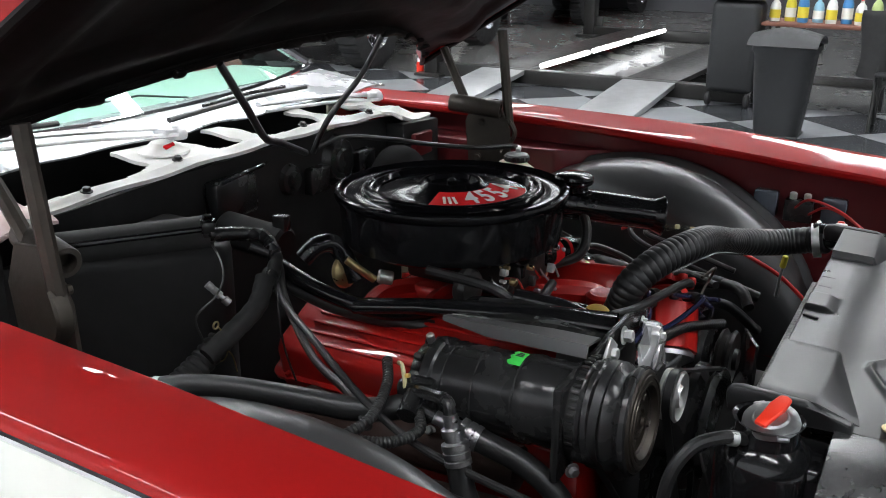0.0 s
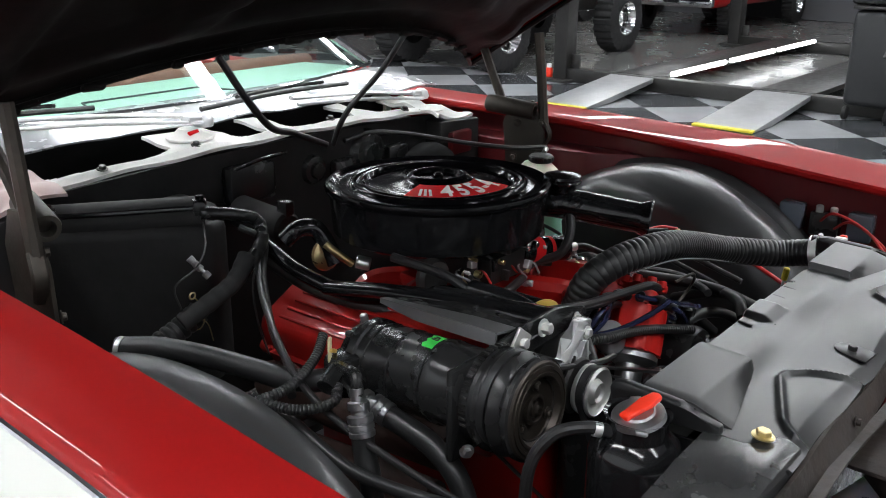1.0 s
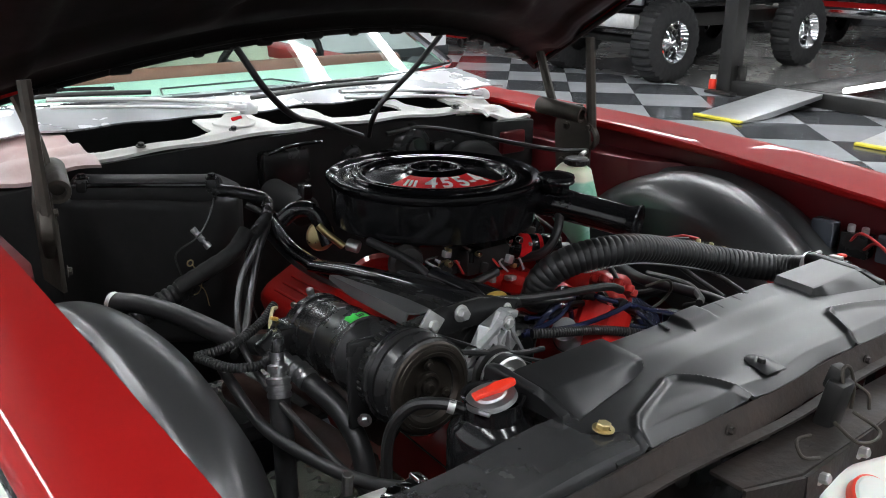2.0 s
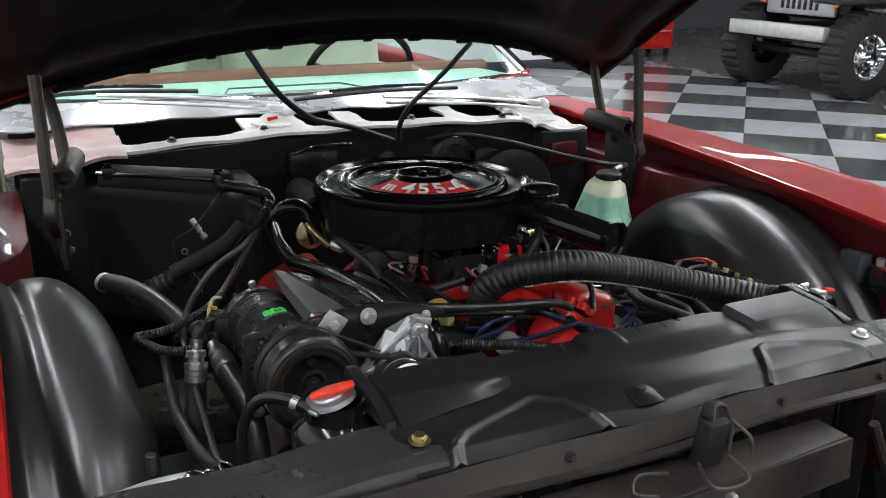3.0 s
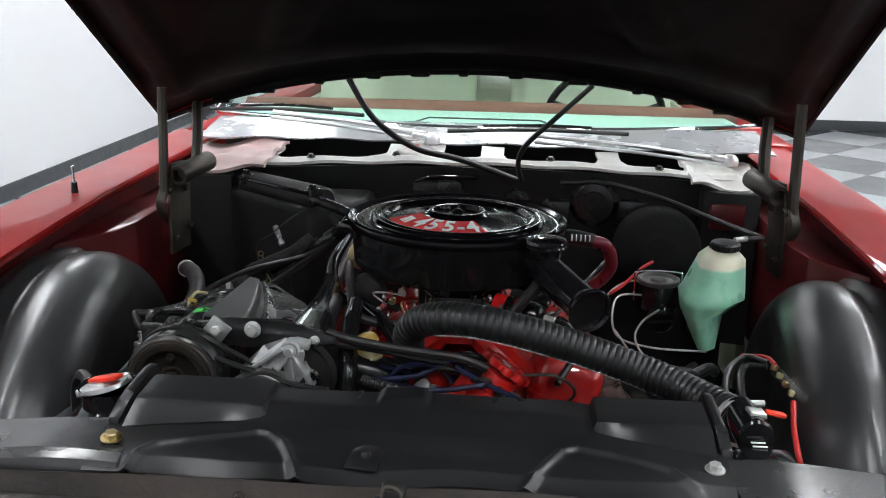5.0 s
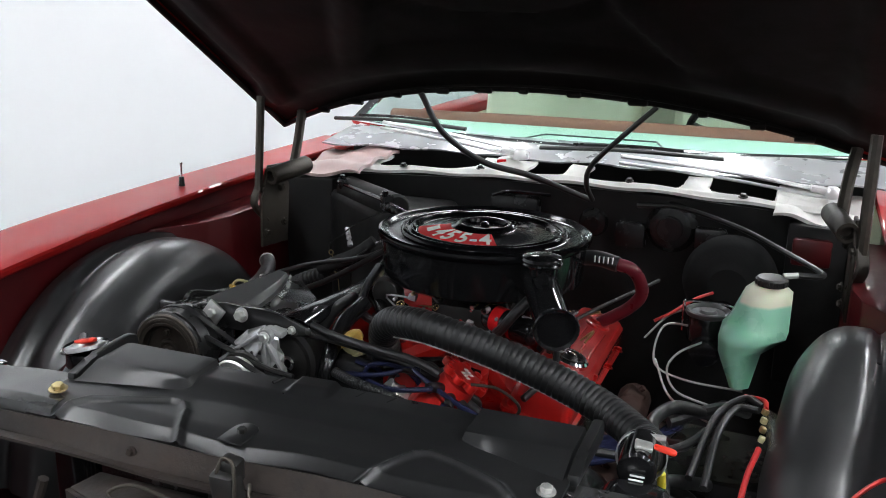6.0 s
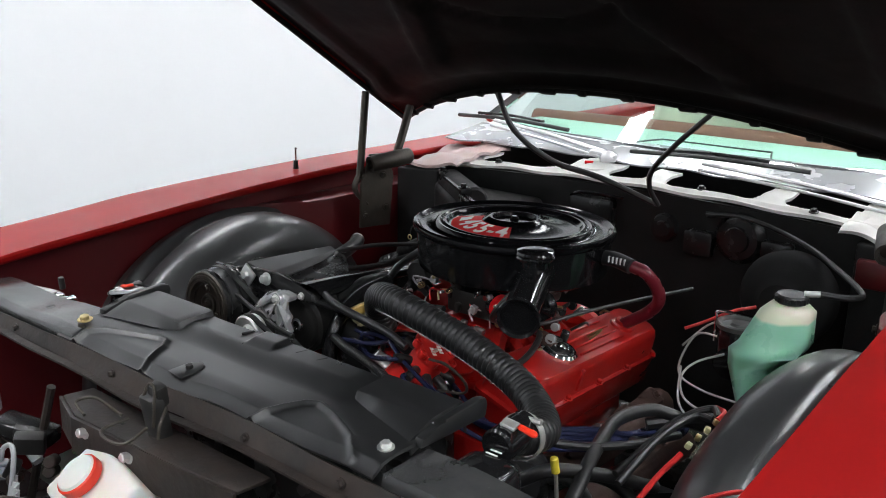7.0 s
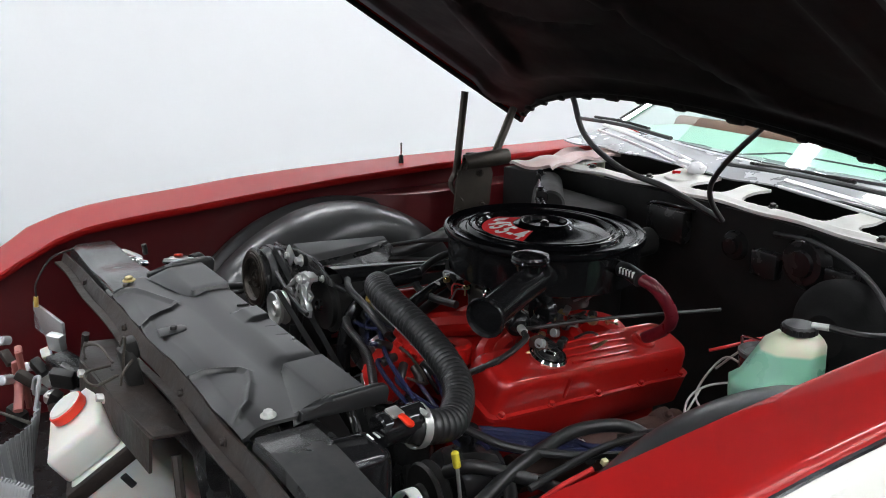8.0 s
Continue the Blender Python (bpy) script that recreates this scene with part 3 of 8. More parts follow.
def build_cowl():
    bm = B()
    add_sheet(bm, lambda u, v: ((2 * u - 1) * 0.62, 1.235 + 0.05 * (2 * u - 1) ** 2 + 0.002 * v, cowl_z((2 * u - 1) * 0.62) - 0.012 - v * 0.55), 24, 6, 0.01)
    firewall = part("firewall", bm, M_FIREWALL, CAR, "black painted firewall")
    bm = B()
    holes = ((-0.505, -0.222), (-0.085, 0.010), (0.064, 0.292), (0.348, 0.505))

    def rail_point(x, v):
        y = 1.215 + 0.05 * (x / 0.62) ** 2 + 0.165 * v
        z = cowl_z(x) + 0.004 - 0.02 * max(0.0, 0.08 - v) + 0.006 * math.exp(-((v - 0.10) / 0.05) ** 2) + 0.010 * v + 0.002 * math.sin(31 * x + 9 * v)
        return Vector((x, y, z))

    def in_hole(x, v):
        for lo, hi in holes:
            cx, hw = (lo + hi) / 2, (hi - lo) / 2
            if (abs(x - cx) / hw) ** 5 + (abs(v - 0.76) / 0.55) ** 5 < 1:
                return True
        return False
    nx, nv = 310, 40
    grid = {}
    for i in range(nx):
        for j in range(nv):
            if in_hole(-0.62 + 1.24 * (i + 0.5) / nx, (j + 0.5) / nv):
                continue
            quad = []
            for di, dj in ((0, 0), (1, 0), (1, 1), (0, 1)):
                key = (i + di, j + dj)
                if key not in grid:
                    grid[key] = bm.verts.new(rail_point(-0.62 + 1.24 * key[0] / nx, key[1] / nv))
                quad.append(grid[key])
            bm.faces.new(quad)
    rims = [e for e in bm.edges if e.is_boundary]
    ext = bmesh.ops.extrude_edge_only(bm, edges=rims)
    for v in ext["geom"]:
        if isinstance(v, bmesh.types.BMVert):
            v.co.z -= 0.007
    cowl = part("cowl_rail", bm, M_COWL, CAR, "scuffed white cowl panel with dark openings")
    for s in (-1, 1):
        bm = B()
        wide = 0.235 if s < 0 else 0.185

        def corner(u, v):
            lump = 0.010 * math.exp(-((u - 0.45) ** 2 + (v - 0.35) ** 2) / 0.03) + 0.006 * math.sin(9 * u + 5 * v) + 0.004 * math.sin(17 * v - 6 * u) - 0.012 * math.exp(-((u - 0.7) ** 2 + (v - 0.6) ** 2) / 0.02)
            return (s * (0.50 + wide * u), 1.19 + 0.04 * u + 0.02 * math.sin(6 * u) * (1 - v) + 0.25 * v, 1.050 - 0.03 * u + 0.025 * v + lump)
        add_sheet(bm, corner, 28, 28, 0.008)
        if s < 0:
            part("cowl_corner", bm, M_PINK, cowl, "white painted cowl corner with red overspray")
        else:
            part("cowl_corner", bm, M_COWL, cowl, "lumpy white sealed cowl corner")
    bm = B()
    add_lathe(bm, [(0, 0.018), (0.022, 0.016), (0.034, 0.004), (0.05, 0.0), (0.052, -0.004)], Matrix.Translation((-0.15, 1.325, cowl_z(-0.15) + 0.012)), 24)
    part("pivot_mount", bm, M_COWL, cowl, "white domed wiper pivot mount")
    bm = B()
    add_cyl(bm, (-0.168, 1.300, cowl_z(0.15) + 0.022), (-0.145, 1.302, cowl_z(0.15) + 0.024), 0.0045, seg=12)
    part("seal", bm, M_DECAL, cowl, "small red seal")
    for x in (-0.193, 0.175, -0.4, 0.43):
        hexbolt(cowl, (x, 1.243, cowl_z(x) + 0.012), (0, -0.2, 1), 0.007, M_DARKSTEEL, 0.007)
    bm = B()
    add_sheet(bm, lambda u, v: ((2 * u - 1) * 0.72, 1.27 + 0.27 * min(1, v * 1.6) + 0.05 * (2 * u - 1) ** 2, 0.94 + 0.155 * max(0, v * 2.6 - 1.6) - 0.03 * math.sin(math.pi * v)), 16, 16)
    part("plenum", bm, M_FIREWALL, cowl, "dark open air plenum")
    bm = B()

    def panel(u, v):
        x = (2 * u - 1) * 0.74
        y0, y1 = 1.378 + 0.022 * max(0.0, min(1.0, (-x - 0.16) * 12)) + 0.05 * abs(x) ** 2 + 0.006 * math.sin(22 * x), 1.535 + 0.16 * x * x
        return (x, y0 + (y1 - y0) * v, 1.092 - 0.02 * x * x + 0.026 * v + 0.003 * math.sin(30 * x) * (1 - v))
    add_sheet(bm, panel, 60, 10, 0.004)
    part("cowl_top_panel", bm, M_GREYPANEL, CAR, "grey metallic panel below the windshield")


build_cowl()


def build_wiper(s, pts_arm, pts_blade, head):
    bm = B()
    add_lathe(bm, [(0, 0), (0.02, 0), (0.022, 0.008), (0.018, 0.02), (0.01, 0.026), (0, 0.026)], Matrix.Translation(head), 18)
    add_box(bm, (head[0] - 0.015, head[1], head[2] + 0.016), (0.07, 0.03, 0.014), 0.005, (0, 8, 10))
    w = part("wiper", bm, M_WIPER, CAR, "parked windshield wiper with a bright arm")
    bm = B()
    add_tube(bm, pts_arm, 0.0085, 8, flat=0.6)
    part("arm", bm, M_WIPER, w, "bright metal arm")
    bm = B()
    add_tube(bm, [Vector(p) + Vector((0, -0.022, -0.012)) for p in pts_arm], 0.004, 8)
    part("link_rod", bm, M_WIPER, w)
    bm = B()
    add_tube(bm, pts_blade, 0.007, 8, flat=0.8)
    part("blade", bm, M_RUBBER, w)
    bm = B()
    add_tube(bm, [Vector(p) + Vector((0, -0.006, 0.012)) for p in (Vector(pts_blade[0]).lerp(Vector(pts_blade[1]), 0.4), pts_blade[1], Vector(pts_blade[2]).lerp(Vector(pts_blade[1]), 0.4))], 0.004, 6)
    part("blade_carrier", bm, M_BLACK, w)


build_wiper(-1, [(-0.13, 1.325, 1.122), (-0.33, 1.36, 1.143), (-0.53, 1.40, 1.155)], [(-0.30, 1.425, 1.148), (-0.50, 1.44, 1.156), (-0.72, 1.475, 1.146)], (-0.115, 1.322, 1.098))
build_wiper(1, [(0.60, 1.35, 1.078), (0.38, 1.335, 1.106), (0.136, 1.330, 1.124)], [(-0.08, 1.375, 1.122), (0.14, 1.37, 1.132), (0.37, 1.385, 1.126)], (0.615, 1.35, 1.062))


def build_cabin():
    bm = B()

    def glass(u, v):
        x = (2 * u - 1)
        return (x * (0.76 - 0.13 * v), 1.50 + 0.18 * x * x + 0.72 * v, 1.112 + 0.37 * v)
    add_sheet(bm, glass, 24, 12, 0.005)
    g = part("windshield", bm, M_GLASS, CAR, "green tinted windshield")
    g.visible_shadow = False
    bm = B()
    add_tube(bm, [glass(k / 24, 0) for k in range(25)], 0.006, 8)
    for e in (0, 1):
        add_tube(bm, [glass(e, k / 8) for k in range(9)], 0.016, 8)
    add_tube(bm, [glass(k / 24, 1) for k in range(25)], 0.014, 8)
    part("windshield_frame", bm, M_CHROME, CAR, "bright windshield surround")
    bm = B()
    add_sheet(bm, lambda u, v: ((2 * u - 1) * 0.72, 1.53 + 0.17 * (2 * u - 1) ** 2 * (1 - v) + 0.40 * v, 1.103 - 0.008 * v), 20, 6, 0.01)
    dash = part("dashboard", bm, M_MINT, CAR, "pale mint dashboard top")
    bm = B()
    add_tube(bm, [((2 * k / 20 - 1) * 0.76, 1.965, 1.088 - 0.006 * (2 * k / 20 - 1) ** 2) for k in range(21)], 0.034, 14, flat=1.05)
    part("dash_pad", bm, M_BROWN, dash, "rounded brown dash pad")
    for x0, x1, y in ((-0.62, -0.33, 1.60), (0.34, 0.6, 1.60)):
        bm = B()
        add_box(bm, ((x0 + x1) / 2, y, 1.103), (x1 - x0, 0.014, 0.006), 0.002)
        part("defroster_slot", bm, M_BLACK, dash)
    bm = B()
    for a, b in (((-0.16, 1.72), (0.16, 1.72)), ((-0.16, 1.72), (-0.2, 1.60)), ((0.16, 1.72), (0.2, 1.60))):
        add_cyl(bm, (*a, 1.103), (*b, 1.103), 0.0025, seg=6)
    part("lid_seam", bm, M_BASE, dash)
    for x in (-0.38, 0.38):
        bm = B()
        add_box(bm, (x, 2.75, 0.95), (0.62, 0.2, 0.66), 0.07, (-14, 0, 0), 4)
        add_box(bm, (x, 2.45, 0.62), (0.62, 0.6, 0.18), 0.06, (4, 0, 0), 4)
        part("seat", bm, M_SEAT, CAR, "pale vinyl front seat")
    bm = B()
    add_box(bm, (0, 3.7, 0.95), (1.3, 0.22, 0.62), 0.08, (-14, 0, 0), 4)
    part("rear_seat", bm, M_SEAT, CAR, "pale vinyl rear bench")
    m = frame_of((0.38, 2.14, 1.05), (0.38, 2.40, 1.17))
    bm = B()
    ring = [m @ Vector((0.19 * math.cos(2 * math.pi * k / 32), 0.19 * math.sin(2 * math.pi * k / 32), 0)) for k in range(33)]
    add_tube(bm, ring, 0.012, 10, smooth=False, caps=False)
    for a in (20, 160, 270):
        add_cyl(bm, m @ Vector((0, 0, -0.02)), m @ Vector((0.19 * math.cos(radians(a)), 0.19 * math.sin(radians(a)), 0)), 0.01, seg=8)
    add_cyl(bm, m @ Vector((0, 0, -0.25)), m @ Vector((0, 0, 0.0)), 0.035, seg=16)
    part("steering_wheel", bm, M_BLACK, CAR, "thin dark steering wheel")
    # roof, rear deck, doors' inside, floor pan, wheels
    bm = B()
    add_sheet(bm, lambda u, v: ((2 * u - 1) * (0.64 - 0.03 * v), 2.2 + 1.5 * v, 1.48 + 0.03 * math.sin(math.pi * v) - 0.03 * (2 * u - 1) ** 4), 16, 12, 0.03)
    part("roof", bm, M_WHITE, CAR, "white roof panel")
    bm = B()
    add_sheet(bm, lambda u, v: ((2 * u - 1) * (0.61 + 0.12 * v), 3.7 + 0.55 * v, 1.48 - 0.42 * v), 10, 8, 0.005)
    part("rear_window", bm, M_GLASS, CAR, "tinted rear window")
    bm = B()
    add_sheet(bm, lambda u, v: ((2 * u - 1) * 0.89, 4.2 + 0.85 * v, 1.06 - 0.06 * v), 10, 6, 0.03)
    part("rear_deck", bm, M_RED, CAR, "red rear deck lid")
    for s in (-1, 1):
        bm = B()
        add_box(bm, (s * 0.82, 2.98, 1.03), (0.13, 2.5, 0.05), 0.015)
        part("door_top", bm, M_RED, CAR, "red door top rail")
        bm = B()
        add_box(bm, (s * 0.76, 2.9, 0.68), (0.03, 2.6, 0.66), 0.01)
        part("door_card", bm, M_SEAT, CAR, "pale vinyl door lining")
        for y in (0.60, 3.75):
            bm = B()
            add_lathe(bm, [(0.19, -0.1), (0.29, -0.11), (0.335, -0.07), (0.34, 0), (0.335, 0.07), (0.29, 0.11), (0.19, 0.1)], frame_of((s * 0.86, y, 0.34), (s * 2, y, 0.34)), 40)
            w = part("wheel", bm, M_TYRE, CAR, "black road wheel and tyre")
            bm = B()
            add_lathe(bm, [(0, 0.04), (0.05, 0.05), (0.08, 0.03), (0.17, 0.02), (0.19, 0.1), (0.195, 0.1), (0.195, -0.1)], frame_of((s * 0.86, y, 0.34), (s * 2, y, 0.34)), 32)
            part("rim", bm, M_CHROME, w)
    bm = B()
    add_box(bm, (0, 3.1, 0.32), (1.7, 3.7, 0.06), 0.02)
    part("floor_pan", bm, M_BLACK, CAR)
    bm = B()
    add_box(bm, (0, 5.0, 0.7), (1.85, 0.06, 0.62), 0.02)
    part("tail_panel", bm, M_WHITE, CAR)


build_cabin()

# ---- front of the bay: support, radiator, shroud ----
def build_support():
    sup = None
    for s in (-1, 1):
        bm = B()

        def arm(u, v):
            x = 0.345 + 0.395 * u
            return (s * x, -0.019 + (0.088 - 0.008 * u) * v + 0.006 * u, 0.953 - 0.012 * u + 0.003 * math.sin(9 * u) - 0.016 * max(0.0, 0.05 - v) / 0.05)
        add_sheet(bm, arm, 16, 20, 0.01)
        if sup is None:
            sup = part("radiator_support", bm, M_ARM, CAR, "dusty grey-black radiator support bar")
        else:
            part("support_arm", bm, M_ARM, sup)
    bm = B()

    def face(u, v):
        x = (2 * u - 1) * 0.72
        return (x, -0.030 - 0.015 * v + 0.004 * math.cos(3 * x) + 0.002 * math.sin(19 * x + 2 * v), 0.950 + 0.0015 * math.sin(13 * x) - 0.012 * abs(x) - 0.030 * v)
    add_sheet(bm, face, 90, 4, 0.006)
    part("front_flange", bm, M_RUST, sup, "brown worn steel flange")
    bm = B()
    add_sheet(bm, lambda u, v: ((2 * u - 1) * 0.72, -0.047 - 0.014 * v + 0.003 * math.sin(25 * u), 0.921 + 0.004 * math.sin(12 * u)), 60, 3, 0.004)
    part("lower_lip", bm, M_RUST, sup)
    for x in (-0.5, -0.2, 0.12, 0.3, 0.5):
        hexbolt(sup, (x, -0.041, 0.935), (0, -1, 0.1), 0.005, M_RUST, 0.006)
    return sup


SUPPORT = build_support()


RIDGES = [[(-0.334, -0.027), (-0.327, -0.005), (-0.31, 0.010), (-0.25, 0.034), (-0.205, 0.052), (-0.188, 0.050), (-0.170, 0.032), (-0.140, -0.027)],
          [(0.112, -0.027), (0.132, 0.004), (0.154, 0.038), (0.172, 0.045), (0.215, 0.032), (0.272, 0.005), (0.298, -0.02)]]


def seg_dist(x, y, p, q):
    dx, dy = q[0] - p[0], q[1] - p[1]
    t = max(0.0, min(1.0, ((x - p[0]) * dx + (y - p[1]) * dy) / (dx * dx + dy * dy)))
    return math.hypot(x - p[0] - t * dx, y - p[1] - t * dy)


def build_shroud():
    ob = thing("radiator_shroud", (0, 0.06, 0.94), "dusty black moulded radiator top shroud with pressed panels", "shroud")
    bm = B()

    def smooth(a, b, t):
        t = max(0.0, min(1.0, (t - a) / (b - a)))
        return t * t * (3 - 2 * t)

    def plate(u, v):
        x = -0.385 + 0.725 * u
        y = -0.029 + 0.187 * v + (1 - v) ** 3 * (0.0025 * math.sin(17 * x) + 0.0015 * math.sin(43 * x + 1))
        z = 0.966 + 0.002 * math.sin(5 * x) + 0.0010 * math.sin(23 * x + 8 * v) + (1 - v) ** 6 * 0.002 * math.sin(31 * x)
        z += 0.011 * smooth(0.50, 0.78, v) * smooth(0.24, 0.15, x)
        for line in RIDGES:
            d = min(seg_dist(x, y, p, q) for p, q in zip(line, line[1:]))
            z += 0.0058 * math.exp(-(d / 0.0050) ** 2)
        z += 0.007 * smooth(0.74, 0.86, v) * smooth(-0.074, -0.064, x) * smooth(-0.004, -0.014, x)
        z -= 0.012 * smooth(0.985, 1.0, v)
        z -= 0.006 * smooth(0.25, 0.0, v) + 0.009 * max(0.0, 0.10 - v) / 0.10
        return (x, y, z)
    add_sheet(bm, plate, 260, 100, 0.005)
    part("top_plate", bm, M_SHROUD, ob)
    # raised ends over the tanks: flat top, front slope tapering towards the middle

    def wedge(s, x0, x1, u, v):
        x = x0 + (x1 - x0) * u
        front = 0.088 - 0.043 * u
        prof = [(front, 0.9665), (0.091, 0.9815), (0.095, 0.9825), (0.155, 0.9845), (0.158, 0.955)]
        k = v * 4
        q = min(int(k), 3)
        y, z = [prof[q][n] + (prof[q + 1][n] - prof[q][n]) * (k - q) for n in (0, 1)]
        return (s * x, y, z - (0.016 if u in (0.0, 1.0) else 0.0) - (0.0035 if s < 0 else 0.0))
    for s, x0, x1 in ((-1, 0.204, 0.372), (1, 0.192, 0.338)):
        bm = B()
        add_sheet(bm, lambda u, v: wedge(s, x0, x1, u, v), 24, 12, 0.004)
        part("raised_end", bm, M_SHROUD, ob, "raised end over the radiator tank")
    # end flanges
    for x, top in ((-0.386, 0.990), (0.338, 0.987)):
        bm = B()
        add_prism(bm, [(0.050, 0.960), (0.052, 0.974), (0.088, 0.977), (0.100, top - 0.003), (0.172, top), (0.186, top - 0.003), (0.190, top - 0.012), (0.186, 0.955)], 0.014, Matrix(((0, 0, 1, x - 0.002), (1, 0, 0, 0), (0, 1, 0, 0), (0, 0, 0, 1))), 0.004)
        part("end_flange", bm, M_SHROUD, ob)
    for x in (-0.097, -0.022, 0.03, 0.075):
        bm = B()
        add_box(bm, (x, 0.142, 0.9765), (0.005, 0.022, 0.004), 0.0015, (0, 0, -14))
        part("slot", bm, M_PRINTBLK, ob, "dark slot in the rear edge")
    for p, mat, r in (((-0.365, 0.012, 0.968), M_BRASS, 0.0085), ((-0.067, 0.007, 0.964), M_DARKSTEEL, 0.006), ((0.322, 0.015, 0.968), M_ZINC, 0.0075)):
        if abs(p[0]) < 0.1:
            bm = B()
            poly = [(-0.019, -0.026), (0.019, -0.026), (0.019, 0.004)] + [(0.019 * math.cos(a), 0.004 + 0.019 * math.sin(a)) for a in (0.5, 1.0, 1.57, 2.1, 2.6)] + [(-0.019, 0.004)]
            add_prism(bm, poly, 0.003, pose(p[0], p[1], p[2] - 0.0002, 5, 0, -6), 0.002)
            part("tab", bm, M_SHROUD, ob)
        hexbolt(ob, (p[0], p[1], p[2] + 0.0005), (0.05, -0.08, 1), r, mat, 0.007)
    # fan ring behind
    bm = B()
    add_lathe(bm, [(0.21, 0), (0.21, 0.09), (0.205, 0.09), (0.205, 0)], frame_of((0.0, 0.16, 0.60), (0, 0.3, 0.60)), 40)
    part("fan_ring", bm, M_FIREWALL, ob)
    return ob


build_shroud()


def build_radiator():
    ob = thing("radiator", (0, 0.09, 0.45), "black crossflow radiator with a silver cap and red lever", "radiator")
    bm = B()
    add_box(bm, (0, 0.08, 0.67), (0.68, 0.06, 0.50), 0.004)
    part("core", bm, M_BLACK, ob)
    # added strip: stands in for the speckled reflection at the shroud's end
    bm = B()
    add_box(bm, (-0.12, 0.163, 0.930), (0.46, 0.014, 0.05), 0.003)
    part("glint_strip", bm, M_SPECKLE_GLINT, ob, "added pale strip for the speckled reflection on the shroud end")
    for x in (-0.40, 0.405):
        bm = B()
        add_box(bm, (x, 0.10, 0.67), (0.085, 0.09, 0.54), 0.022, seg=3)
        tank = part("side_tank", bm, M_BLACKGLOSS, ob)
        if x > 0:
            for k in range(4):
                bm = B()
                add_box(bm, (0.371, 0.0535, 0.912 + 0.009 * k), (0.010, 0.002, 0.006), 0.0004)
                part("label_bar", bm, M_PRINT, tank, "white printed label")
            for k in range(2):
                bm = B()
                add_box(bm, (0.402, 0.128 + 0.010 * k, 0.941), (0.018, 0.003, 0.0015), 0.0004)
                part("label_bar", bm, M_PRINT, tank, "white printed label")
    c = Vector((-0.42, 0.134, 0.0))
    m = pose(c.x, c.y, 0, 0, 0, 0)
    bm = B()
    add_lathe(bm, [(0, 0.84), (0.05, 0.84), (0.054, 0.86), (0.054, 0.925), (0.050, 0.94), (0.036, 0.952), (0.034, 0.975), (0.039, 0.977)], m, 32)
    part("filler_neck", bm, M_BLACKGLOSS, ob)
    bm = B()
    mc = pose(-0.427, 0.131, 0.980, -6, -13, 0)
    add_lathe(bm, [(0, 0.004), (0.018, 0.004), (0.020, 0.0015), (0.027, 0.001), (0.030, 0.0), (0.0312, -0.006), (0.029, -0.007), (0, -0.007)], mc, 40)
    for k in range(2):
        a = math.pi * k + 0.6
        add_box(bm, mc @ Vector((0.0315 * math.cos(a), 0.0315 * math.sin(a), -0.004)), (0.007, 0.014, 0.006), 0.002, (-6, -13, math.degrees(a)))
    cap = part("radiator_cap", bm, M_ALU, ob, "silver pressure cap")
    bm = B()
    add_prism(bm, [(-0.021, -0.007), (0.012, -0.009), (0.031, -0.008), (0.034, 0.0), (0.031, 0.008), (0.012, 0.009), (-0.021, 0.008)], 0.006, mc @ pose(0, 0, 0.003, 0, -3, -20), 0.0028)
    part("lever", bm, M_ORANGE, cap, "red safety lever")
    bm = B()
    add_tube(bm, [(-0.446, 0.150, 0.958), (-0.468, 0.172, 0.965), (-0.494, 0.200, 0.955), (-0.512, 0.218, 0.905), (-0.508, 0.220, 0.78)], 0.0075, 10)
    hose = part("overflow_hose", bm, M_RUBBER, ob)
    bm = B()
    add_cyl(bm, (-0.456, 0.160, 0.9610), (-0.462, 0.166, 0.9630), 0.0088, seg=14)
    part("clamp", bm, M_ZINC, hose)
    bm = B()
    add_cyl(bm, (0.40, 0.14, 0.945), (0.395, 0.215, 0.945), 0.024, seg=20, bev=0.003)
    part("inlet_neck", bm, M_BLACKGLOSS, ob)
    return ob


build_radiator()


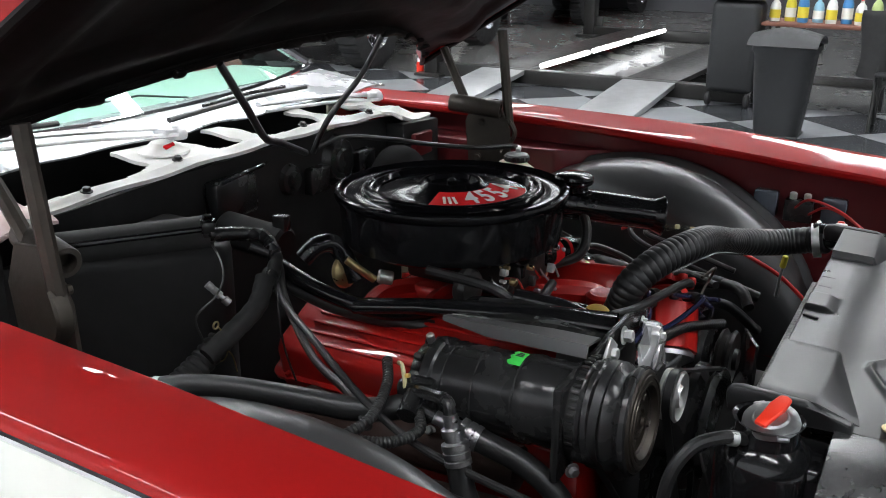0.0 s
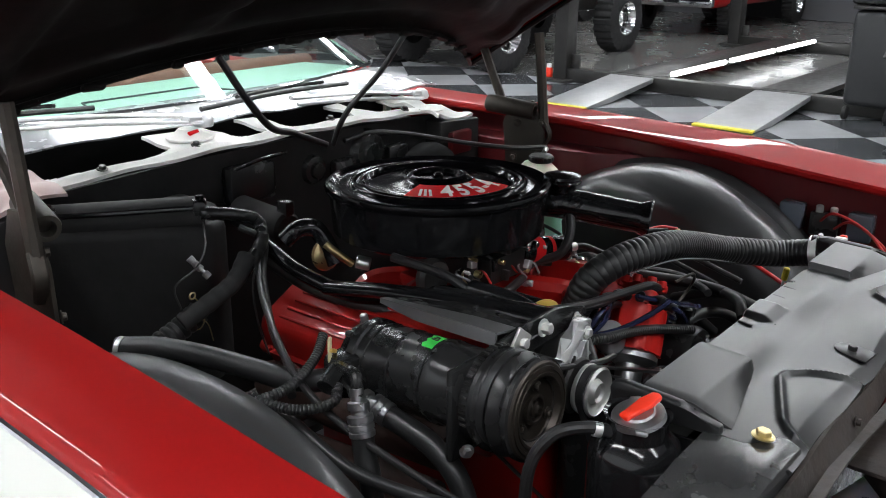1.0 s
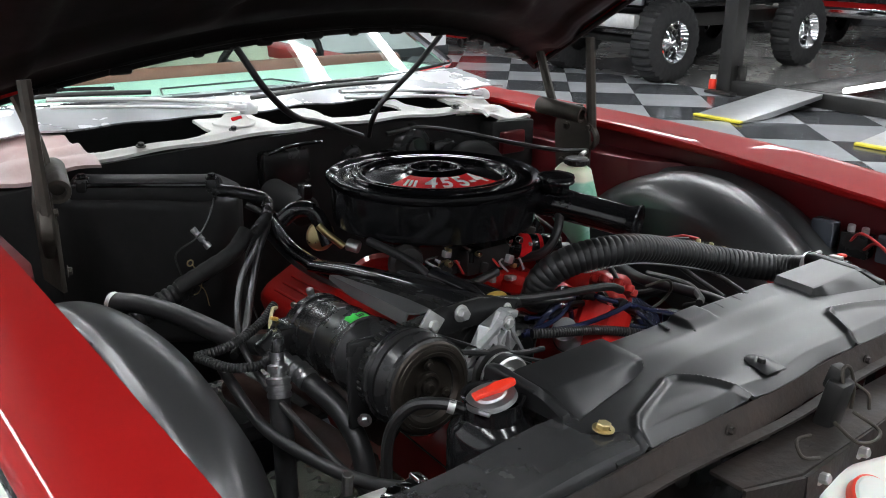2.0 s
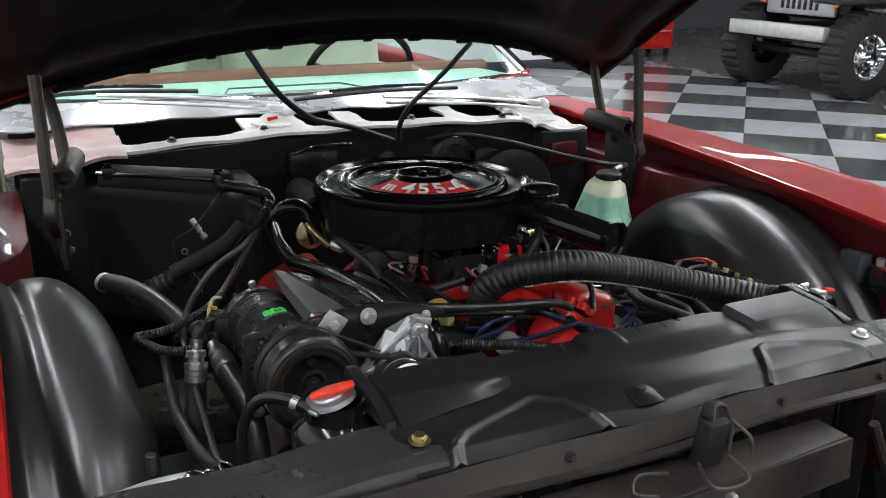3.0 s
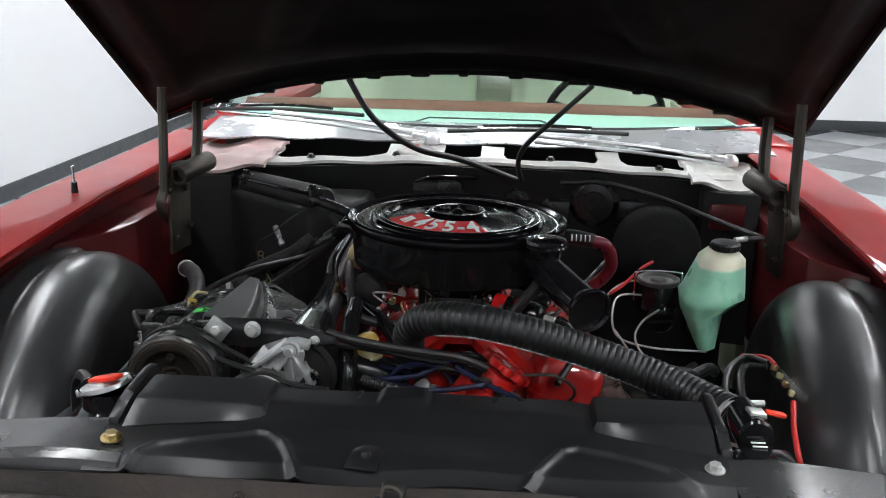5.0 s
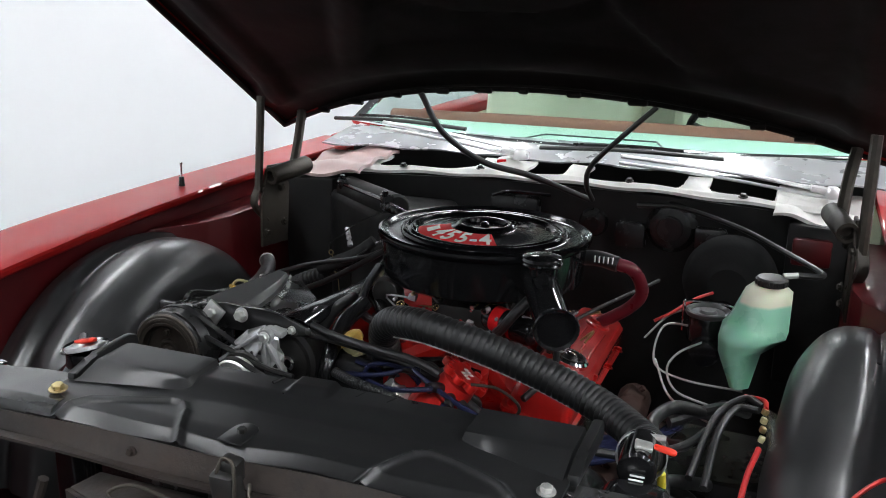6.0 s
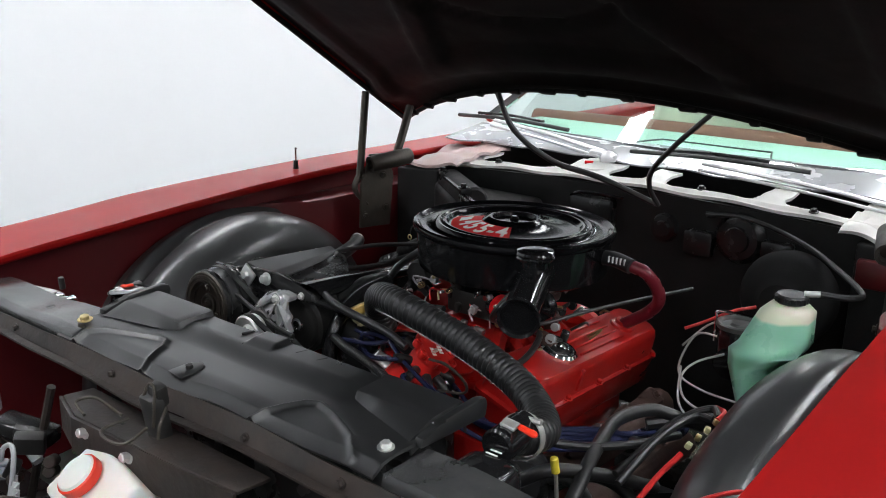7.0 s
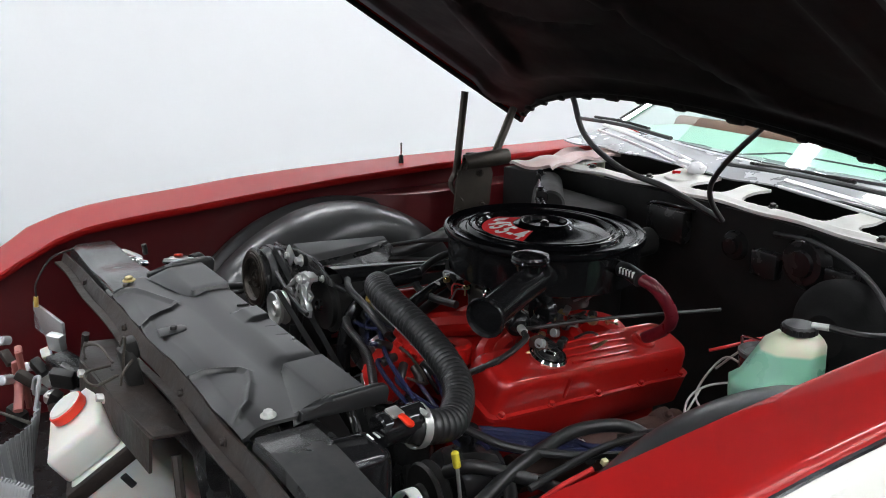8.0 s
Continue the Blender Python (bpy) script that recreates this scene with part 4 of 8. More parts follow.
# ---- engine ----
def build_engine():
    ob = thing("engine", (0, 0.68, 0.35), "large V8 engine painted bright red", "engine")
    bm = B()
    add_box(bm, (0, 0.69, 0.62), (0.34, 0.50, 0.26), 0.02)
    part("block", bm, M_ENGINE, ob)
    bm = B()
    add_box(bm, (0, 0.39, 0.62), (0.24, 0.08, 0.34), 0.03)
    add_cyl(bm, (-0.03, 0.30, 0.72), (-0.03, 0.42, 0.72), 0.06, seg=24, bev=0.01)
    part("timing_cover", bm, M_BLACK, ob, "dark oily timing cover")
    for s in (-1, 1):
        tilt, cx, cy, lean, k = ((-27, -0.252, 0.685, -2.2, 1.0), (17.5, 0.190, 0.706, -4.0, 0.76))[s > 0]
        m = pose(cx, cy, 0.845, lean, tilt, 0)
        bm = B()
        add_box(bm, m @ Vector((0, 0.01, -0.075)), (0.15 * k, 0.50, 0.08), 0.012, (lean, tilt, 0))
        part("cylinder_head", bm, M_ENGINE, ob)
        # cover: flange, body, ribs
        bm = B()

        def loop(hw, hl, z, r=0.02, n=5):
            out = []
            for px, py, a0 in ((hw - r, hl - r, 0), (-hw + r, hl - r, 90), (-hw + r, -hl + r, 180), (hw - r, -hl + r, 270)):
                for i in range(n + 1):
                    a = radians(a0 + 90 * i / n)
                    out.append(bm.verts.new(m @ Vector((k * (px + r * math.cos(a)), (1 - 0.2 * (1 - k)) * (py + r * math.sin(a)), z))))
            return out
        levels = [loop(0.082, 0.270, -0.040), loop(0.082, 0.270, -0.033), loop(0.073, 0.259, -0.032), loop(0.072, 0.257, -0.026), loop(0.069, 0.253, 0.012, 0.026), loop(0.065, 0.248, 0.023, 0.028), loop(0.057, 0.240, 0.029, 0.028)]
        for a, b in zip(levels, levels[1:]):
            for i in range(len(a)):
                j = (i + 1) % len(a)
                bm.faces.new((a[i], a[j], b[j], b[i]))
        bm.faces.new(levels[-1])
        cover = part("valve_cover", bm, M_ENGINE, ob, "bright red ribbed valve cover")
        for i in range(5 if s < 0 else 4):
            bm = B()
            if s < 0:
                add_box(bm, m @ Vector((-0.042 + 0.021 * i, 0.0, 0.031)), (0.006, 0.40, 0.005), 0.002, (lean, tilt, 0))
            else:
                add_box(bm, m @ Vector((-0.030 + 0.019 * i, 0.022, 0.0305)), (0.0055, 0.17, 0.006), 0.0025, (lean, tilt, 0))
            part("rib", bm, M_ENGINE, cover)
        if s > 0:
            bm = B()
            add_box(bm, m @ Vector((0.054, -0.085, -0.002)), (0.008, 0.007, 0.046), 0.003, (lean, tilt, 0))
            part("side_rib", bm, M_ENGINE, cover)
        for i in range(5):
            p = m @ Vector((s * 0.0765 * k, -0.23 + 0.115 * i, -0.032))
            hexbolt(cover, p, m.to_3x3() @ Vector((0, 0, 1)), 0.006, M_ENGINE, 0.007)
        # exhaust manifold
        dx, dz = (0.0, 0.0) if s < 0 else (-0.055, -0.035)
        bm = B()
        add_tube(bm, [((s * 0.335 + dx), 0.47, 0.755 + dz), ((s * 0.345 + dx), 0.66, 0.75 + dz), ((s * 0.335 + dx), 0.88, 0.74 + dz)], 0.034, 12)
        add_tube(bm, [((s * 0.385 + dx), 0.46, 0.70 + dz), ((s * 0.39 + dx), 0.65, 0.69 + dz), ((s * 0.385 + dx), 0.9, 0.66 + dz)], 0.03, 12)
        man = part("exhaust_manifold", bm, M_MANIFOLD, ob, "rust-brown cast manifold")
        for k in range(4):
            hexbolt(man, ((s * 0.352 + dx), 0.50 + 0.11 * k, 0.782 + dz), (s * 0.7, -0.1, 0.7), 0.0065, M_ZINC if k == 1 else M_MANIFOLD, 0.010)
            bm = B()
            add_cyl(bm, ((s * 0.318 + dx), 0.52 + 0.105 * k, 0.770 + dz), ((s * 0.352 + dx), 0.52 + 0.105 * k, 0.748 + dz), 0.026, seg=18, bev=0.004)
            part("port", bm, M_MANIFOLD, man)
    # intake manifold
    bm = B()
    add_box(bm, (0, 0.69, 0.80), (0.26, 0.46, 0.07), 0.02)
    add_box(bm, (0, 0.71, 0.872), (0.16, 0.2, 0.03), 0.01)
    add_box(bm, (-0.035, 0.44, 0.86), (0.07, 0.07, 0.09), 0.02)
    add_cyl(bm, (0.06, 0.50, 0.84), (0.06, 0.50, 0.885), 0.03, seg=18, bev=0.006)
    manifold = part("intake_manifold", bm, M_ENGINE, ob)
    for s in (-1, 1):
        for k in range(4):
            bm = B()
            add_tube(bm, [(s * 0.04, 0.64 + 0.05 * k, 0.865), (s * 0.10, 0.54 + 0.105 * k, 0.855), (s * 0.165, 0.52 + 0.115 * k, 0.80)], 0.027, 10)
            part("runner", bm, M_ENGINE, manifold)
    # oil cap and crankcase vent on the covers
    m = pose(0.190, 0.706, 0.845, -4.0, 17.5, 0)
    base = m @ Vector((0, -0.101, 0.026))
    nrm = m.to_3x3() @ Vector((0, 0, 1))
    bm = B()
    add_lathe(bm, [(0, 0), (0.034, 0), (0.036, 0.003), (0.036, 0.010), (0.032, 0.014), (0.024, 0.012), (0.020, 0.010), (0.012, 0.018), (0.006, 0.020), (0, 0.020)], frame_of(base, base + nrm), 28)
    cap = part("oil_cap", bm, M_CHROME, ob, "black and chrome oil filler cap")
    bm = B()
    add_lathe(bm, [(0.028, 0.0140), (0.025, 0.0145), (0.021, 0.0125), (0.0135, 0.0185), (0.013, 0.0165)], frame_of(base, base + nrm), 24)
    part("cap_ring", bm, M_BLACK, cap)
    base = m @ Vector((0.004, 0.145, 0.026))
    bm = B()
    add_lathe(bm, [(0, 0), (0.026, 0), (0.024, 0.008), (0.018, 0.010), (0.017, 0.016), (0, 0.016)], frame_of(base, base + nrm), 20)
    part("vent_grommet", bm, M_ENGINE, ob)
    bm = B()
    add_box(bm, (-0.135, 0.435, 0.83), (0.13, 0.06, 0.15), 0.022, (0, 12, 0), 3)
    add_cyl(bm, (-0.12, 0.40, 0.85), (-0.12, 0.44, 0.85), 0.035, seg=20, bev=0.006)
    part("water_pump", bm, M_BLACK, ob, "dark oily water pump housing")
    # crank, pump and fan, low behind the shroud
    bm = B()
    add_lathe(bm, [(0, 0), (0.09, 0), (0.095, 0.01), (0.08, 0.02), (0.095, 0.03), (0.095, 0.045), (0, 0.05)], frame_of((0, 0.27, 0.72), (0, 0.4, 0.72)), 28)
    part("pump_pulley", bm, M_BLACK, ob)
    for k in range(5):
        a = radians(72 * k + 15)
        bm = B()
        add_box(bm, (0.12 * math.cos(a), 0.235, 0.66 + 0.12 * math.sin(a)), (0.2, 0.006, 0.08), 0.002, (25, -math.degrees(a), 0))
        part("fan_blade", bm, M_BLACK, ob)
    return ob


ENGINE = build_engine()


def build_carburettor():
    ob = thing("carburettor", (0, 0.73, 0.885), "four-barrel carburettor with metal linkages under the air cleaner", "carburettor")
    bm = B()
    add_box(bm, (0, 0.73, 0.93), (0.15, 0.19, 0.07), 0.012)
    add_box(bm, (0, 0.63, 0.925), (0.12, 0.05, 0.05), 0.008)
    add_cyl(bm, (0, 0.74, 0.95), (0, 0.74, 1.0), 0.065, seg=24)
    part("body", bm, M_DARKSTEEL, ob, "dull dark cast body")
    rnd = random.Random(5)
    for k in range(54):
        a = (-0.14 + 0.28 * rnd.random(), 0.585 + 0.05 * rnd.random(), 0.885 + 0.075 * rnd.random())
        bm = B()
        if k % 3 == 0:
            add_tube(bm, [a, (a[0] + 0.03 * rnd.uniform(-1, 1), a[1] + 0.01, a[2] + 0.02), (a[0] + 0.05 * rnd.uniform(-1, 1), a[1] + 0.04, a[2] + 0.01)], 0.0022, 6, 4)
            part("linkage_rod", bm, (M_BRASS, M_CAST, M_WIRERED, M_CAST)[k // 3 % 4], ob)
        elif k % 3 == 1:
            add_cyl(bm, a, (a[0], a[1] - 0.012, a[2]), 0.003 + 0.004 * rnd.random(), seg=10, bev=0.001)
            part("screw", bm, (M_BRASS, M_CAST, M_CHROME)[k // 3 % 3], ob)
        else:
            add_box(bm, a, (0.018 * rnd.uniform(0.5, 1.4), 0.012, 0.014 * rnd.uniform(0.5, 1.5)), 0.002, (0, 40 * rnd.random(), 0))
            part("bracket", bm, (M_BLACK, M_CAST, M_DARKSTEEL)[k // 3 % 3], ob)
    for k in range(30):
        a = Vector((0.09 + 0.12 * rnd.random(), 0.60 + 0.22 * rnd.random(), 0.875 + 0.055 * rnd.random()))
        bm = B()
        if k % 3 == 0:
            add_tube(bm, [a, a + Vector((0.02, 0.03 * rnd.uniform(-1, 1), 0.015)), a + Vector((0.01, 0.06 * rnd.uniform(-1, 1), 0.0))], 0.0025, 6, 4)
            part("linkage_rod", bm, (M_RUBBER, M_CAST, M_BRASS)[k // 3 % 3], ob)
        elif k % 3 == 1:
            add_cyl(bm, a, a + Vector((0.012 * rnd.random(), -0.012, 0.004)), 0.004 + 0.006 * rnd.random(), seg=10, bev=0.001)
            part("screw", bm, (M_CAST, M_BLACK, M_BRASS)[k // 3 % 3], ob)
        else:
            add_box(bm, a, (0.024 * rnd.uniform(0.5, 1.4), 0.022, 0.018 * rnd.uniform(0.5, 1.5)), 0.003, (20 * rnd.random(), 30 * rnd.random(), 60 * rnd.random()))
            part("bracket", bm, (M_BLACK, M_MANIFOLD, M_DARKSTEEL, M_ALU)[k // 3 % 4], ob)
    for s, x in ((-1, -0.165), (1, 0.13)):
        bm = B()
        add_lathe(bm, [(0, 0), (0.028, 0), (0.034, 0.006), (0.034, 0.014), (0.028, 0.022), (0.012, 0.024), (0, 0.03)], frame_of((x, 0.66, 0.94), (x + 0.02 * s, 0.5, 0.945)), 22)
        part("vacuum_unit", bm, M_DARKSTEEL if s < 0 else M_BLACKGLOSS, ob, "round vacuum capsule")
    return ob


build_carburettor()

AC_C = Vector((-0.014, 0.765, 1.058))
AC_M = pose(*AC_C, -1.0, 0.6, 0)


def build_air_cleaner():
    ob = thing("air_cleaner", (AC_C.x, AC_C.y, 0.955), "glossy black round air cleaner with a red engine-size decal", "air cleaner")
    bm = B()
    add_lathe(bm, [(0.07, -0.09), (0.185, -0.092), (0.194, -0.086), (0.199, -0.02), (0.199, -0.012)], AC_M, 72)
    part("housing", bm, M_BLACKGLOSS, ob)
    bm = B()
    add_lathe(bm, [(0.200, -0.016), (0.206, -0.012), (0.2075, -0.006), (0.2055, 0.0), (0.201, 0.002), (0.196, 0.0), (0.191, -0.0045), (0.187, -0.006), (0.167, -0.006), (0.163, -0.0045), (0.160, 0.001), (0.157, 0.003),
                   (0.153, 0.0025), (0.150, -0.0005), (0.147, 0.0), (0.143, 0.003), (0.139, 0.0025), (0.136, -0.002), (0.133, -0.0055), (0.129, -0.0065), (0.064, 0.0042), (0.058, 0.007), (0.053, 0.012), (0.049, 0.013),
                   (0.045, 0.0115), (0.042, 0.004), (0.012, 0.003), (0, 0.003)], AC_M, 96)
    lid = part("lid", bm, M_LID, ob, "stepped lid with rolled rings")
    bm = B()
    add_lathe(bm, [(0.0, 0.003), (0.009, 0.003), (0.009, 0.010), (0.005, 0.014), (0, 0.014)], AC_M, 14)
    part("wing_nut", bm, M_BLACKGLOSS, lid)
    # decal on the sloping inner ring, facing the front
    bm = B()
    rings = []
    for k in range(33):
        a = radians(-170 + 110 * k / 32)
        row = []
        for r, z in ((0.129, -0.0065), (0.107, -0.0029), (0.086, 0.0006), (0.066, 0.0039)):
            row.append(bm.verts.new(AC_M @ Vector((r * math.cos(a), r * math.sin(a), z + 0.0012))))
        rings.append(row)
    for a, b in zip(rings, rings[1:]):
        for j in range(3):
            bm.faces.new((a[j], a[j + 1], b[j + 1], b[j]))
    decal = part("decal", bm, M_DECAL, lid, "red decal lettered 455-4 in white")

    def letter(ch, ang, size, r=0.095):
        cu = bpy.data.curves.new("lettering", "FONT")
        cu.body, cu.size, cu.align_x, cu.align_y, cu.extrude = ch, size, "CENTER", "CENTER", 0.0004
        cu.offset = 0.0012
        ob2 = new("numeral", cu)
        a = radians(ang)
        slope = math.degrees(math.atan2(0.0107, 0.065))
        z = 0.0042 + (0.064 - r) * 0.165 + 0.0022
        m2 = AC_M @ Matrix.Rotation(a + math.pi / 2, 4, "Z") @ Matrix.Translation((0, -r, z)) @ Matrix.Rotation(radians(slope), 4, "X") @ Matrix.Diagonal((0.82, 1.15, 1, 1))
        me = bpy.data.meshes.new_from_object(ob2.evaluated_get(bpy.context.evaluated_depsgraph_get()))
        bpy.data.objects.remove(ob2)
        me.transform(m2)
        me.materials.clear()
        me.materials.append(M_PRINT)
        ob3 = new("numeral", me)
        ob3.parent = lid
        return ob3
    for ch, ang in (("4", -131), ("5", -114), ("5", -96), ("-", -83), ("4", -70)):
        letter(ch, ang, 0.055)
    for k in range(3):
        a = radians(-158 + 5 * k)
        bm = B()
        c = AC_M @ Vector((0.100 * math.cos(a), 0.100 * math.sin(a), 0.0002))
        add_box(bm, c, (0.005, 0.026, 0.0012), 0.0004, tuple(math.degrees(q) for q in (Matrix.Rotation(a + math.pi / 2 + 0.2, 4, 'Z') @ Matrix.Rotation(radians(9.4), 4, 'X')).to_euler()))
        part("emblem_bar", bm, M_PRINT, lid)
    # snorkel with its vacuum motor
    bm = B()
    p0, p1 = Vector((0.135, 0.63, 1.012)), Vector((0.213, 0.458, 0.992))
    add_tube(bm, [(0.10, 0.70, 1.005), p0, (0.175, 0.54, 1.003), p1], 0.031, 20, flat=0.95)
    sn = part("snorkel", bm, M_BLACKGLOSS, ob, "black intake snorkel with an open mouth")
    bm = B()
    mm = frame_of(p1 + (p0 - p1).normalized() * 0.012, p1 - (p0 - p1).normalized() * 0.03)
    add_lathe(bm, [(0.030, 0), (0.032, 0.006), (0.036, 0.014), (0.0375, 0.018), (0.036, 0.021), (0.031, 0.018), (0.028, 0.0), (0.026, -0.06)], mm, 28)
    part("mouth", bm, M_BLACKGLOSS, sn)
    bm = B()
    add_lathe(bm, [(0.026, 0), (0.027, 0.012), (0.034, 0.014), (0.036, 0.018), (0.034, 0.021), (0.036, 0.024), (0.034, 0.029), (0.02, 0.033), (0, 0.034)], Matrix.Translation((0.148, 0.60, 1.035)), 26)
    part("vacuum_motor", bm, M_BLACKGLOSS, sn)
    # breather elbow with a barcode sleeve on the side
    bm = B()
    add_tube(bm, [(0.165, 0.80, 1.012), (0.205, 0.79, 1.018), (0.245, 0.785, 1.012)], 0.015, 12)
    el = part("breather_stub", bm, M_RUBBER, ob, "black breather connector with a barcode label")
    for k in range(9):
        bm = B()
        add_box(bm, (0.203 + 0.0042 * k, 0.7735, 1.021), (0.0022, 0.006, 0.012), 0.0004, (0, 0, 0))
        part("barcode_bar", bm, M_PRINT if k % 2 == 0 else M_PRINTBLK, el)
    return ob


build_air_cleaner()

# ---- accessories in the bay ----
def hose(name, pts, r, mat, label, seg=12, sub=8, rib=0.0, pitch=0.01, category="hose", group=""):
    ob = thing(name, tuple(Vector(pts[0])), label, category, group)
    bm = B()
    add_tube(bm, pts, r, seg, sub, rib=rib, pitch=pitch)
    part("tube", bm, mat, ob)
    return ob


def clamp_on(parent, p, d, r, w=0.01, mat=None, screw=True):
    """A worm-drive clamp round a hose at p along d."""
    d = Vector(d).normalized()
    p = Vector(p)
    bm = B()
    add_lathe(bm, [(r, 0), (r + 0.0018, 0.0005), (r + 0.0018, w), (r, w)], frame_of(p - d * w / 2, p + d * w), 22)
    c = part("clamp", bm, mat or M_ZINC, parent)
    if screw:
        side = d.cross(Vector((0, 0, 1))).normalized()
        bm = B()
        q = p + Vector((0, 0, 1)) * (r + 0.003) * 0.8 - side * (r + 0.003) * 0.6
        add_cyl(bm, q - side * 0.008, q + side * 0.010, 0.0045, seg=8)
        part("screw", bm, mat or M_ZINC, c)


RIB = [(-0.066, 0.43, 0.910), (-0.062, 0.41, 0.962), (-0.022, 0.378, 0.995), (0.058, 0.345, 1.004), (0.19, 0.350, 0.970), (0.305, 0.335, 0.936), (0.385, 0.275, 0.922), (0.402, 0.225, 0.930), (0.392, 0.185, 0.940)]
rad_hose = hose("radiator_hose", RIB, 0.0255, M_RUBBER, "thick black corrugated upper radiator hose", 22, 10, 0.0015, 0.0100)
bm = B()
add_tube(bm, [Vector(p) + Vector((0, -0.017, -0.0203)) for p in RIB[2:8]], 0.0014, 6, 24, rib=0.0012, pitch=0.005)
part("mould_seam", bm, M_DUCT, rad_hose, "fine pale mould seam")
clamp_on(rad_hose, (0.396, 0.205, 0.935), (0.1, -1, 0.2), 0.031, 0.014)
bm = B()
add_prism(bm, [(-0.004, -0.005), (0.020, -0.007), (0.025, -0.003), (0.025, 0.003), (0.020, 0.007), (-0.004, 0.005)], 0.006, pose(0.418, 0.168, 0.966, 0, 14, 8), 0.003)
part("clip_handle", bm, M_ORANGE, rad_hose, "orange clamp handle")
bm = B()
add_box(bm, (0.403, 0.166, 0.969), (0.022, 0.02, 0.006), 0.002, (0, 10, 8))
part("clip_body", bm, M_ZINC, rad_hose)


def build_compressor():
    ax, az = -0.398, 0.918
    ob = thing("ac_compressor", (ax, 0.46, 0.86), "black cylindrical air conditioning compressor with grooved pulley", "compressor")

    def turn(prof):
        bm2 = B()
        add_lathe(bm2, prof, frame_of((ax, 0.28, az), (ax, 1.28, az - 0.06)), 48)
        return bm2
    part("body", turn([(0, 0.085), (0.046, 0.085), (0.056, 0.088), (0.057, 0.10), (0.057, 0.135), (0.059, 0.138), (0.059, 0.150), (0.057, 0.153), (0.057, 0.272), (0.060, 0.275), (0.060, 0.288), (0.055, 0.292), (0.05, 0.308), (0.03, 0.312), (0, 0.312)]), M_BLACK, ob, "satin black body")
    part("pulley", turn([(0.040, 0.004), (0.062, 0.0), (0.068, 0.004), (0.068, 0.010), (0.060, 0.019), (0.068, 0.028), (0.069, 0.032), (0.062, 0.041), (0.069, 0.050), (0.069, 0.056), (0.063, 0.060), (0.066, 0.064), (0.066, 0.078), (0.05, 0.085)]), M_BLACK, ob, "twin-groove belt pulley")
    part("clutch_plate", turn([(0.0, 0.012), (0.018, 0.012), (0.020, 0.009), (0.040, 0.007), (0.043, 0.001), (0.046, -0.004), (0.050, -0.0045), (0.0505, -0.003), (0.054, -0.003), (0.0545, -0.0045), (0.058, -0.004), (0.0585, -0.002), (0.062, -0.0015), (0.0645, 0.001), (0.0645, 0.006), (0.05, 0.010)]), M_CLUTCH, ob, "worn steel clutch face")
    part("hub", turn([(0, -0.002), (0.005, -0.002), (0.006, 0.002), (0.010, 0.003), (0.011, 0.007), (0.015, 0.007), (0.016, 0.003), (0.020, 0.004), (0.021, 0.010)]), M_CLUTCH, ob)
    for k in range(3):
        a = radians(90 + 120 * k)
        hexbolt(ob, (ax + 0.033 * math.cos(a), 0.286, az + 0.033 * math.sin(a)), (0, -1, 0), 0.005, M_CLUTCH, 0.005)
    for k in range(44):
        a = 2 * math.pi * k / 44
        bm2 = B()
        add_box(bm2, (ax + 0.0665 * math.cos(a), 0.351, az + 0.0665 * math.sin(a)), (0.003, 0.010, 0.004), 0.001, (0, -math.degrees(a), 0))
        if math.sin(a) > -0.3:
            part("coil_tooth", bm2, M_DARKSTEEL, ob)
        else:
            bm2.free()
    # sticker wrapped on the shell
    bm2 = B()
    rows = []
    for k in range(7):
        a = radians(78 + 34 * k / 6)
        rows.append([bm2.verts.new((ax + 0.0578 * math.cos(a), y, az - 0.0098 + 0.0583 * math.sin(a))) for y in (0.437, 0.455 + 0.004 * (k % 2))])
    for p, q in zip(rows, rows[1:]):
        bm2.faces.new((p[0], p[1], q[1], q[0]))
    part("sticker", bm2, M_TAPE, ob, "bright green inspection sticker")
    for k in range(3):
        bm2 = B()
        add_box(bm2, (ax - 0.004 + 0.004 * k, 0.4465, az + 0.0491), (0.0022, 0.011 - 0.002 * k, 0.0006), 0)
        part("mark", bm2, M_PRINTBLK, ob)
    for y in (0.432, 0.49, 0.535):
        bm2 = B()
        add_lathe(bm2, [(0.0572, 0), (0.0582, 0.0006), (0.0582, 0.0024), (0.0572, 0.003)], frame_of((ax, y, az - 0.06 * (y - 0.28)), (ax, y + 1, az - 0.06 * (y + 0.72))), 48)
        part("shell_seam", bm2, M_BLACK, ob)
    for k in range(5):
        a = radians(20 + 35 * k)
        hexbolt(ob, (ax + 0.053 * math.cos(a), 0.575, az - 0.017 + 0.053 * math.sin(a)), (0, 1, 0), 0.005, M_DARKSTEEL, 0.012, False)
    # rear head with ports and the low mounting ears
    bm2 = B()
    add_box(bm2, (ax - 0.055, 0.565, az - 0.018), (0.05, 0.05, 0.06), 0.010)
    add_cyl(bm2, (ax - 0.06, 0.565, az + 0.0), (ax - 0.105, 0.555, az - 0.02), 0.014, seg=16)
    part("rear_head", bm2, M_BLACK, ob)
    bm2 = B()
    add_cyl(bm2, (ax + 0.0, 0.578, az + 0.03), (ax - 0.005, 0.580, az + 0.050), 0.006, seg=14, bev=0.002)
    part("switch", bm2, M_ALU, ob)
    for p in ((ax - 0.062, 0.345, az - 0.055), (ax + 0.04, 0.345, az - 0.07), (ax - 0.066, 0.60, az - 0.045)):
        hexbolt(ob, p, (-0.6, -0.8, 0), 0.0065, M_ALU, 0.008)
    bm2 = B()
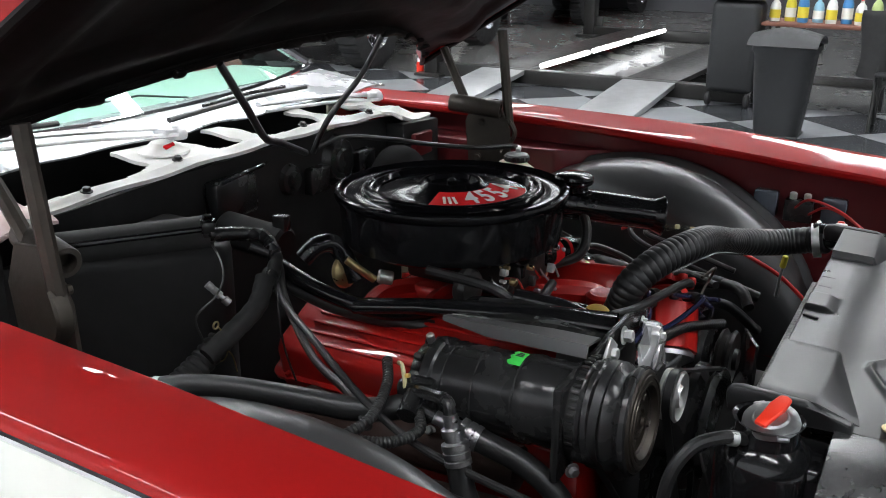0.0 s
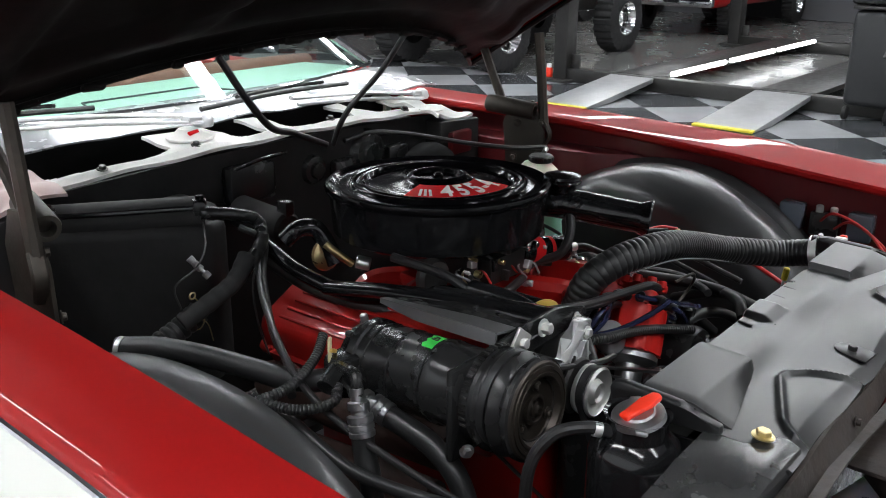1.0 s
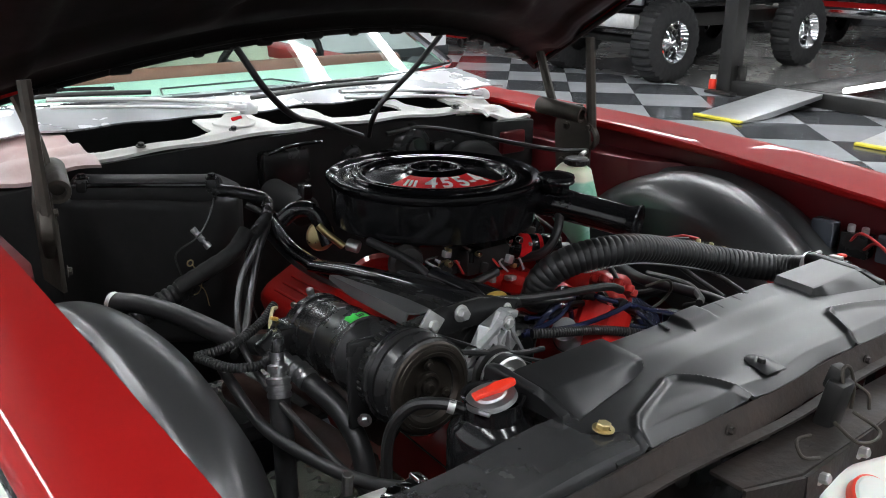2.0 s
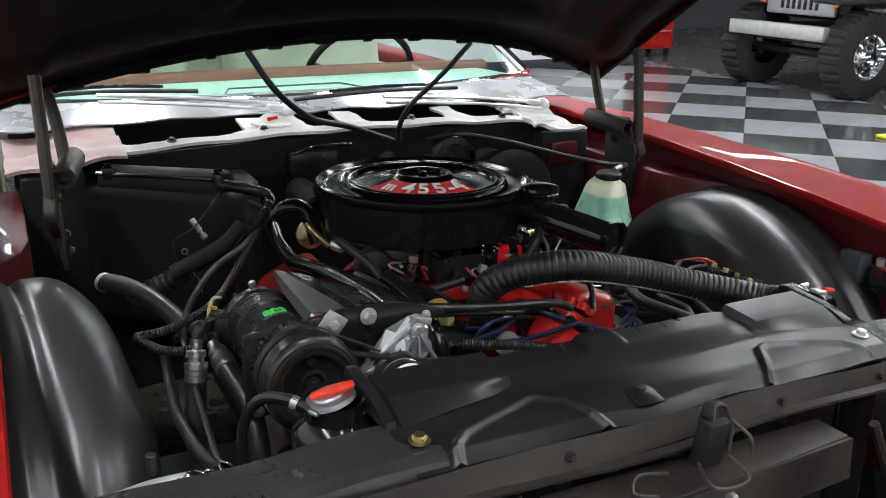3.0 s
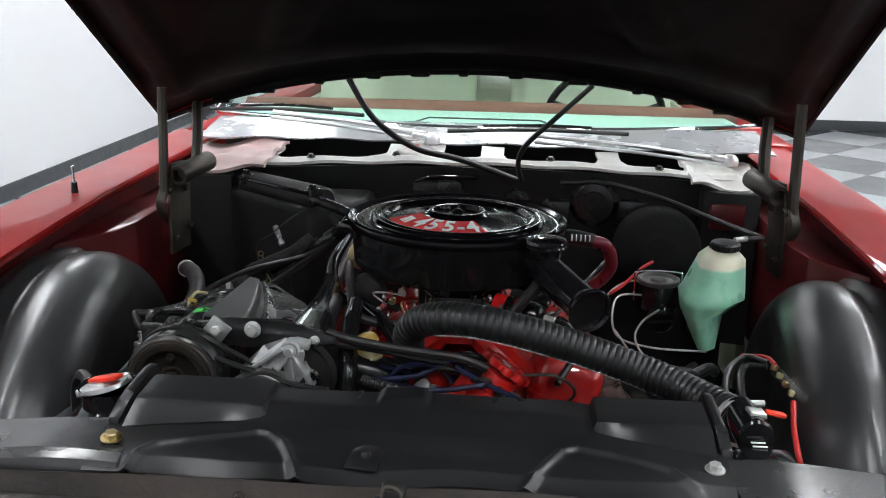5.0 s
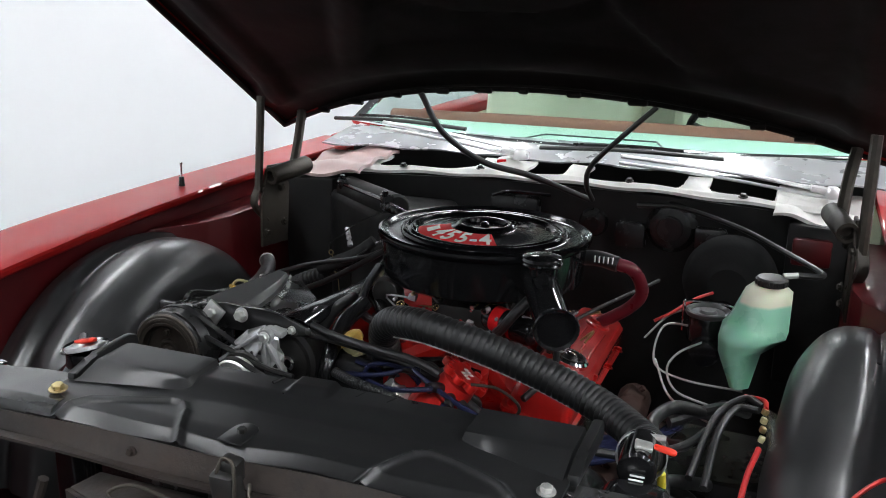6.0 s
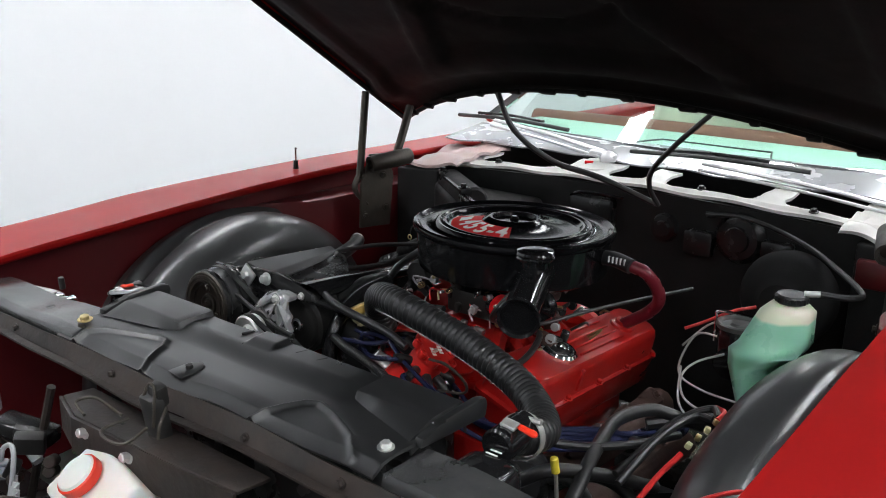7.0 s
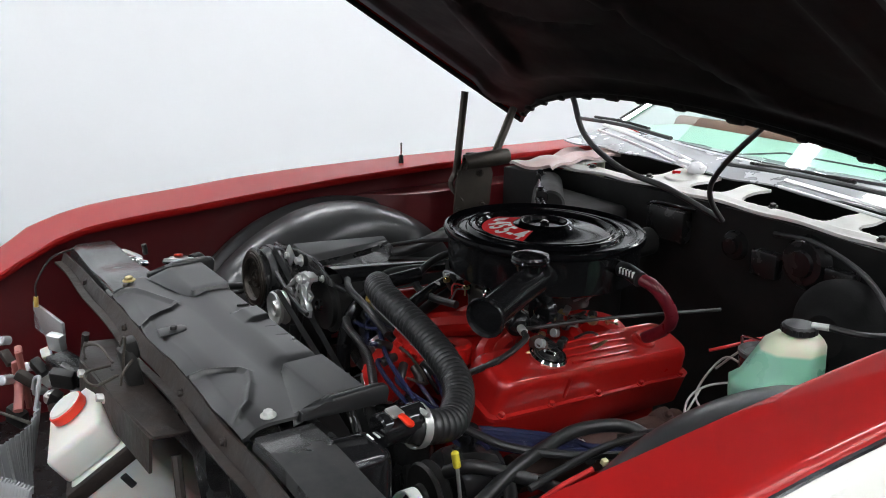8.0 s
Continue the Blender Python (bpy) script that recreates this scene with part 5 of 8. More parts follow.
    add_box(bm2, (ax, 0.365, az - 0.01), (0.15, 0.012, 0.13), 0.005)
    part("mount_plate", bm2, M_BLACK, ob)
    return ob


build_compressor()


def build_bracket():
    ob = thing("accessory_bracket", (-0.28, 0.42, 0.95), "black stamped steel accessory bracket with bright bolts", "bracket")
    m = Matrix(((1, 0, 0, 0), (0, 0, 1, 0.352), (0, 1, 0, 0), (0, 0, 0, 1)))
    bm = B()
    add_prism(bm, [(-0.398, 0.956), (-0.400, 0.972), (-0.38, 0.984), (-0.33, 0.990), (-0.255, 0.992), (-0.225, 0.985), (-0.17, 0.968), (-0.165, 0.955), (-0.22, 0.948), (-0.32, 0.946)], 0.007, m, 0.003)
    part("front_plate", bm, M_BLACK, ob)
    # folded triangular web behind the plate, its left edge turned down
    rim = [Vector(p) for p in ((-0.318, 0.580, 0.970), (-0.285, 0.556, 0.962), (-0.255, 0.528, 0.960), (-0.225, 0.470, 0.958), (-0.204, 0.378, 0.952))]

    FOLD = [(0.0, -0.018), (0.03, 0.0), (0.36, 0.0), (0.42, -0.009), (0.47, -0.009), (0.53, 0.0), (0.60, -0.006), (1.0, -0.004)]

    def web(u, v):
        k = u * 4
        i = min(int(k), 3)
        right = rim[i].lerp(rim[i + 1], k - i)
        left = Vector((-0.366, 0.582, 0.981)).lerp(Vector((-0.380, 0.365, 0.992)), u)
        p = left.lerp(right, v)
        p.z += lerp_table(FOLD, v) * (0.4 + 0.6 * min(1.0, 3 * u))
        return p
    # one black web: the facet that catches the lamps is coloured grey
    for lo, hi, mat, lab in ((0.0, 0.47, M_GUSSET, "folded steel web, coloured grey for the lamps' reflection"), (0.47, 1.0, M_BLACK, "black sloping side of the web")):
        bm = B()
        add_sheet(bm, lambda u, v: web(u, lo + (hi - lo) * v), 16, 28)
        bmesh.ops.recalc_face_normals(bm, faces=bm.faces)
        bmesh.ops.solidify(bm, geom=bm.faces[:], thickness=0.003)
        part("gusset", bm, mat, ob, lab)
    spine = [Vector(p) for p in ((-0.266, 0.80, 0.912), (-0.246, 0.70, 0.926), (-0.232, 0.58, 0.940), (-0.225, 0.47, 0.952), (-0.222, 0.380, 0.958))]

    def brace(u, v):
        k = u * 4
        i = min(int(k), 3)
        p = spine[i].lerp(spine[i + 1], k - i)
        w = 0.016 + 0.017 * u ** 1.5
        a = 2 * math.pi * v
        return p + Vector((w * math.cos(a), 0.25 * w * math.cos(a), (0.010 + 0.16 * w) * math.sin(a) - 0.25 * (w - 0.014) * math.cos(a)))
    bm = B()
    add_sheet(bm, brace, 28, 18)
    bmesh.ops.remove_doubles(bm, verts=bm.verts, dist=0.0005)
    part("brace_arm", bm, M_BLACKGLOSS, ob, "long glossy black brace over the valve cover")
    # square washer with its bolt, and the round head beside it
    bm = B()
    add_box(bm, (-0.348, 0.345, 0.974), (0.034, 0.005, 0.034), 0.0015, (0, 38, 0))
    part("square_washer", bm, M_ZINC, ob, "bright square washer plate")
    hexbolt(ob, (-0.348, 0.343, 0.974), (0, -1, 0.1), 0.008, M_ZINC, 0.008, False)
    hexbolt(ob, (-0.293, 0.346, 0.977), (0, -1, 0.1), 0.0085, M_ZINC, 0.012, True)
    hexbolt(ob, (-0.375, 0.350, 0.962), (0, -1, 0.1), 0.006, M_DARKSTEEL, 0.006)
    hexbolt(ob, (-0.20, 0.350, 0.962), (0, -1, 0.1), 0.005, M_ZINC, 0.006)
    return ob


build_bracket()


def build_alternator():
    c = Vector((-0.232, 0.345, 0.895))
    ob = thing("alternator", tuple(c), "bright cast aluminium alternator with a faceted front", "alternator")
    f0 = frame_of(c + Vector((0, -0.003, 0)), c + Vector((0, 1, 0)))
    bm = B()
    add_lathe(bm, [(0, 0.018), (0.048, 0.018), (0.052, 0.02), (0.052, 0.03), (0.060, 0.034), (0.060, 0.09), (0.05, 0.105), (0, 0.105)], f0, 36)
    part("case", bm, M_DARKSTEEL, ob, "dark round case")
    # faceted triangular front casting, its apex at the mounting bolt
    tip = Vector((-0.230, 0.332, 0.958))

    def casting(u, v):
        left = lerp_table([(0.0, -0.240), (0.25, -0.284), (0.4, -0.300), (1.0, -0.322)], v)
        right = lerp_table([(0.0, -0.214), (0.3, -0.210), (1.0, -0.193)], v)
        return (left + (right - left) * u, 0.332 + 0.006 * math.sin(9.1 * u + 23 * v) * math.sin(17 * u - 5 * v) - 0.010 * v, 0.966 - 0.080 * v)
    bm = B()
    add_sheet(bm, casting, 7, 6, 0.008)
    part("front_casting", bm, M_CAST, ob, "bright faceted front casting", 5)
    for p, q, w in (((-0.240, 0.962), (-0.318, 0.905), 0.006), ((-0.226, 0.950), (-0.196, 0.900), 0.005), ((-0.234, 0.948), (-0.262, 0.902), 0.004), ((-0.229, 0.946), (-0.224, 0.900), 0.004), ((-0.285, 0.934), (-0.270, 0.905), 0.005), ((-0.312, 0.905), (-0.200, 0.899), 0.005)):
        d = Vector((q[0] - p[0], 0, q[1] - p[1]))
        bm = B()
        add_box(bm, ((p[0] + q[0]) / 2, 0.318, (p[1] + q[1]) / 2), (d.length, 0.014, w), 0.0012, (0, -math.degrees(math.atan2(d.z, d.x)), 0))
        part("strut", bm, M_CAST, ob)
    for x, z, r in ((-0.258, 0.925, 0.005), (-0.282, 0.918, 0.006), (-0.243, 0.930, 0.0045), (-0.212, 0.912, 0.005), (-0.240, 0.908, 0.005), (-0.298, 0.925, 0.005)):
        bm = B()
        add_prism(bm, [(-r, -0.7 * r), (0.9 * r, -r), (0.5 * r, 1.2 * r)], 0.004, Matrix.Translation((x, 0.318, z)) @ Matrix.Rotation(radians(90), 4, "X"), 0.0008)
        part("vent_hole", bm, M_PRINTBLK, ob, "dark opening in the casting")
    bm = B()
    add_lathe(bm, [(0.006, 0), (0.013, 0), (0.014, 0.003), (0.014, 0.022), (0.006, 0.022)], frame_of(tip + Vector((0, -0.018, 0)), tip + Vector((0, 1, 0))), 20)
    add_box(bm, tip + Vector((0.015, 0.0, 0.006)), (0.026, 0.02, 0.012), 0.003, (0, 12, 0))
    part("ear", bm, M_CAST, ob)
    hexbolt(ob, tip + Vector((0, -0.018, 0)), (0, -1, 0.1), 0.0065, M_ZINC, 0.006, True)
    bm = B()
    add_lathe(bm, [(0.008, 0), (0.013, 0.001), (0.013, 0.006), (0.008, 0.007)], frame_of((-0.205, 0.345, 0.906), (-0.205, 0.2, 0.93)), 18)
    part("eyelet", bm, M_CHROME, ob)
    bm = B()
    add_tube(bm, [(-0.214, 0.344, 0.962), (-0.185, 0.360, 0.954), (-0.147, 0.388, 0.939), (-0.10, 0.395, 0.930), (-0.060, 0.392, 0.924), (0.0, 0.40, 0.912)], 0.0045, 12)
    part("cable", bm, M_RUBBER, ob, "black sleeved cable to the distributor")
    bm = B()
    add_tube(bm, [(-0.345, 0.31, 0.945), (-0.29, 0.305, 0.930), (-0.22, 0.30, 0.912), (-0.17, 0.30, 0.905)], 0.0045, 8)
    part("lead", bm, M_RUBBER, ob, "black lead across the case")
    bm = B()
    add_lathe(bm, [(0, 0.004), (0.010, 0.004), (0.014, 0.0), (0.018, 0.008), (0.030, 0.004), (0.033, 0.0), (0.036, 0.003), (0.030, 0.011), (0.036, 0.020), (0.034, 0.026), (0, 0.026)], frame_of((-0.265, 0.268, 0.893), (-0.265, 1, 0.893)), 32)
    part("pulley", bm, M_ZINC, ob, "bright steel pulley")
    bm = B()
    add_lathe(bm, [(0.016, 0.0), (0.038, 0.002), (0.041, 0.006), (0.038, 0.008), (0.016, 0.006)], frame_of((-0.265, 0.298, 0.893), (-0.265, 1, 0.893)), 30)
    part("fan", bm, M_DARKSTEEL, ob)
    return ob


build_alternator()


def belt(y, circles, w=0.011):
    """A drive belt round circles of (x, z, r), all taken anticlockwise as one hull."""
    pts = []
    for x, z, r in circles:
        pts += [(x + r * math.cos(2 * math.pi * k / 40), z + r * math.sin(2 * math.pi * k / 40)) for k in range(40)]
    pts = sorted(set((round(a, 5), round(b, 5)) for a, b in pts))

    def half(seq):
        h = []
        for p in seq:
            while len(h) > 1 and (h[-1][0] - h[-2][0]) * (p[1] - h[-2][1]) - (h[-1][1] - h[-2][1]) * (p[0] - h[-2][0]) <= 0:
                h.pop()
            h.append(p)
        return h[:-1]
    hull = half(pts) + half(pts[::-1])
    ob = thing("drive_belt", (circles[0][0], y, circles[0][1]), "black rubber drive belt round the pulleys", "belt", "drive belts")
    bm = B()
    n = len(hull)
    cx, cz = sum(p[0] for p in hull) / n, sum(p[1] for p in hull) / n
    rings = []
    for x, z in hull:
        d = Vector((x - cx, 0, z - cz)).normalized() * 0.006
        rings.append([bm.verts.new((x + sx * d.x, y + dy, z + sx * d.z)) for sx, dy in ((0, -w / 2), (1, -w / 2), (1, w / 2), (0, w / 2))])
    for i in range(n):
        a, b = rings[i], rings[(i + 1) % n]
        for j in range(4):
            bm.faces.new((a[j], a[(j + 1) % 4], b[(j + 1) % 4], b[j]))
    part("band", bm, M_RUBBER, ob)


belt(0.322, [(-0.398, 0.918, 0.064), (0.0, 0.52, 0.09), (-0.02, 0.72, 0.06)])
belt(0.280, [(-0.265, 0.893, 0.032), (0.0, 0.72, 0.088), (0.0, 0.52, 0.09)])


def build_distributor():
    c = Vector((0.086, 0.391, 0.914))
    d = Vector((0.57, 0.20, 0.80)).normalized()
    m = frame_of(c, c + d)
    ob = thing("distributor", tuple(c - d * 0.16), "red ignition distributor with scalloped wire retainer and dark blue leads", "distributor")
    # tall ribbed cap below the ring of boots
    bm = B()
    poly = []
    for k in range(72):
        a = 2 * math.pi * k / 72
        r = 0.045 + 0.0035 * max(0.0, math.cos(6 * a)) ** 3
        poly.append((r * math.cos(a), r * math.sin(a)))
    add_prism(bm, poly, 0.078, m @ Matrix.Translation((-0.0, 0, -0.118)), 0.004)
    cap = part("cap", bm, M_CAPRED, ob, "red ribbed distributor cap")
    bm = B()
    add_lathe(bm, [(0.0, -0.046), (0.030, -0.046), (0.034, -0.040), (0.030, -0.012), (0.026, -0.008), (0, -0.008)], m, 32)
    part("crown", bm, M_CAPRED, cap)
    # wire retainer
    bm = B()
    poly = []
    for k in range(96):
        a = 2 * math.pi * k / 96
        r = 0.0365 + 0.0055 * math.cos(9 * a)
        poly.append((r * math.cos(a), r * math.sin(a)))
    add_prism(bm, poly, 0.010, m @ Matrix.Translation((0, 0, -0.004)), 0.0025)
    ring = part("wire_retainer", bm, M_CAPRED, ob, "red scalloped retainer plate")
    for k in range(9):
        a = 2 * math.pi * k / 9
        q = m @ Vector((0.0355 * math.cos(a), 0.0355 * math.sin(a), 0.0))
        bm = B()
        add_lathe(bm, [(0.0075, -0.003), (0.0085, 0.004), (0.0078, 0.0085), (0.005, 0.0088), (0.0046, 0.0045)], frame_of(q, q + d), 14)
        part("socket", bm, M_CAPRED, ring)
        bm = B()
        add_lathe(bm, [(0, 0.0055), (0.0045, 0.0055)], frame_of(q, q + d), 10)
        part("socket_floor", bm, M_PRINTBLK, ring)
    for x, y in ((-0.015, 0.006), (0.012, -0.008)):
        for k in range(3):
            bm = B()
            add_box(bm, m @ (Matrix.Rotation(0.9, 4, "Z") @ Vector((0.0065 * (k - 1) + 0.3 * x, 1.4 * y, 0.0066))), (0.0048, 0.0095, 0.001), 0.0003, [math.degrees(q) for q in (m @ Matrix.Rotation(0.9, 4, "Z")).to_euler()])
            part("print_bar", bm, M_PRINT, ring)
    bm = B()
    add_lathe(bm, [(0, 0.006), (0.0042, 0.006), (0.0042, 0.0085), (0, 0.0095)], m, 10)
    part("screw", bm, M_ZINC, ring)
    bm = B()
    add_lathe(bm, [(0.040, -0.118), (0.044, -0.122), (0.044, -0.130), (0.024, -0.140), (0.021, -0.19), (0, -0.19)], m, 28)
    part("body", bm, M_ALU, ob, "cast aluminium body")
    # boots and leads: four to each bank and one to the coil
    ends = [(0.25, 0.43, 0.80), (0.27, 0.44, 0.79), (0.28, 0.42, 0.78), (0.26, 0.39, 0.78), (-0.11, 0.40, 0.905), (-0.17, 0.42, 0.90), (-0.13, 0.385, 0.885), (-0.15, 0.44, 0.875), (0.19, 0.33, 0.86)]
    for k in range(9):
        a = 2 * math.pi * (k + 0.4) / 9
        side = Vector((math.cos(a), math.sin(a), 0))
        p0, p1, p2 = m @ (side * 0.026 + Vector((0, 0, -0.030))), m @ (side * 0.050 + Vector((0, 0, -0.030))), m @ (side * 0.068 + Vector((0, 0, -0.038)))
        e = min(ends, key=lambda q: (Vector(q) - p2).length)
        ends.remove(e)
        e = Vector(e)
        bm = B()
        add_tube(bm, [p0, p1, p1.lerp(p2, 0.6)], 0.0085, 12, 6)
        boot = part("boot", bm, M_RUBBER, ob, "black rubber lead boot")
        bm = B()
        add_tube(bm, [p1, p2, p2.lerp(e, 0.45) + Vector((0, -0.012, -0.012 + 0.006 * (k % 3))), e], 0.0044, 9)
        part("lead", bm, M_WIREBLUE, boot, "dark blue ignition lead")
    bm = B()
    add_tube(bm, [(0.115, 0.345, 0.925), (0.160, 0.335, 0.930), (0.190, 0.345, 0.905), (0.180, 0.355, 0.880), (0.13, 0.35, 0.872)], 0.0025, 8)
    part("loop", bm, M_HINGE, ob, "dull grey wire loop")
    return ob


build_distributor()


def build_thermostat_neck():
    ob = thing("thermostat_neck", (-0.02, 0.40, 0.83), "bright round metal neck beside the distributor", "hose neck")
    bm = B()
    m = frame_of((-0.012, 0.392, 0.842), (-0.040, 0.378, 0.872))
    add_lathe(bm, [(0, 0), (0.024, 0), (0.025, 0.004), (0.025, 0.028), (0.021, 0.034), (0.019, 0.046), (0.021, 0.048), (0.021, 0.051), (0.016, 0.052), (0, 0.050)], m, 30)
    part("neck", bm, M_CAST, ob)
    bm = B()
    add_lathe(bm, [(0.0252, 0.008), (0.0268, 0.009), (0.0268, 0.013), (0.0252, 0.014)], m, 30)
    part("band", bm, M_DARKSTEEL, ob)
    bm = B()
    add_tube(bm, [(-0.13, 0.365, 0.895), (-0.09, 0.35, 0.892), (-0.04, 0.345, 0.884), (0.02, 0.335, 0.872), (0.10, 0.30, 0.855)], 0.0085, 10, rib=0.0012, pitch=0.005)
    part("sleeve", bm, M_RUBBER, ob, "black corrugated wire sleeve")
    return ob


build_thermostat_neck()


def build_fuel_can():
    a, b = Vector((0.045, 0.618, 0.938)), Vector((0.150, 0.582, 0.926))
    ob = thing("fuel_filter", tuple((a + b) / 2 - Vector((0, 0, 0.024))), "black canister filter with a red band beside the carburettor", "filter")
    ln = (b - a).length
    f0 = frame_of(a, b)
    bm = B()
    add_lathe(bm, [(0, 0), (0.018, 0), (0.022, 0.004), (0.0235, 0.010), (0.0235, ln - 0.012), (0.021, ln - 0.006), (0.012, ln), (0, ln)], f0, 28)
    can = part("can", bm, M_BLACKGLOSS, ob)
    for t0, t1 in ((0.02, 0.042), (0.058, 0.066)):
        bm = B()
        add_lathe(bm, [(0.0236, t0), (0.0242, t0 + 0.0005), (0.0242, t1 - 0.0005), (0.0236, t1)], f0, 28)
        part("band", bm, M_DECAL, can, "red band")
    for k in range(3):
        bm = B()
        q = f0 @ Vector((0.0243 * math.cos(-2.2 + 0.25 * k), 0.0243 * math.sin(-2.2 + 0.25 * k), 0.031))
        add_box(bm, q, (0.004, 0.004, 0.006), 0.0006)
        part("print_bar", bm, M_PRINT, can)
    bm = B()
    add_cyl(bm, b, b + (b - a).normalized() * 0.02, 0.008, seg=14, bev=0.001)
    part("nipple", bm, M_ZINC, ob, "bright threaded end")
    bm = B()
    add_tube(bm, [b + (b - a).normalized() * 0.018, (0.19, 0.56, 0.92), (0.20, 0.50, 0.90), (0.17, 0.44, 0.87)], 0.006, 10)
    part("pipe", bm, M_RUBBER, ob)


build_fuel_can()


def dark_lead(pts, r, mat, lab):
    hose("plug_lead", pts, r, mat, lab, 8, 6, category="ignition lead", group="plug leads")


for k in range(3):
    x = -0.10 + 0.045 * k
    dark_lead([(x, 0.40 + 0.012 * k, 0.87), (x + 0.03, 0.385 + 0.01 * (k % 3), 0.912 - 0.006 * (k % 2)), (x + 0.09, 0.40, 0.90 - 0.01 * (k % 3)), (x + 0.13, 0.425, 0.82)], 0.0045 + 0.001 * (k % 2), (M_WIREBLUE, M_RUBBER, M_BLACKGLOSS)[k % 3], "dark ignition lead looped below the radiator hose")
hose("bypass_hose", [(-0.175, 0.56, 0.945), (-0.168, 0.47, 0.938), (-0.160, 0.405, 0.905), (-0.155, 0.375, 0.85), (-0.14, 0.36, 0.78)], 0.015, M_BLACKGLOSS, "thick black hose bent down beside the alternator", 14)
hose("bypass_hose", [(-0.215, 0.60, 0.94), (-0.205, 0.50, 0.945), (-0.195, 0.42, 0.915), (-0.185, 0.39, 0.85)], 0.011, M_RUBBER, "black hose bent down beside the alternator", 12)
hose("bypass_hose", [(-0.10, 0.43, 0.85), (-0.05, 0.41, 0.90), (0.02, 0.45, 0.905), (0.08, 0.48, 0.88)], 0.009, M_BLACKGLOSS, "black bypass hose below the radiator hose", 12)


def build_oil_filler():
    ob = thing("oil_filler", (-0.135, 0.45, 0.86), "aged cream filler neck with an amber plastic cap", "filler")
    f0 = frame_of((-0.138, 0.440, 0.922), (-0.112, 0.446, 0.866))
    bm = B()
    add_lathe(bm, [(0, -0.002), (0.017, -0.002), (0.019, 0.004), (0.019, 0.018), (0.022, 0.020), (0.022, 0.024), (0.017, 0.028), (0.014, 0.058), (0, 0.06)], f0, 24)
    part("neck", bm, M_CREAM, ob)
    bm = B()
    add_lathe(bm, [(0, -0.014), (0.016, -0.014), (0.021, -0.011), (0.023, -0.006), (0.023, 0.002), (0.019, 0.004), (0, 0.004)], f0, 26)
    part("cap", bm, M_YELLOW, ob)
    return ob


build_oil_filler()

pcv = hose("breather_hose", [(0.235, 0.79, 1.013), (0.272, 0.802, 0.998), (0.286, 0.83, 0.950), (0.262, 0.845, 0.910), (0.204, 0.850, 0.868)], 0.0125, M_HOSERED, "dark red breather hose bent down into the valve cover", 14)


def build_bottle():
    ob = thing("washer_bottle", (0.515, 0.86, 0.79), "translucent white washer bottle half full of green fluid", "bottle")

    def ring(bm2, z, shrink):
        k = np.interp(z, [0.795, 0.857, 0.889, 0.900, 0.962, 0.976], [0.0, 1, 2, 3, 4, 5])
        table = [((0.464, 0.498), (0.795, 0.840)), ((0.436, 0.512), (0.80, 0.90)), ((0.434, 0.552), (0.80, 0.93)), ((0.445, 0.556), (0.815, 0.94)), ((0.470, 0.556), (0.84, 0.935)), ((0.485, 0.540), (0.86, 0.925))]
        i = min(int(k), 4)
        q = k - i
        (xa, xb), (ya, yb) = [tuple(a + (b - a) * q for a, b in zip(table[i][j], table[i + 1][j])) for j in (0, 1)]
        xa, xb, ya, yb = xa + shrink, xb - shrink, ya + shrink, yb - shrink
        c = min(0.022, 0.28 * (xb - xa))
        return [bm2.verts.new((x, y, z)) for x, y in ((xa + c, ya), (xb - 1.7 * c, ya), (xb, ya + 1.7 * c), (xb, yb - c), (xb - c, yb), (xa + c, yb), (xa, yb - c), (xa, ya + c))]

    def shell(zs, shrink):
        bm2 = B()
        rs = [ring(bm2, z, shrink) for z in zs]
        for a, b in zip(rs, rs[1:]):
            for i in range(8):
                bm2.faces.new((a[i], a[(i + 1) % 8], b[(i + 1) % 8], b[i]))
        bm2.faces.new(rs[0][::-1])
        bm2.faces.new(rs[-1])
        es = [e for e in bm2.edges if e.calc_face_angle(0) > 0.35]
        bmesh.ops.bevel(bm2, geom=es, offset=0.0045, segments=3, profile=0.5, affect="EDGES")
        return bm2
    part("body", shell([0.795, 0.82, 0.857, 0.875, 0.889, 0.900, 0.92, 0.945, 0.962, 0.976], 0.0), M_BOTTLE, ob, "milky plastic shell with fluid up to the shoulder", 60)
    bm = B()
    add_lathe(bm, [(0, 0), (0.026, 0), (0.029, 0.003), (0.029, 0.012), (0.026, 0.016), (0.012, 0.018), (0, 0.018)], Matrix.Translation((0.516, 0.889, 0.977)), 30)
    for k in range(18):
        a = 2 * math.pi * k / 18
        add_box(bm, (0.516 + 0.029 * math.cos(a), 0.889 + 0.029 * math.sin(a), 0.984), (0.003, 0.004, 0.010), 0.001, (0, 0, math.degrees(a)))
    cap = part("cap", bm, M_RUBBER, ob, "black ribbed cap")
    bm = B()
    add_cyl(bm, (0.535, 0.895, 0.995), (0.56, 0.905, 0.997), 0.006, seg=12)
    part("nipple", bm, M_ZINC, cap)
    return ob


build_bottle()
wash = hose("washer_hose", [(0.555, 0.905, 0.997), (0.60, 0.94, 0.99), (0.60, 1.03, 0.975), (0.53, 1.12, 0.985), (0.43, 1.19, 1.01), (0.30, 1.222, 1.035), (0.20, 1.225, 1.03)], 0.006, M_RUBBER, "thin black washer hose to the firewall", 8)


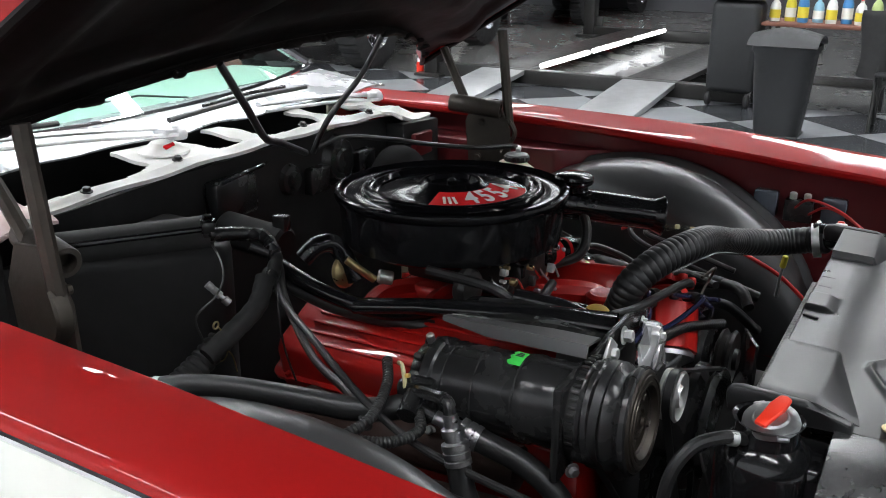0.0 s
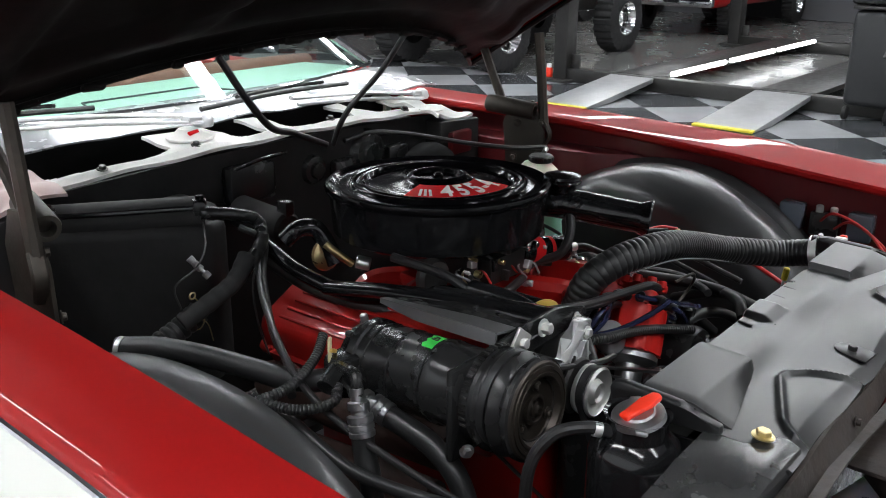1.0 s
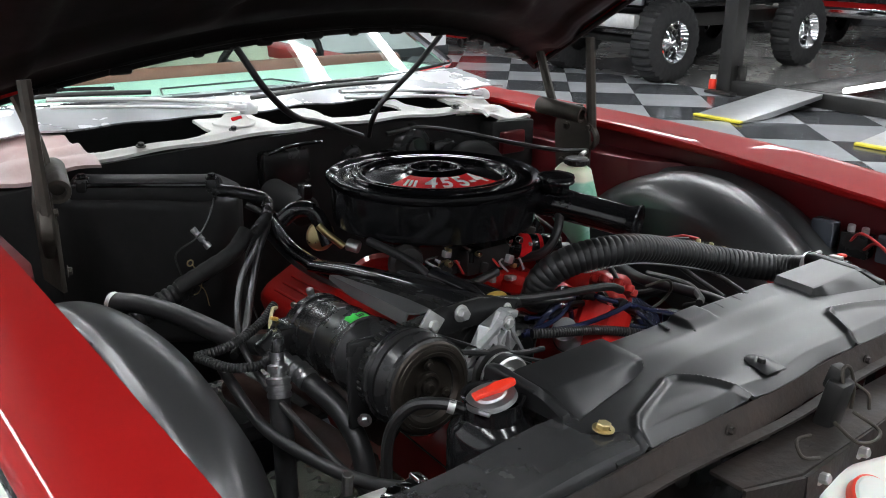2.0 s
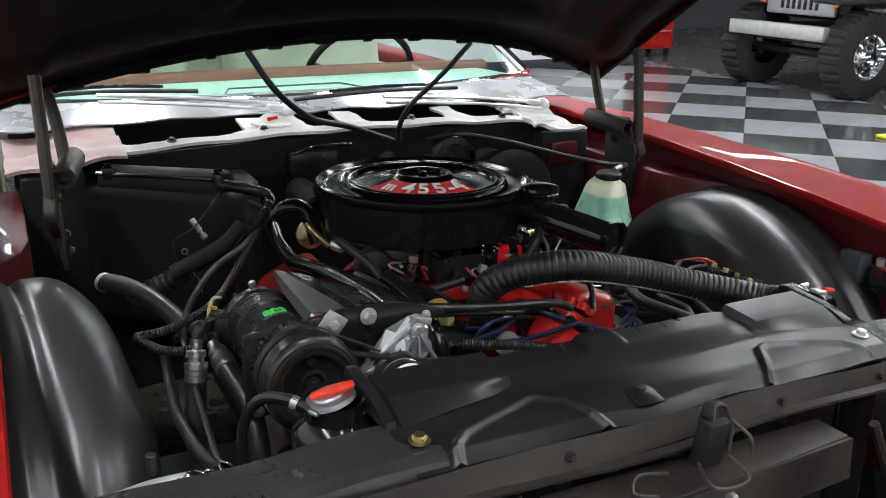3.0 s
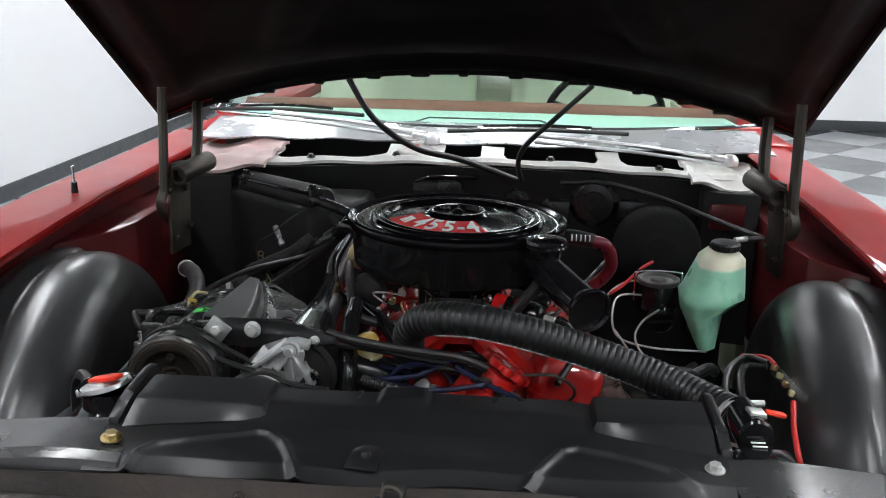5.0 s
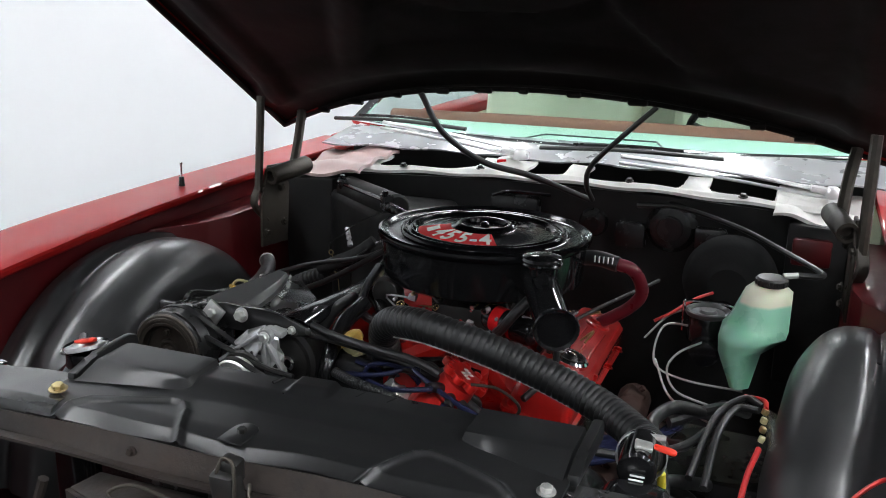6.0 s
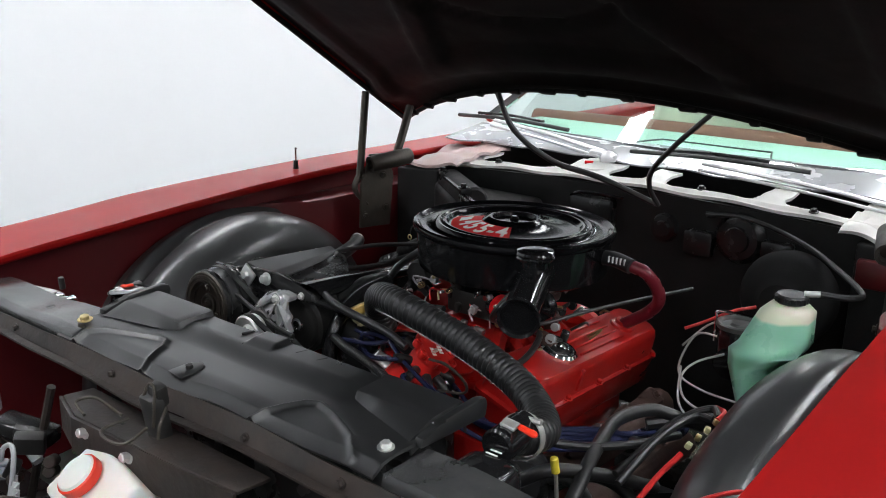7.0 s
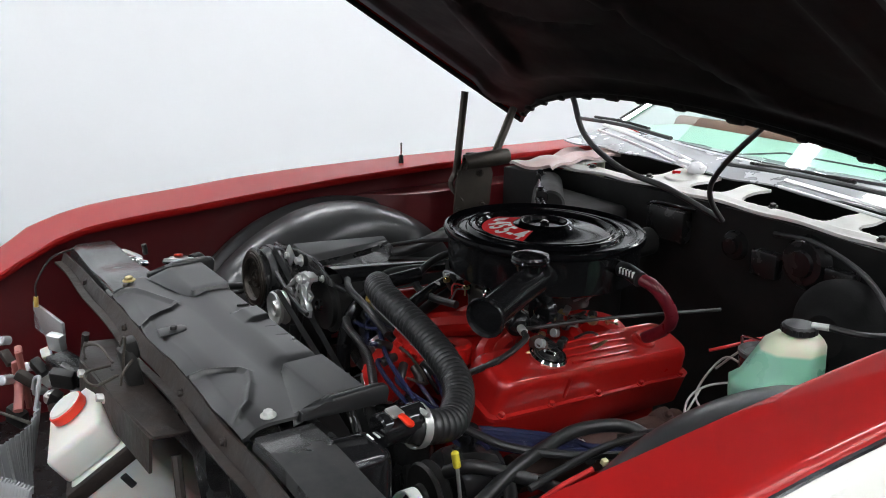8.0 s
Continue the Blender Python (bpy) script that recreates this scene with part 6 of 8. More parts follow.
def build_brake():
    ob = thing("brake_booster", (0.43, 1.12, 0.82), "black brake booster with a black master cylinder", "brake booster")
    bm = B()
    add_lathe(bm, [(0, 0), (0.05, 0.0), (0.07, 0.015), (0.105, 0.03), (0.118, 0.05), (0.122, 0.07), (0.118, 0.10), (0.08, 0.125), (0, 0.13)], frame_of((0.425, 1.10, 0.895), (0.425, 2, 0.90)) @ Matrix.Diagonal((0.84, 0.84, 0.84, 1)), 40)
    part("shell", bm, M_MATTE, ob)
    bm = B()
    add_cyl(bm, (0.403, 0.90, 0.815), (0.421, 1.10, 0.84), 0.030, seg=20, bev=0.004)
    add_lathe(bm, [(0, -0.06), (0.036, -0.06), (0.040, -0.055), (0.041, -0.006), (0.038, 0.0)], Matrix.Translation((0.402, 0.955, 0.884)), 36)
    mc = part("master_cylinder", bm, M_BLACKGLOSS, ob)
    bm = B()
    add_lathe(bm, [(0.043, -0.006), (0.0445, -0.003), (0.0445, 0.003), (0.041, 0.005), (0.036, 0.002), (0.033, -0.002), (0.018, -0.002), (0.014, 0.003), (0, 0.004)], Matrix.Translation((0.402, 0.955, 0.887)), 40)
    part("lid", bm, M_GUSSET, mc, "round pressed grey metal lid")
    bm = B()
    add_tube(bm, [(0.354, 0.955, 0.84), (0.354, 0.955, 0.888), (0.362, 0.955, 0.905), (0.442, 0.955, 0.905), (0.450, 0.955, 0.888), (0.450, 0.955, 0.84)], 0.0028, 8, 5)
    part("wire_bail", bm, M_CHROME, mc, "bright wire bail over the lid")
    return ob


build_brake()
for pts in ([(0.275, 0.985, 0.80), (0.318, 1.0, 0.850), (0.36, 0.985, 0.873), (0.39, 0.96, 0.86)], [(0.385, 0.93, 0.86), (0.318, 0.95, 0.845), (0.312, 0.89, 0.787), (0.375, 0.852, 0.775), (0.487, 0.828, 0.78)],
            [(0.40, 0.90, 0.84), (0.36, 0.86, 0.825), (0.345, 0.83, 0.80), (0.37, 0.80, 0.77), (0.44, 0.78, 0.76)], [(0.312, 0.90, 0.79), (0.36, 0.80, 0.755), (0.45, 0.74, 0.74)]):
    hose("brake_line", pts, 0.0023, M_ZINC, "thin bent steel brake line", 8, category="brake line", group="brake lines")
red_lead = hose("sensor_lead", [(0.30, 0.93, 0.86), (0.33, 0.95, 0.875), (0.37, 1.0, 0.895), (0.40, 1.04, 0.90)], 0.0035, M_WIRERED, "thin red lead beside the brake lines", 8, category="wire")


def build_evaporator():
    ob = thing("evaporator_case", (-0.46, 1.16, 0.70), "large black evaporator case on the firewall", "evaporator case")
    bm = B()
    add_prism(bm, [(-0.615, 1.235), (-0.575, 1.185), (-0.35, 0.995), (-0.30, 1.02), (-0.24, 1.12), (-0.24, 1.235)], 0.30, Matrix.Translation((0, 0, 0.70)), 0.02, 3)
    part("case", bm, M_FIREWALL, ob)
    a, b = Vector((-0.565, 1.200, 1.022)), Vector((-0.345, 1.022, 1.028))
    bm = B()
    add_cyl(bm, a + Vector((0.018, 0.02, -0.022)), b + Vector((0.018, 0.02, -0.022)), 0.036, seg=28, bev=0.006)
    part("receiver", bm, M_FIREWALL, ob, "rounded black top cylinder")
    bm = B()
    add_cyl(bm, a, b, 0.0055, seg=10)
    part("rod", bm, M_BLACKGLOSS, ob)
    for t in (0.1, 0.98):
        bm = B()
        p = a.lerp(b, t)
        add_box(bm, p + Vector((0.003, 0.004, 0.0)), (0.022, 0.03, 0.028), 0.006, (0, 0, -40))
        c = part("bracket", bm, M_BLACK, ob)
        hexbolt(c, p + Vector((0, 0, 0.014)), (0, 0, 1), 0.008, M_BLACKGLOSS, 0.008)
    bm = B()
    pa, pb = Vector((-0.400, 0.944, 0.934)), Vector((-0.420, 0.967, 0.968))
    ln = (pb - pa).length
    add_lathe(bm, [(0, 0), (0.0065, 0), (0.0065, 0.010), (0.0035, 0.011), (0.0035, 0.017), (0.0062, 0.018), (0.0062, 0.023), (0.0052, 0.024), (0.0052, 0.026), (0.0062, 0.027), (0.0062, 0.033), (0.0052, 0.034), (0.0052, 0.036), (0.0062, 0.037), (0.0062, ln), (0, ln)], frame_of(pa, pb), 16)
    part("service_port", bm, M_ALU, ob, "bright threaded service port")
    bm = B()
    ring = [Vector((-0.444 + 0.0055 * math.cos(0.6 * k), 0.932, 0.916 + 0.0055 * math.sin(0.6 * k))) for k in range(12)]
    add_tube(bm, ring, 0.0016, 6, 2, caps=False)
    add_tube(bm, [(-0.440, 0.930, 0.911), (-0.432, 0.926, 0.895), (-0.428, 0.926, 0.872), (-0.436, 0.930, 0.855), (-0.452, 0.934, 0.860), (-0.44, 0.930, 0.875), (-0.424, 0.924, 0.862), (-0.418, 0.92, 0.83)], 0.0011, 6)
    part("wire_loop", bm, M_BRASS, ob, "small brass wire loop")
    return ob


build_evaporator()
hose("wrapped_pipe", [(-0.350, 1.025, 1.018), (-0.30, 0.998, 1.010), (-0.259, 0.985, 0.992), (-0.285, 0.945, 0.965), (-0.345, 0.925, 0.93), (-0.40, 0.935, 0.895), (-0.44, 0.945, 0.87)], 0.0125, M_BLACK, "black tape-wrapped refrigerant pipe", 12, rib=0.0012, pitch=0.019, category="pipe")
hose("wrapped_pipe", [(-0.425, 0.945, 0.878), (-0.468, 0.950, 0.855), (-0.512, 0.953, 0.838), (-0.55, 0.95, 0.82)], 0.021, M_RUBBER, "black corrugated duct end below the evaporator case", 16, rib=0.003, pitch=0.013, category="pipe")
hose("wrapped_pipe", [(-0.33, 0.93, 0.955), (-0.37, 0.915, 0.925), (-0.42, 0.92, 0.90), (-0.47, 0.93, 0.875)], 0.016, M_FIREWALL, "black tape-wrapped pipe beside the evaporator case", 12, rib=0.001, pitch=0.022, category="pipe")
hose("thin_wire", [(-0.345, 1.03, 1.005), (-0.372, 0.985, 0.995), (-0.399, 0.952, 0.978), (-0.425, 0.945, 0.955), (-0.46, 0.955, 0.93), (-0.455, 0.95, 0.89)], 0.0016, M_RUBBER, "thin black wire hanging on the evaporator case", 6, category="wire")
hose("thin_wire", [(-0.335, 0.90, 0.945), (-0.36, 0.88, 0.92), (-0.362, 0.87, 0.86), (-0.35, 0.86, 0.80)], 0.0018, M_RUBBER, "thin black wire beside the heater hoses", 6, category="wire")
hose("wiring_loom", [(-0.30, 0.985, 0.99), (-0.275, 0.95, 0.965), (-0.325, 0.895, 0.925), (-0.405, 0.78, 0.885), (-0.47, 0.67, 0.885), (-0.525, 0.60, 0.880)], 0.0065, M_RUBBER, "black wrapped wiring loom", 10, category="wiring loom")
hose("wiring_loom", [(-0.275, 0.96, 0.97), (-0.33, 0.90, 0.93), (-0.43, 0.76, 0.93), (-0.505, 0.62, 0.905), (-0.52, 0.52, 0.87), (-0.53, 0.36, 0.85), (-0.54, 0.18, 0.84)], 0.0055, M_RUBBER, "black wrapped wiring loom", 10, category="wiring loom")
suction = hose("refrigerant_hose", [(-0.601, 0.908, 0.886), (-0.570, 0.865, 0.889), (-0.544, 0.81, 0.888), (-0.525, 0.75, 0.886), (-0.512, 0.69, 0.885), (-0.503, 0.64, 0.885), (-0.488, 0.595, 0.890), (-0.468, 0.565, 0.898)], 0.0165, M_RUBBER, "thick dark refrigerant hose with a pale end", 14)
clamp_on(suction, (-0.598, 0.902, 0.886), (0.5, -1, -0.1), 0.0165, 0.008, M_ZINC, False)


def build_ac_lines():
    for k, (pts, r) in enumerate((([(-0.518, 0.475, 0.885), (-0.524, 0.462, 0.84), (-0.530, 0.445, 0.80), (-0.535, 0.43, 0.70)], 0.0155), ([(-0.476, 0.486, 0.882), (-0.472, 0.455, 0.872), (-0.460, 0.402, 0.848), (-0.460, 0.353, 0.808), (-0.465, 0.32, 0.72)], 0.0155))):
        ob = hose("refrigerant_hose", pts, r, M_RUBBER, "dark refrigerant hose with a crimped silver fitting", 14)
        p, q = Vector(pts[0]), Vector(pts[1])
        d = (p - q).normalized()
        bm = B()
        add_lathe(bm, [(r, -0.022), (r + 0.002, -0.021), (r + 0.002, -0.015), (r + 0.0005, -0.014), (r + 0.0005, -0.012), (r + 0.002, -0.011), (r + 0.002, -0.005), (r + 0.0005, -0.004), (r + 0.0005, -0.002), (r + 0.002, -0.001), (r + 0.002, 0.006), (r * 0.75, 0.008), (r * 0.75, 0.014), (r * 0.95, 0.015), (r * 0.95, 0.024), (r * 0.6, 0.026), (r * 0.6, 0.042), (0, 0.042)], frame_of(p, p + d), 16)
        part("fitting", bm, M_ALU, ob, "crimped silver fitting")
        bm = B()
        add_tube(bm, [p + d * 0.035, p + d * 0.055 + Vector((0.008, 0.01, 0.0)), Vector((-0.46, 0.585, 0.91))], r * 0.55, 10)
        part("pipe", bm, M_BLACK, ob)


build_ac_lines()
vent = hose("vent_hose", [(-0.545, 0.60, 0.865), (-0.553, 0.50, 0.842), (-0.558, 0.42, 0.838), (-0.556, 0.29, 0.855), (-0.549, 0.20, 0.874), (-0.552, 0.13, 0.905)], 0.0085, M_RUBBER, "black vent hose beside the wheel liner", 12)
for k in range(7):
    bm = B()
    add_box(bm, (-0.560 - 0.010 * k, 0.094 - 0.003 * k, 0.940 + 0.003 * math.sin(5 * k)), (0.014, 0.018, 0.007), 0.002, (14 * math.sin(3 * k), 18 * math.cos(4 * k), 9 * k))
    part("foil_wrap", bm, M_CHROME, vent, "crumpled bright foil wrap")
bm = B()
add_tube(bm, [(-0.60, 0.095, 0.938), (-0.64, 0.10, 0.935), (-0.70, 0.085, 0.935)], 0.008, 10, flat=0.5)
part("strap", bm, M_ZINC, vent, "dull metal strap")
bm = B()
add_cyl(bm, (-0.634, 0.118, 0.938), (-0.634, 0.116, 0.962), 0.006, seg=10, bev=0.001)
part("stud", bm, M_DARKSTEEL, vent)
hose("plug_lead", [(-0.585, 0.60, 0.895), (-0.54, 0.585, 0.905), (-0.48, 0.60, 0.92), (-0.44, 0.625, 0.935)], 0.0075, M_RUBBER, "black corrugated wire sleeve", 10, rib=0.0015, pitch=0.005, category="wire sleeve")
hose("plug_lead", [(-0.585, 0.60, 0.895), (-0.555, 0.55, 0.888), (-0.515, 0.53, 0.89), (-0.49, 0.545, 0.90)], 0.0075, M_RUBBER, "black corrugated wire sleeve", 10, rib=0.0015, pitch=0.005, category="wire sleeve")
conn = hose("connector_lead", [(-0.45, 0.60, 0.94), (-0.465, 0.585, 0.945), (-0.475, 0.575, 0.925), (-0.47, 0.58, 0.90)], 0.003, M_CREAM, "small pale connector wires at the compressor", 8, category="wire")
for p in ((-0.468, 0.575, 0.935), (-0.46, 0.565, 0.918)):
    bm = B()
    add_box(bm, p, (0.016, 0.006, 0.006), 0.002, (0, 25, 20))
    part("connector", bm, M_YELLOW if p[2] > 0.93 else M_JUG, conn)
hose("heater_hose", [(-0.262, 0.97, 0.955), (-0.272, 0.85, 0.925), (-0.245, 0.74, 0.905), (-0.18, 0.64, 0.917), (-0.12, 0.54, 0.918), (-0.085, 0.47, 0.905)], 0.0135, M_BLACKGLOSS, "glossy black heater hose along the engine", 12)
hose("heater_hose", [(-0.258, 0.99, 0.93), (-0.262, 0.84, 0.90), (-0.225, 0.70, 0.885), (-0.16, 0.58, 0.875), (-0.12, 0.46, 0.86)], 0.012, M_RUBBER, "black heater hose along the engine", 12)
hose("vacuum_hose", [(-0.19, 0.40, 0.955), (-0.14, 0.38, 0.952), (-0.06, 0.37, 0.945), (0.02, 0.35, 0.945), (0.06, 0.35, 0.93)], 0.007, M_RUBBER, "thin black hose from the alternator bracket", 10)
hose("vacuum_hose", [(-0.21, 0.70, 0.975), (-0.19, 0.60, 0.96), (-0.17, 0.55, 0.93), (-0.11, 0.55, 0.915), (-0.03, 0.56, 0.92)], 0.008, M_RUBBER, "black vacuum hose below the air cleaner", 10)
hose("vacuum_hose", [(0.16, 0.60, 1.02), (0.12, 0.56, 0.975), (0.09, 0.56, 0.935), (0.07, 0.60, 0.915)], 0.009, M_RUBBER, "black vacuum hose below the air cleaner", 10)
hose("vacuum_hose", [(0.02, 0.66, 0.90), (0.10, 0.60, 0.905), (0.17, 0.60, 0.93), (0.22, 0.72, 0.94), (0.30, 0.95, 0.94)], 0.0035, M_RUBBER, "thin black vacuum pipe to the firewall", 10)
hose("washer_hose", [(-0.271, 1.049, 1.279), (-0.215, 1.045, 1.195), (-0.13, 1.085, 1.128), (-0.03, 1.135, 1.095), (0.096, 1.175, 1.045)], 0.007, M_RUBBER, "black hose hanging from the hood edge", 10)
hose("washer_hose", [(0.250, 1.082, 1.275), (0.176, 1.086, 1.203), (0.113, 1.112, 1.136), (0.098, 1.135, 1.09), (0.108, 1.165, 1.045)], 0.006, M_RUBBER, "black hose hanging from the hood edge", 10)


post = thing("wiper_motor", (-0.13, 1.10, 0.90), "black wiper motor on the firewall", "motor")
bm = B()
add_cyl(bm, (-0.13, 1.05, 0.93), (-0.13, 1.20, 0.94), 0.034, seg=26, bev=0.006)
part("housing", bm, M_FIREWALL, post)
bm = B()
add_box(bm, (-0.126, 1.062, 0.972), (0.022, 0.03, 0.03), 0.004)
part("terminal_block", bm, M_BLACK, post)


def build_heater_valve():
    ob = thing("heater_valve", (-0.225, 0.87, 0.93), "heater valve with brass disc and black elbow", "valve")
    bm = B()
    add_tube(bm, [(-0.27, 0.90, 0.975), (-0.25, 0.885, 0.995), (-0.225, 0.872, 0.993), (-0.212, 0.86, 0.97), (-0.205, 0.84, 0.93)], 0.016, 14)
    part("elbow", bm, M_BLACKGLOSS, ob)
    bm = B()
    add_lathe(bm, [(0, 0), (0.026, 0), (0.029, 0.004), (0.027, 0.009), (0.015, 0.013), (0, 0.014)], frame_of((-0.213, 0.862, 0.943), (-0.25, 0.6, 0.99)), 26)
    part("disc", bm, M_BRASS, ob, "yellow passivated disc")
    bm = B()
    add_tube(bm, [(-0.225, 0.845, 0.97), (-0.215, 0.83, 0.955), (-0.19, 0.815, 0.93)], 0.007, 10)
    part("lever", bm, M_BRASS, ob)
    bm = B()
    add_cyl(bm, (-0.185, 0.81, 0.935), (-0.17, 0.79, 0.93), 0.012, seg=12, bev=0.002)
    part("fitting", bm, M_ZINC, ob)
    return ob


build_heater_valve()


def build_fuse_block():
    ob = thing("fuse_block", (0.535, 0.49, 0.845), "clear fuse block with brass studs and a red cable", "fuse block")
    bm = B()
    add_box(bm, (0.548, 0.49, 0.866), (0.018, 0.14, 0.016), 0.004, (-4, 28, 4))
    part("cover", bm, M_CLEAR, ob, "clear plastic cover")
    for k in range(4):
        bm = B()
        add_box(bm, (0.534, 0.44 + 0.033 * k, 0.874), (0.009, 0.010, 0.010), 0.002, (0, 20, 12 * k))
        part("stud", bm, M_BRASS if k % 2 else M_CREAM, ob)
    for pts, r, mat in (([(0.532, 0.42, 0.868), (0.520, 0.36, 0.845), (0.515, 0.28, 0.81), (0.52, 0.22, 0.76)], 0.0045, M_WIRERED), ([(0.535, 0.54, 0.878), (0.53, 0.58, 0.875), (0.50, 0.62, 0.86)], 0.004, M_WIRERED),
                        ([(0.525, 0.55, 0.87), (0.49, 0.56, 0.862), (0.47, 0.48, 0.85), (0.465, 0.36, 0.82)], 0.006, M_RUBBER), ([(0.53, 0.56, 0.872), (0.50, 0.60, 0.865), (0.46, 0.55, 0.845), (0.44, 0.40, 0.81)], 0.006, M_RUBBER)):
        bm = B()
        add_tube(bm, pts, r, 10)
        part("cable", bm, mat, ob, "red power cable" if mat == M_WIRERED else "black cable")
    return ob


build_fuse_block()
hose("power_cable", [(0.42, 0.30, 0.79), (0.402, 0.378, 0.815), (0.383, 0.45, 0.822), (0.363, 0.542, 0.822), (0.388, 0.62, 0.82), (0.43, 0.66, 0.80), (0.45, 0.74, 0.76)], 0.0115, M_RUBBER, "thick black cable beside the ignition leads", 12)
for k in range(6):
    q = 0.011 * k
    hose("ignition_lead", [(0.235 + 0.3 * q, 0.43 - 0.4 * q, 0.80 - 0.3 * q), (0.262 + q, 0.485 - 0.3 * q, 0.792 - 0.2 * q), (0.327 + 0.6 * q, 0.548 - 0.2 * q, 0.79 - 0.3 * q), (0.375, 0.575 + q, 0.785 - 0.2 * q), (0.40 - 0.3 * q, 0.65 + 2 * q, 0.77 - q), (0.37, 0.72 + 2 * q, 0.71)], 0.0047, M_WIREBLUE, "dark blue ignition lead along the valve cover", 8, category="ignition lead", group="ignition leads")


def build_steering_pump():
    ob = thing("steering_pump", (0.255, 0.40, 0.66), "black power steering pump with a round reservoir", "pump")
    bm = B()
    add_lathe(bm, [(0, 0), (0.050, 0), (0.062, 0.006), (0.066, 0.018), (0.066, 0.08), (0.060, 0.095), (0.03, 0.10), (0, 0.10)], frame_of((0.258, 0.345, 0.72), (0.258, 1.0, 0.72)), 32)
    part("reservoir", bm, M_BLACK, ob)
    bm = B()
    add_lathe(bm, [(0.012, 0), (0.014, 0.03), (0.020, 0.032), (0.022, 0.046), (0.016, 0.052), (0, 0.052)], frame_of((0.262, 0.39, 0.775), (0.270, 0.385, 0.90)), 20)
    part("filler_cap", bm, M_BLACKGLOSS, ob)
    bm = B()
    add_lathe(bm, [(0, 0.0), (0.02, 0.0), (0.022, 0.008), (0.052, 0.008), (0.056, 0.014), (0.046, 0.022), (0.056, 0.030), (0.052, 0.036), (0, 0.036)], frame_of((0.258, 0.295, 0.72), (0.258, 1.0, 0.72)), 32)
    part("pulley", bm, M_DARKSTEEL, ob, "dark steel pulley")
    for pts in ([(0.30, 0.42, 0.74), (0.36, 0.40, 0.77), (0.42, 0.36, 0.76), (0.46, 0.30, 0.70)], [(0.30, 0.44, 0.72), (0.37, 0.46, 0.755), (0.44, 0.46, 0.74), (0.50, 0.42, 0.68)], [(0.33, 0.30, 0.80), (0.37, 0.33, 0.82), (0.42, 0.40, 0.80), (0.46, 0.50, 0.75)]):
        bm = B()
        add_tube(bm, pts, 0.011, 12)
        part("hose", bm, M_RUBBER, ob, "black hose")
    return ob


build_steering_pump()
stick = thing("dipstick", (0.40, 0.30, 0.84), "yellow plastic dipstick handle beside the radiator tank", "dipstick")
bm = B()
add_cyl(bm, (0.418, 0.262, 0.862), (0.416, 0.258, 0.888), 0.006, seg=12, bev=0.002)
part("handle", bm, M_SAFETY, stick)
bm = B()
add_cyl(bm, (0.420, 0.268, 0.80), (0.418, 0.262, 0.862), 0.003, seg=8)
part("rod", bm, M_ZINC, stick)
for k, pts in enumerate(([(0.30, 0.36, 0.845), (0.36, 0.40, 0.83), (0.42, 0.48, 0.82), (0.45, 0.60, 0.80)], [(0.42, 0.52, 0.80), (0.38, 0.58, 0.775), (0.40, 0.70, 0.765), (0.46, 0.80, 0.76)], [(0.38, 0.62, 0.79), (0.43, 0.66, 0.80), (0.47, 0.72, 0.79), (0.50, 0.80, 0.75)])):
    hose("loom_branch", pts, 0.007 + 0.002 * k, M_RUBBER, "black wiring branch beside the exhaust manifold", 10, category="wiring loom", group="loom branches")


def build_relays():
    ob = thing("relay_box", (0.74, 0.28, 0.86), "grey translucent relay covers with red wires", "relay")
    for y, mat in ((0.36, M_CLEARGREY), (0.215, M_CLEARGREY)):
        bm = B()
        add_box(bm, (0.722, y, 0.905), (0.035, 0.052, 0.06), 0.006)
        part("cover", bm, mat, ob)
    bm = B()
    add_box(bm, (0.722, 0.288, 0.898), (0.035, 0.06, 0.05), 0.004)
    part("base", bm, M_BLACK, ob)
    for y in (0.272, 0.302):
        bm = B()
        add_cyl(bm, (0.718, y, 0.92), (0.718, y, 0.938), 0.008, seg=14, bev=0.002)
        part("stud", bm, M_ZINC, ob)
    for k, pts in enumerate(([(0.712, 0.30, 0.90), (0.68, 0.26, 0.935), (0.63, 0.18, 0.925), (0.60, 0.12, 0.88)], [(0.712, 0.27, 0.89), (0.67, 0.22, 0.925), (0.62, 0.14, 0.90), (0.60, 0.10, 0.85)])):
        bm = B()
        add_tube(bm, pts, 0.003, 8)
        part("wire", bm, M_WIRERED, ob, "red wire")
    return ob


build_relays()


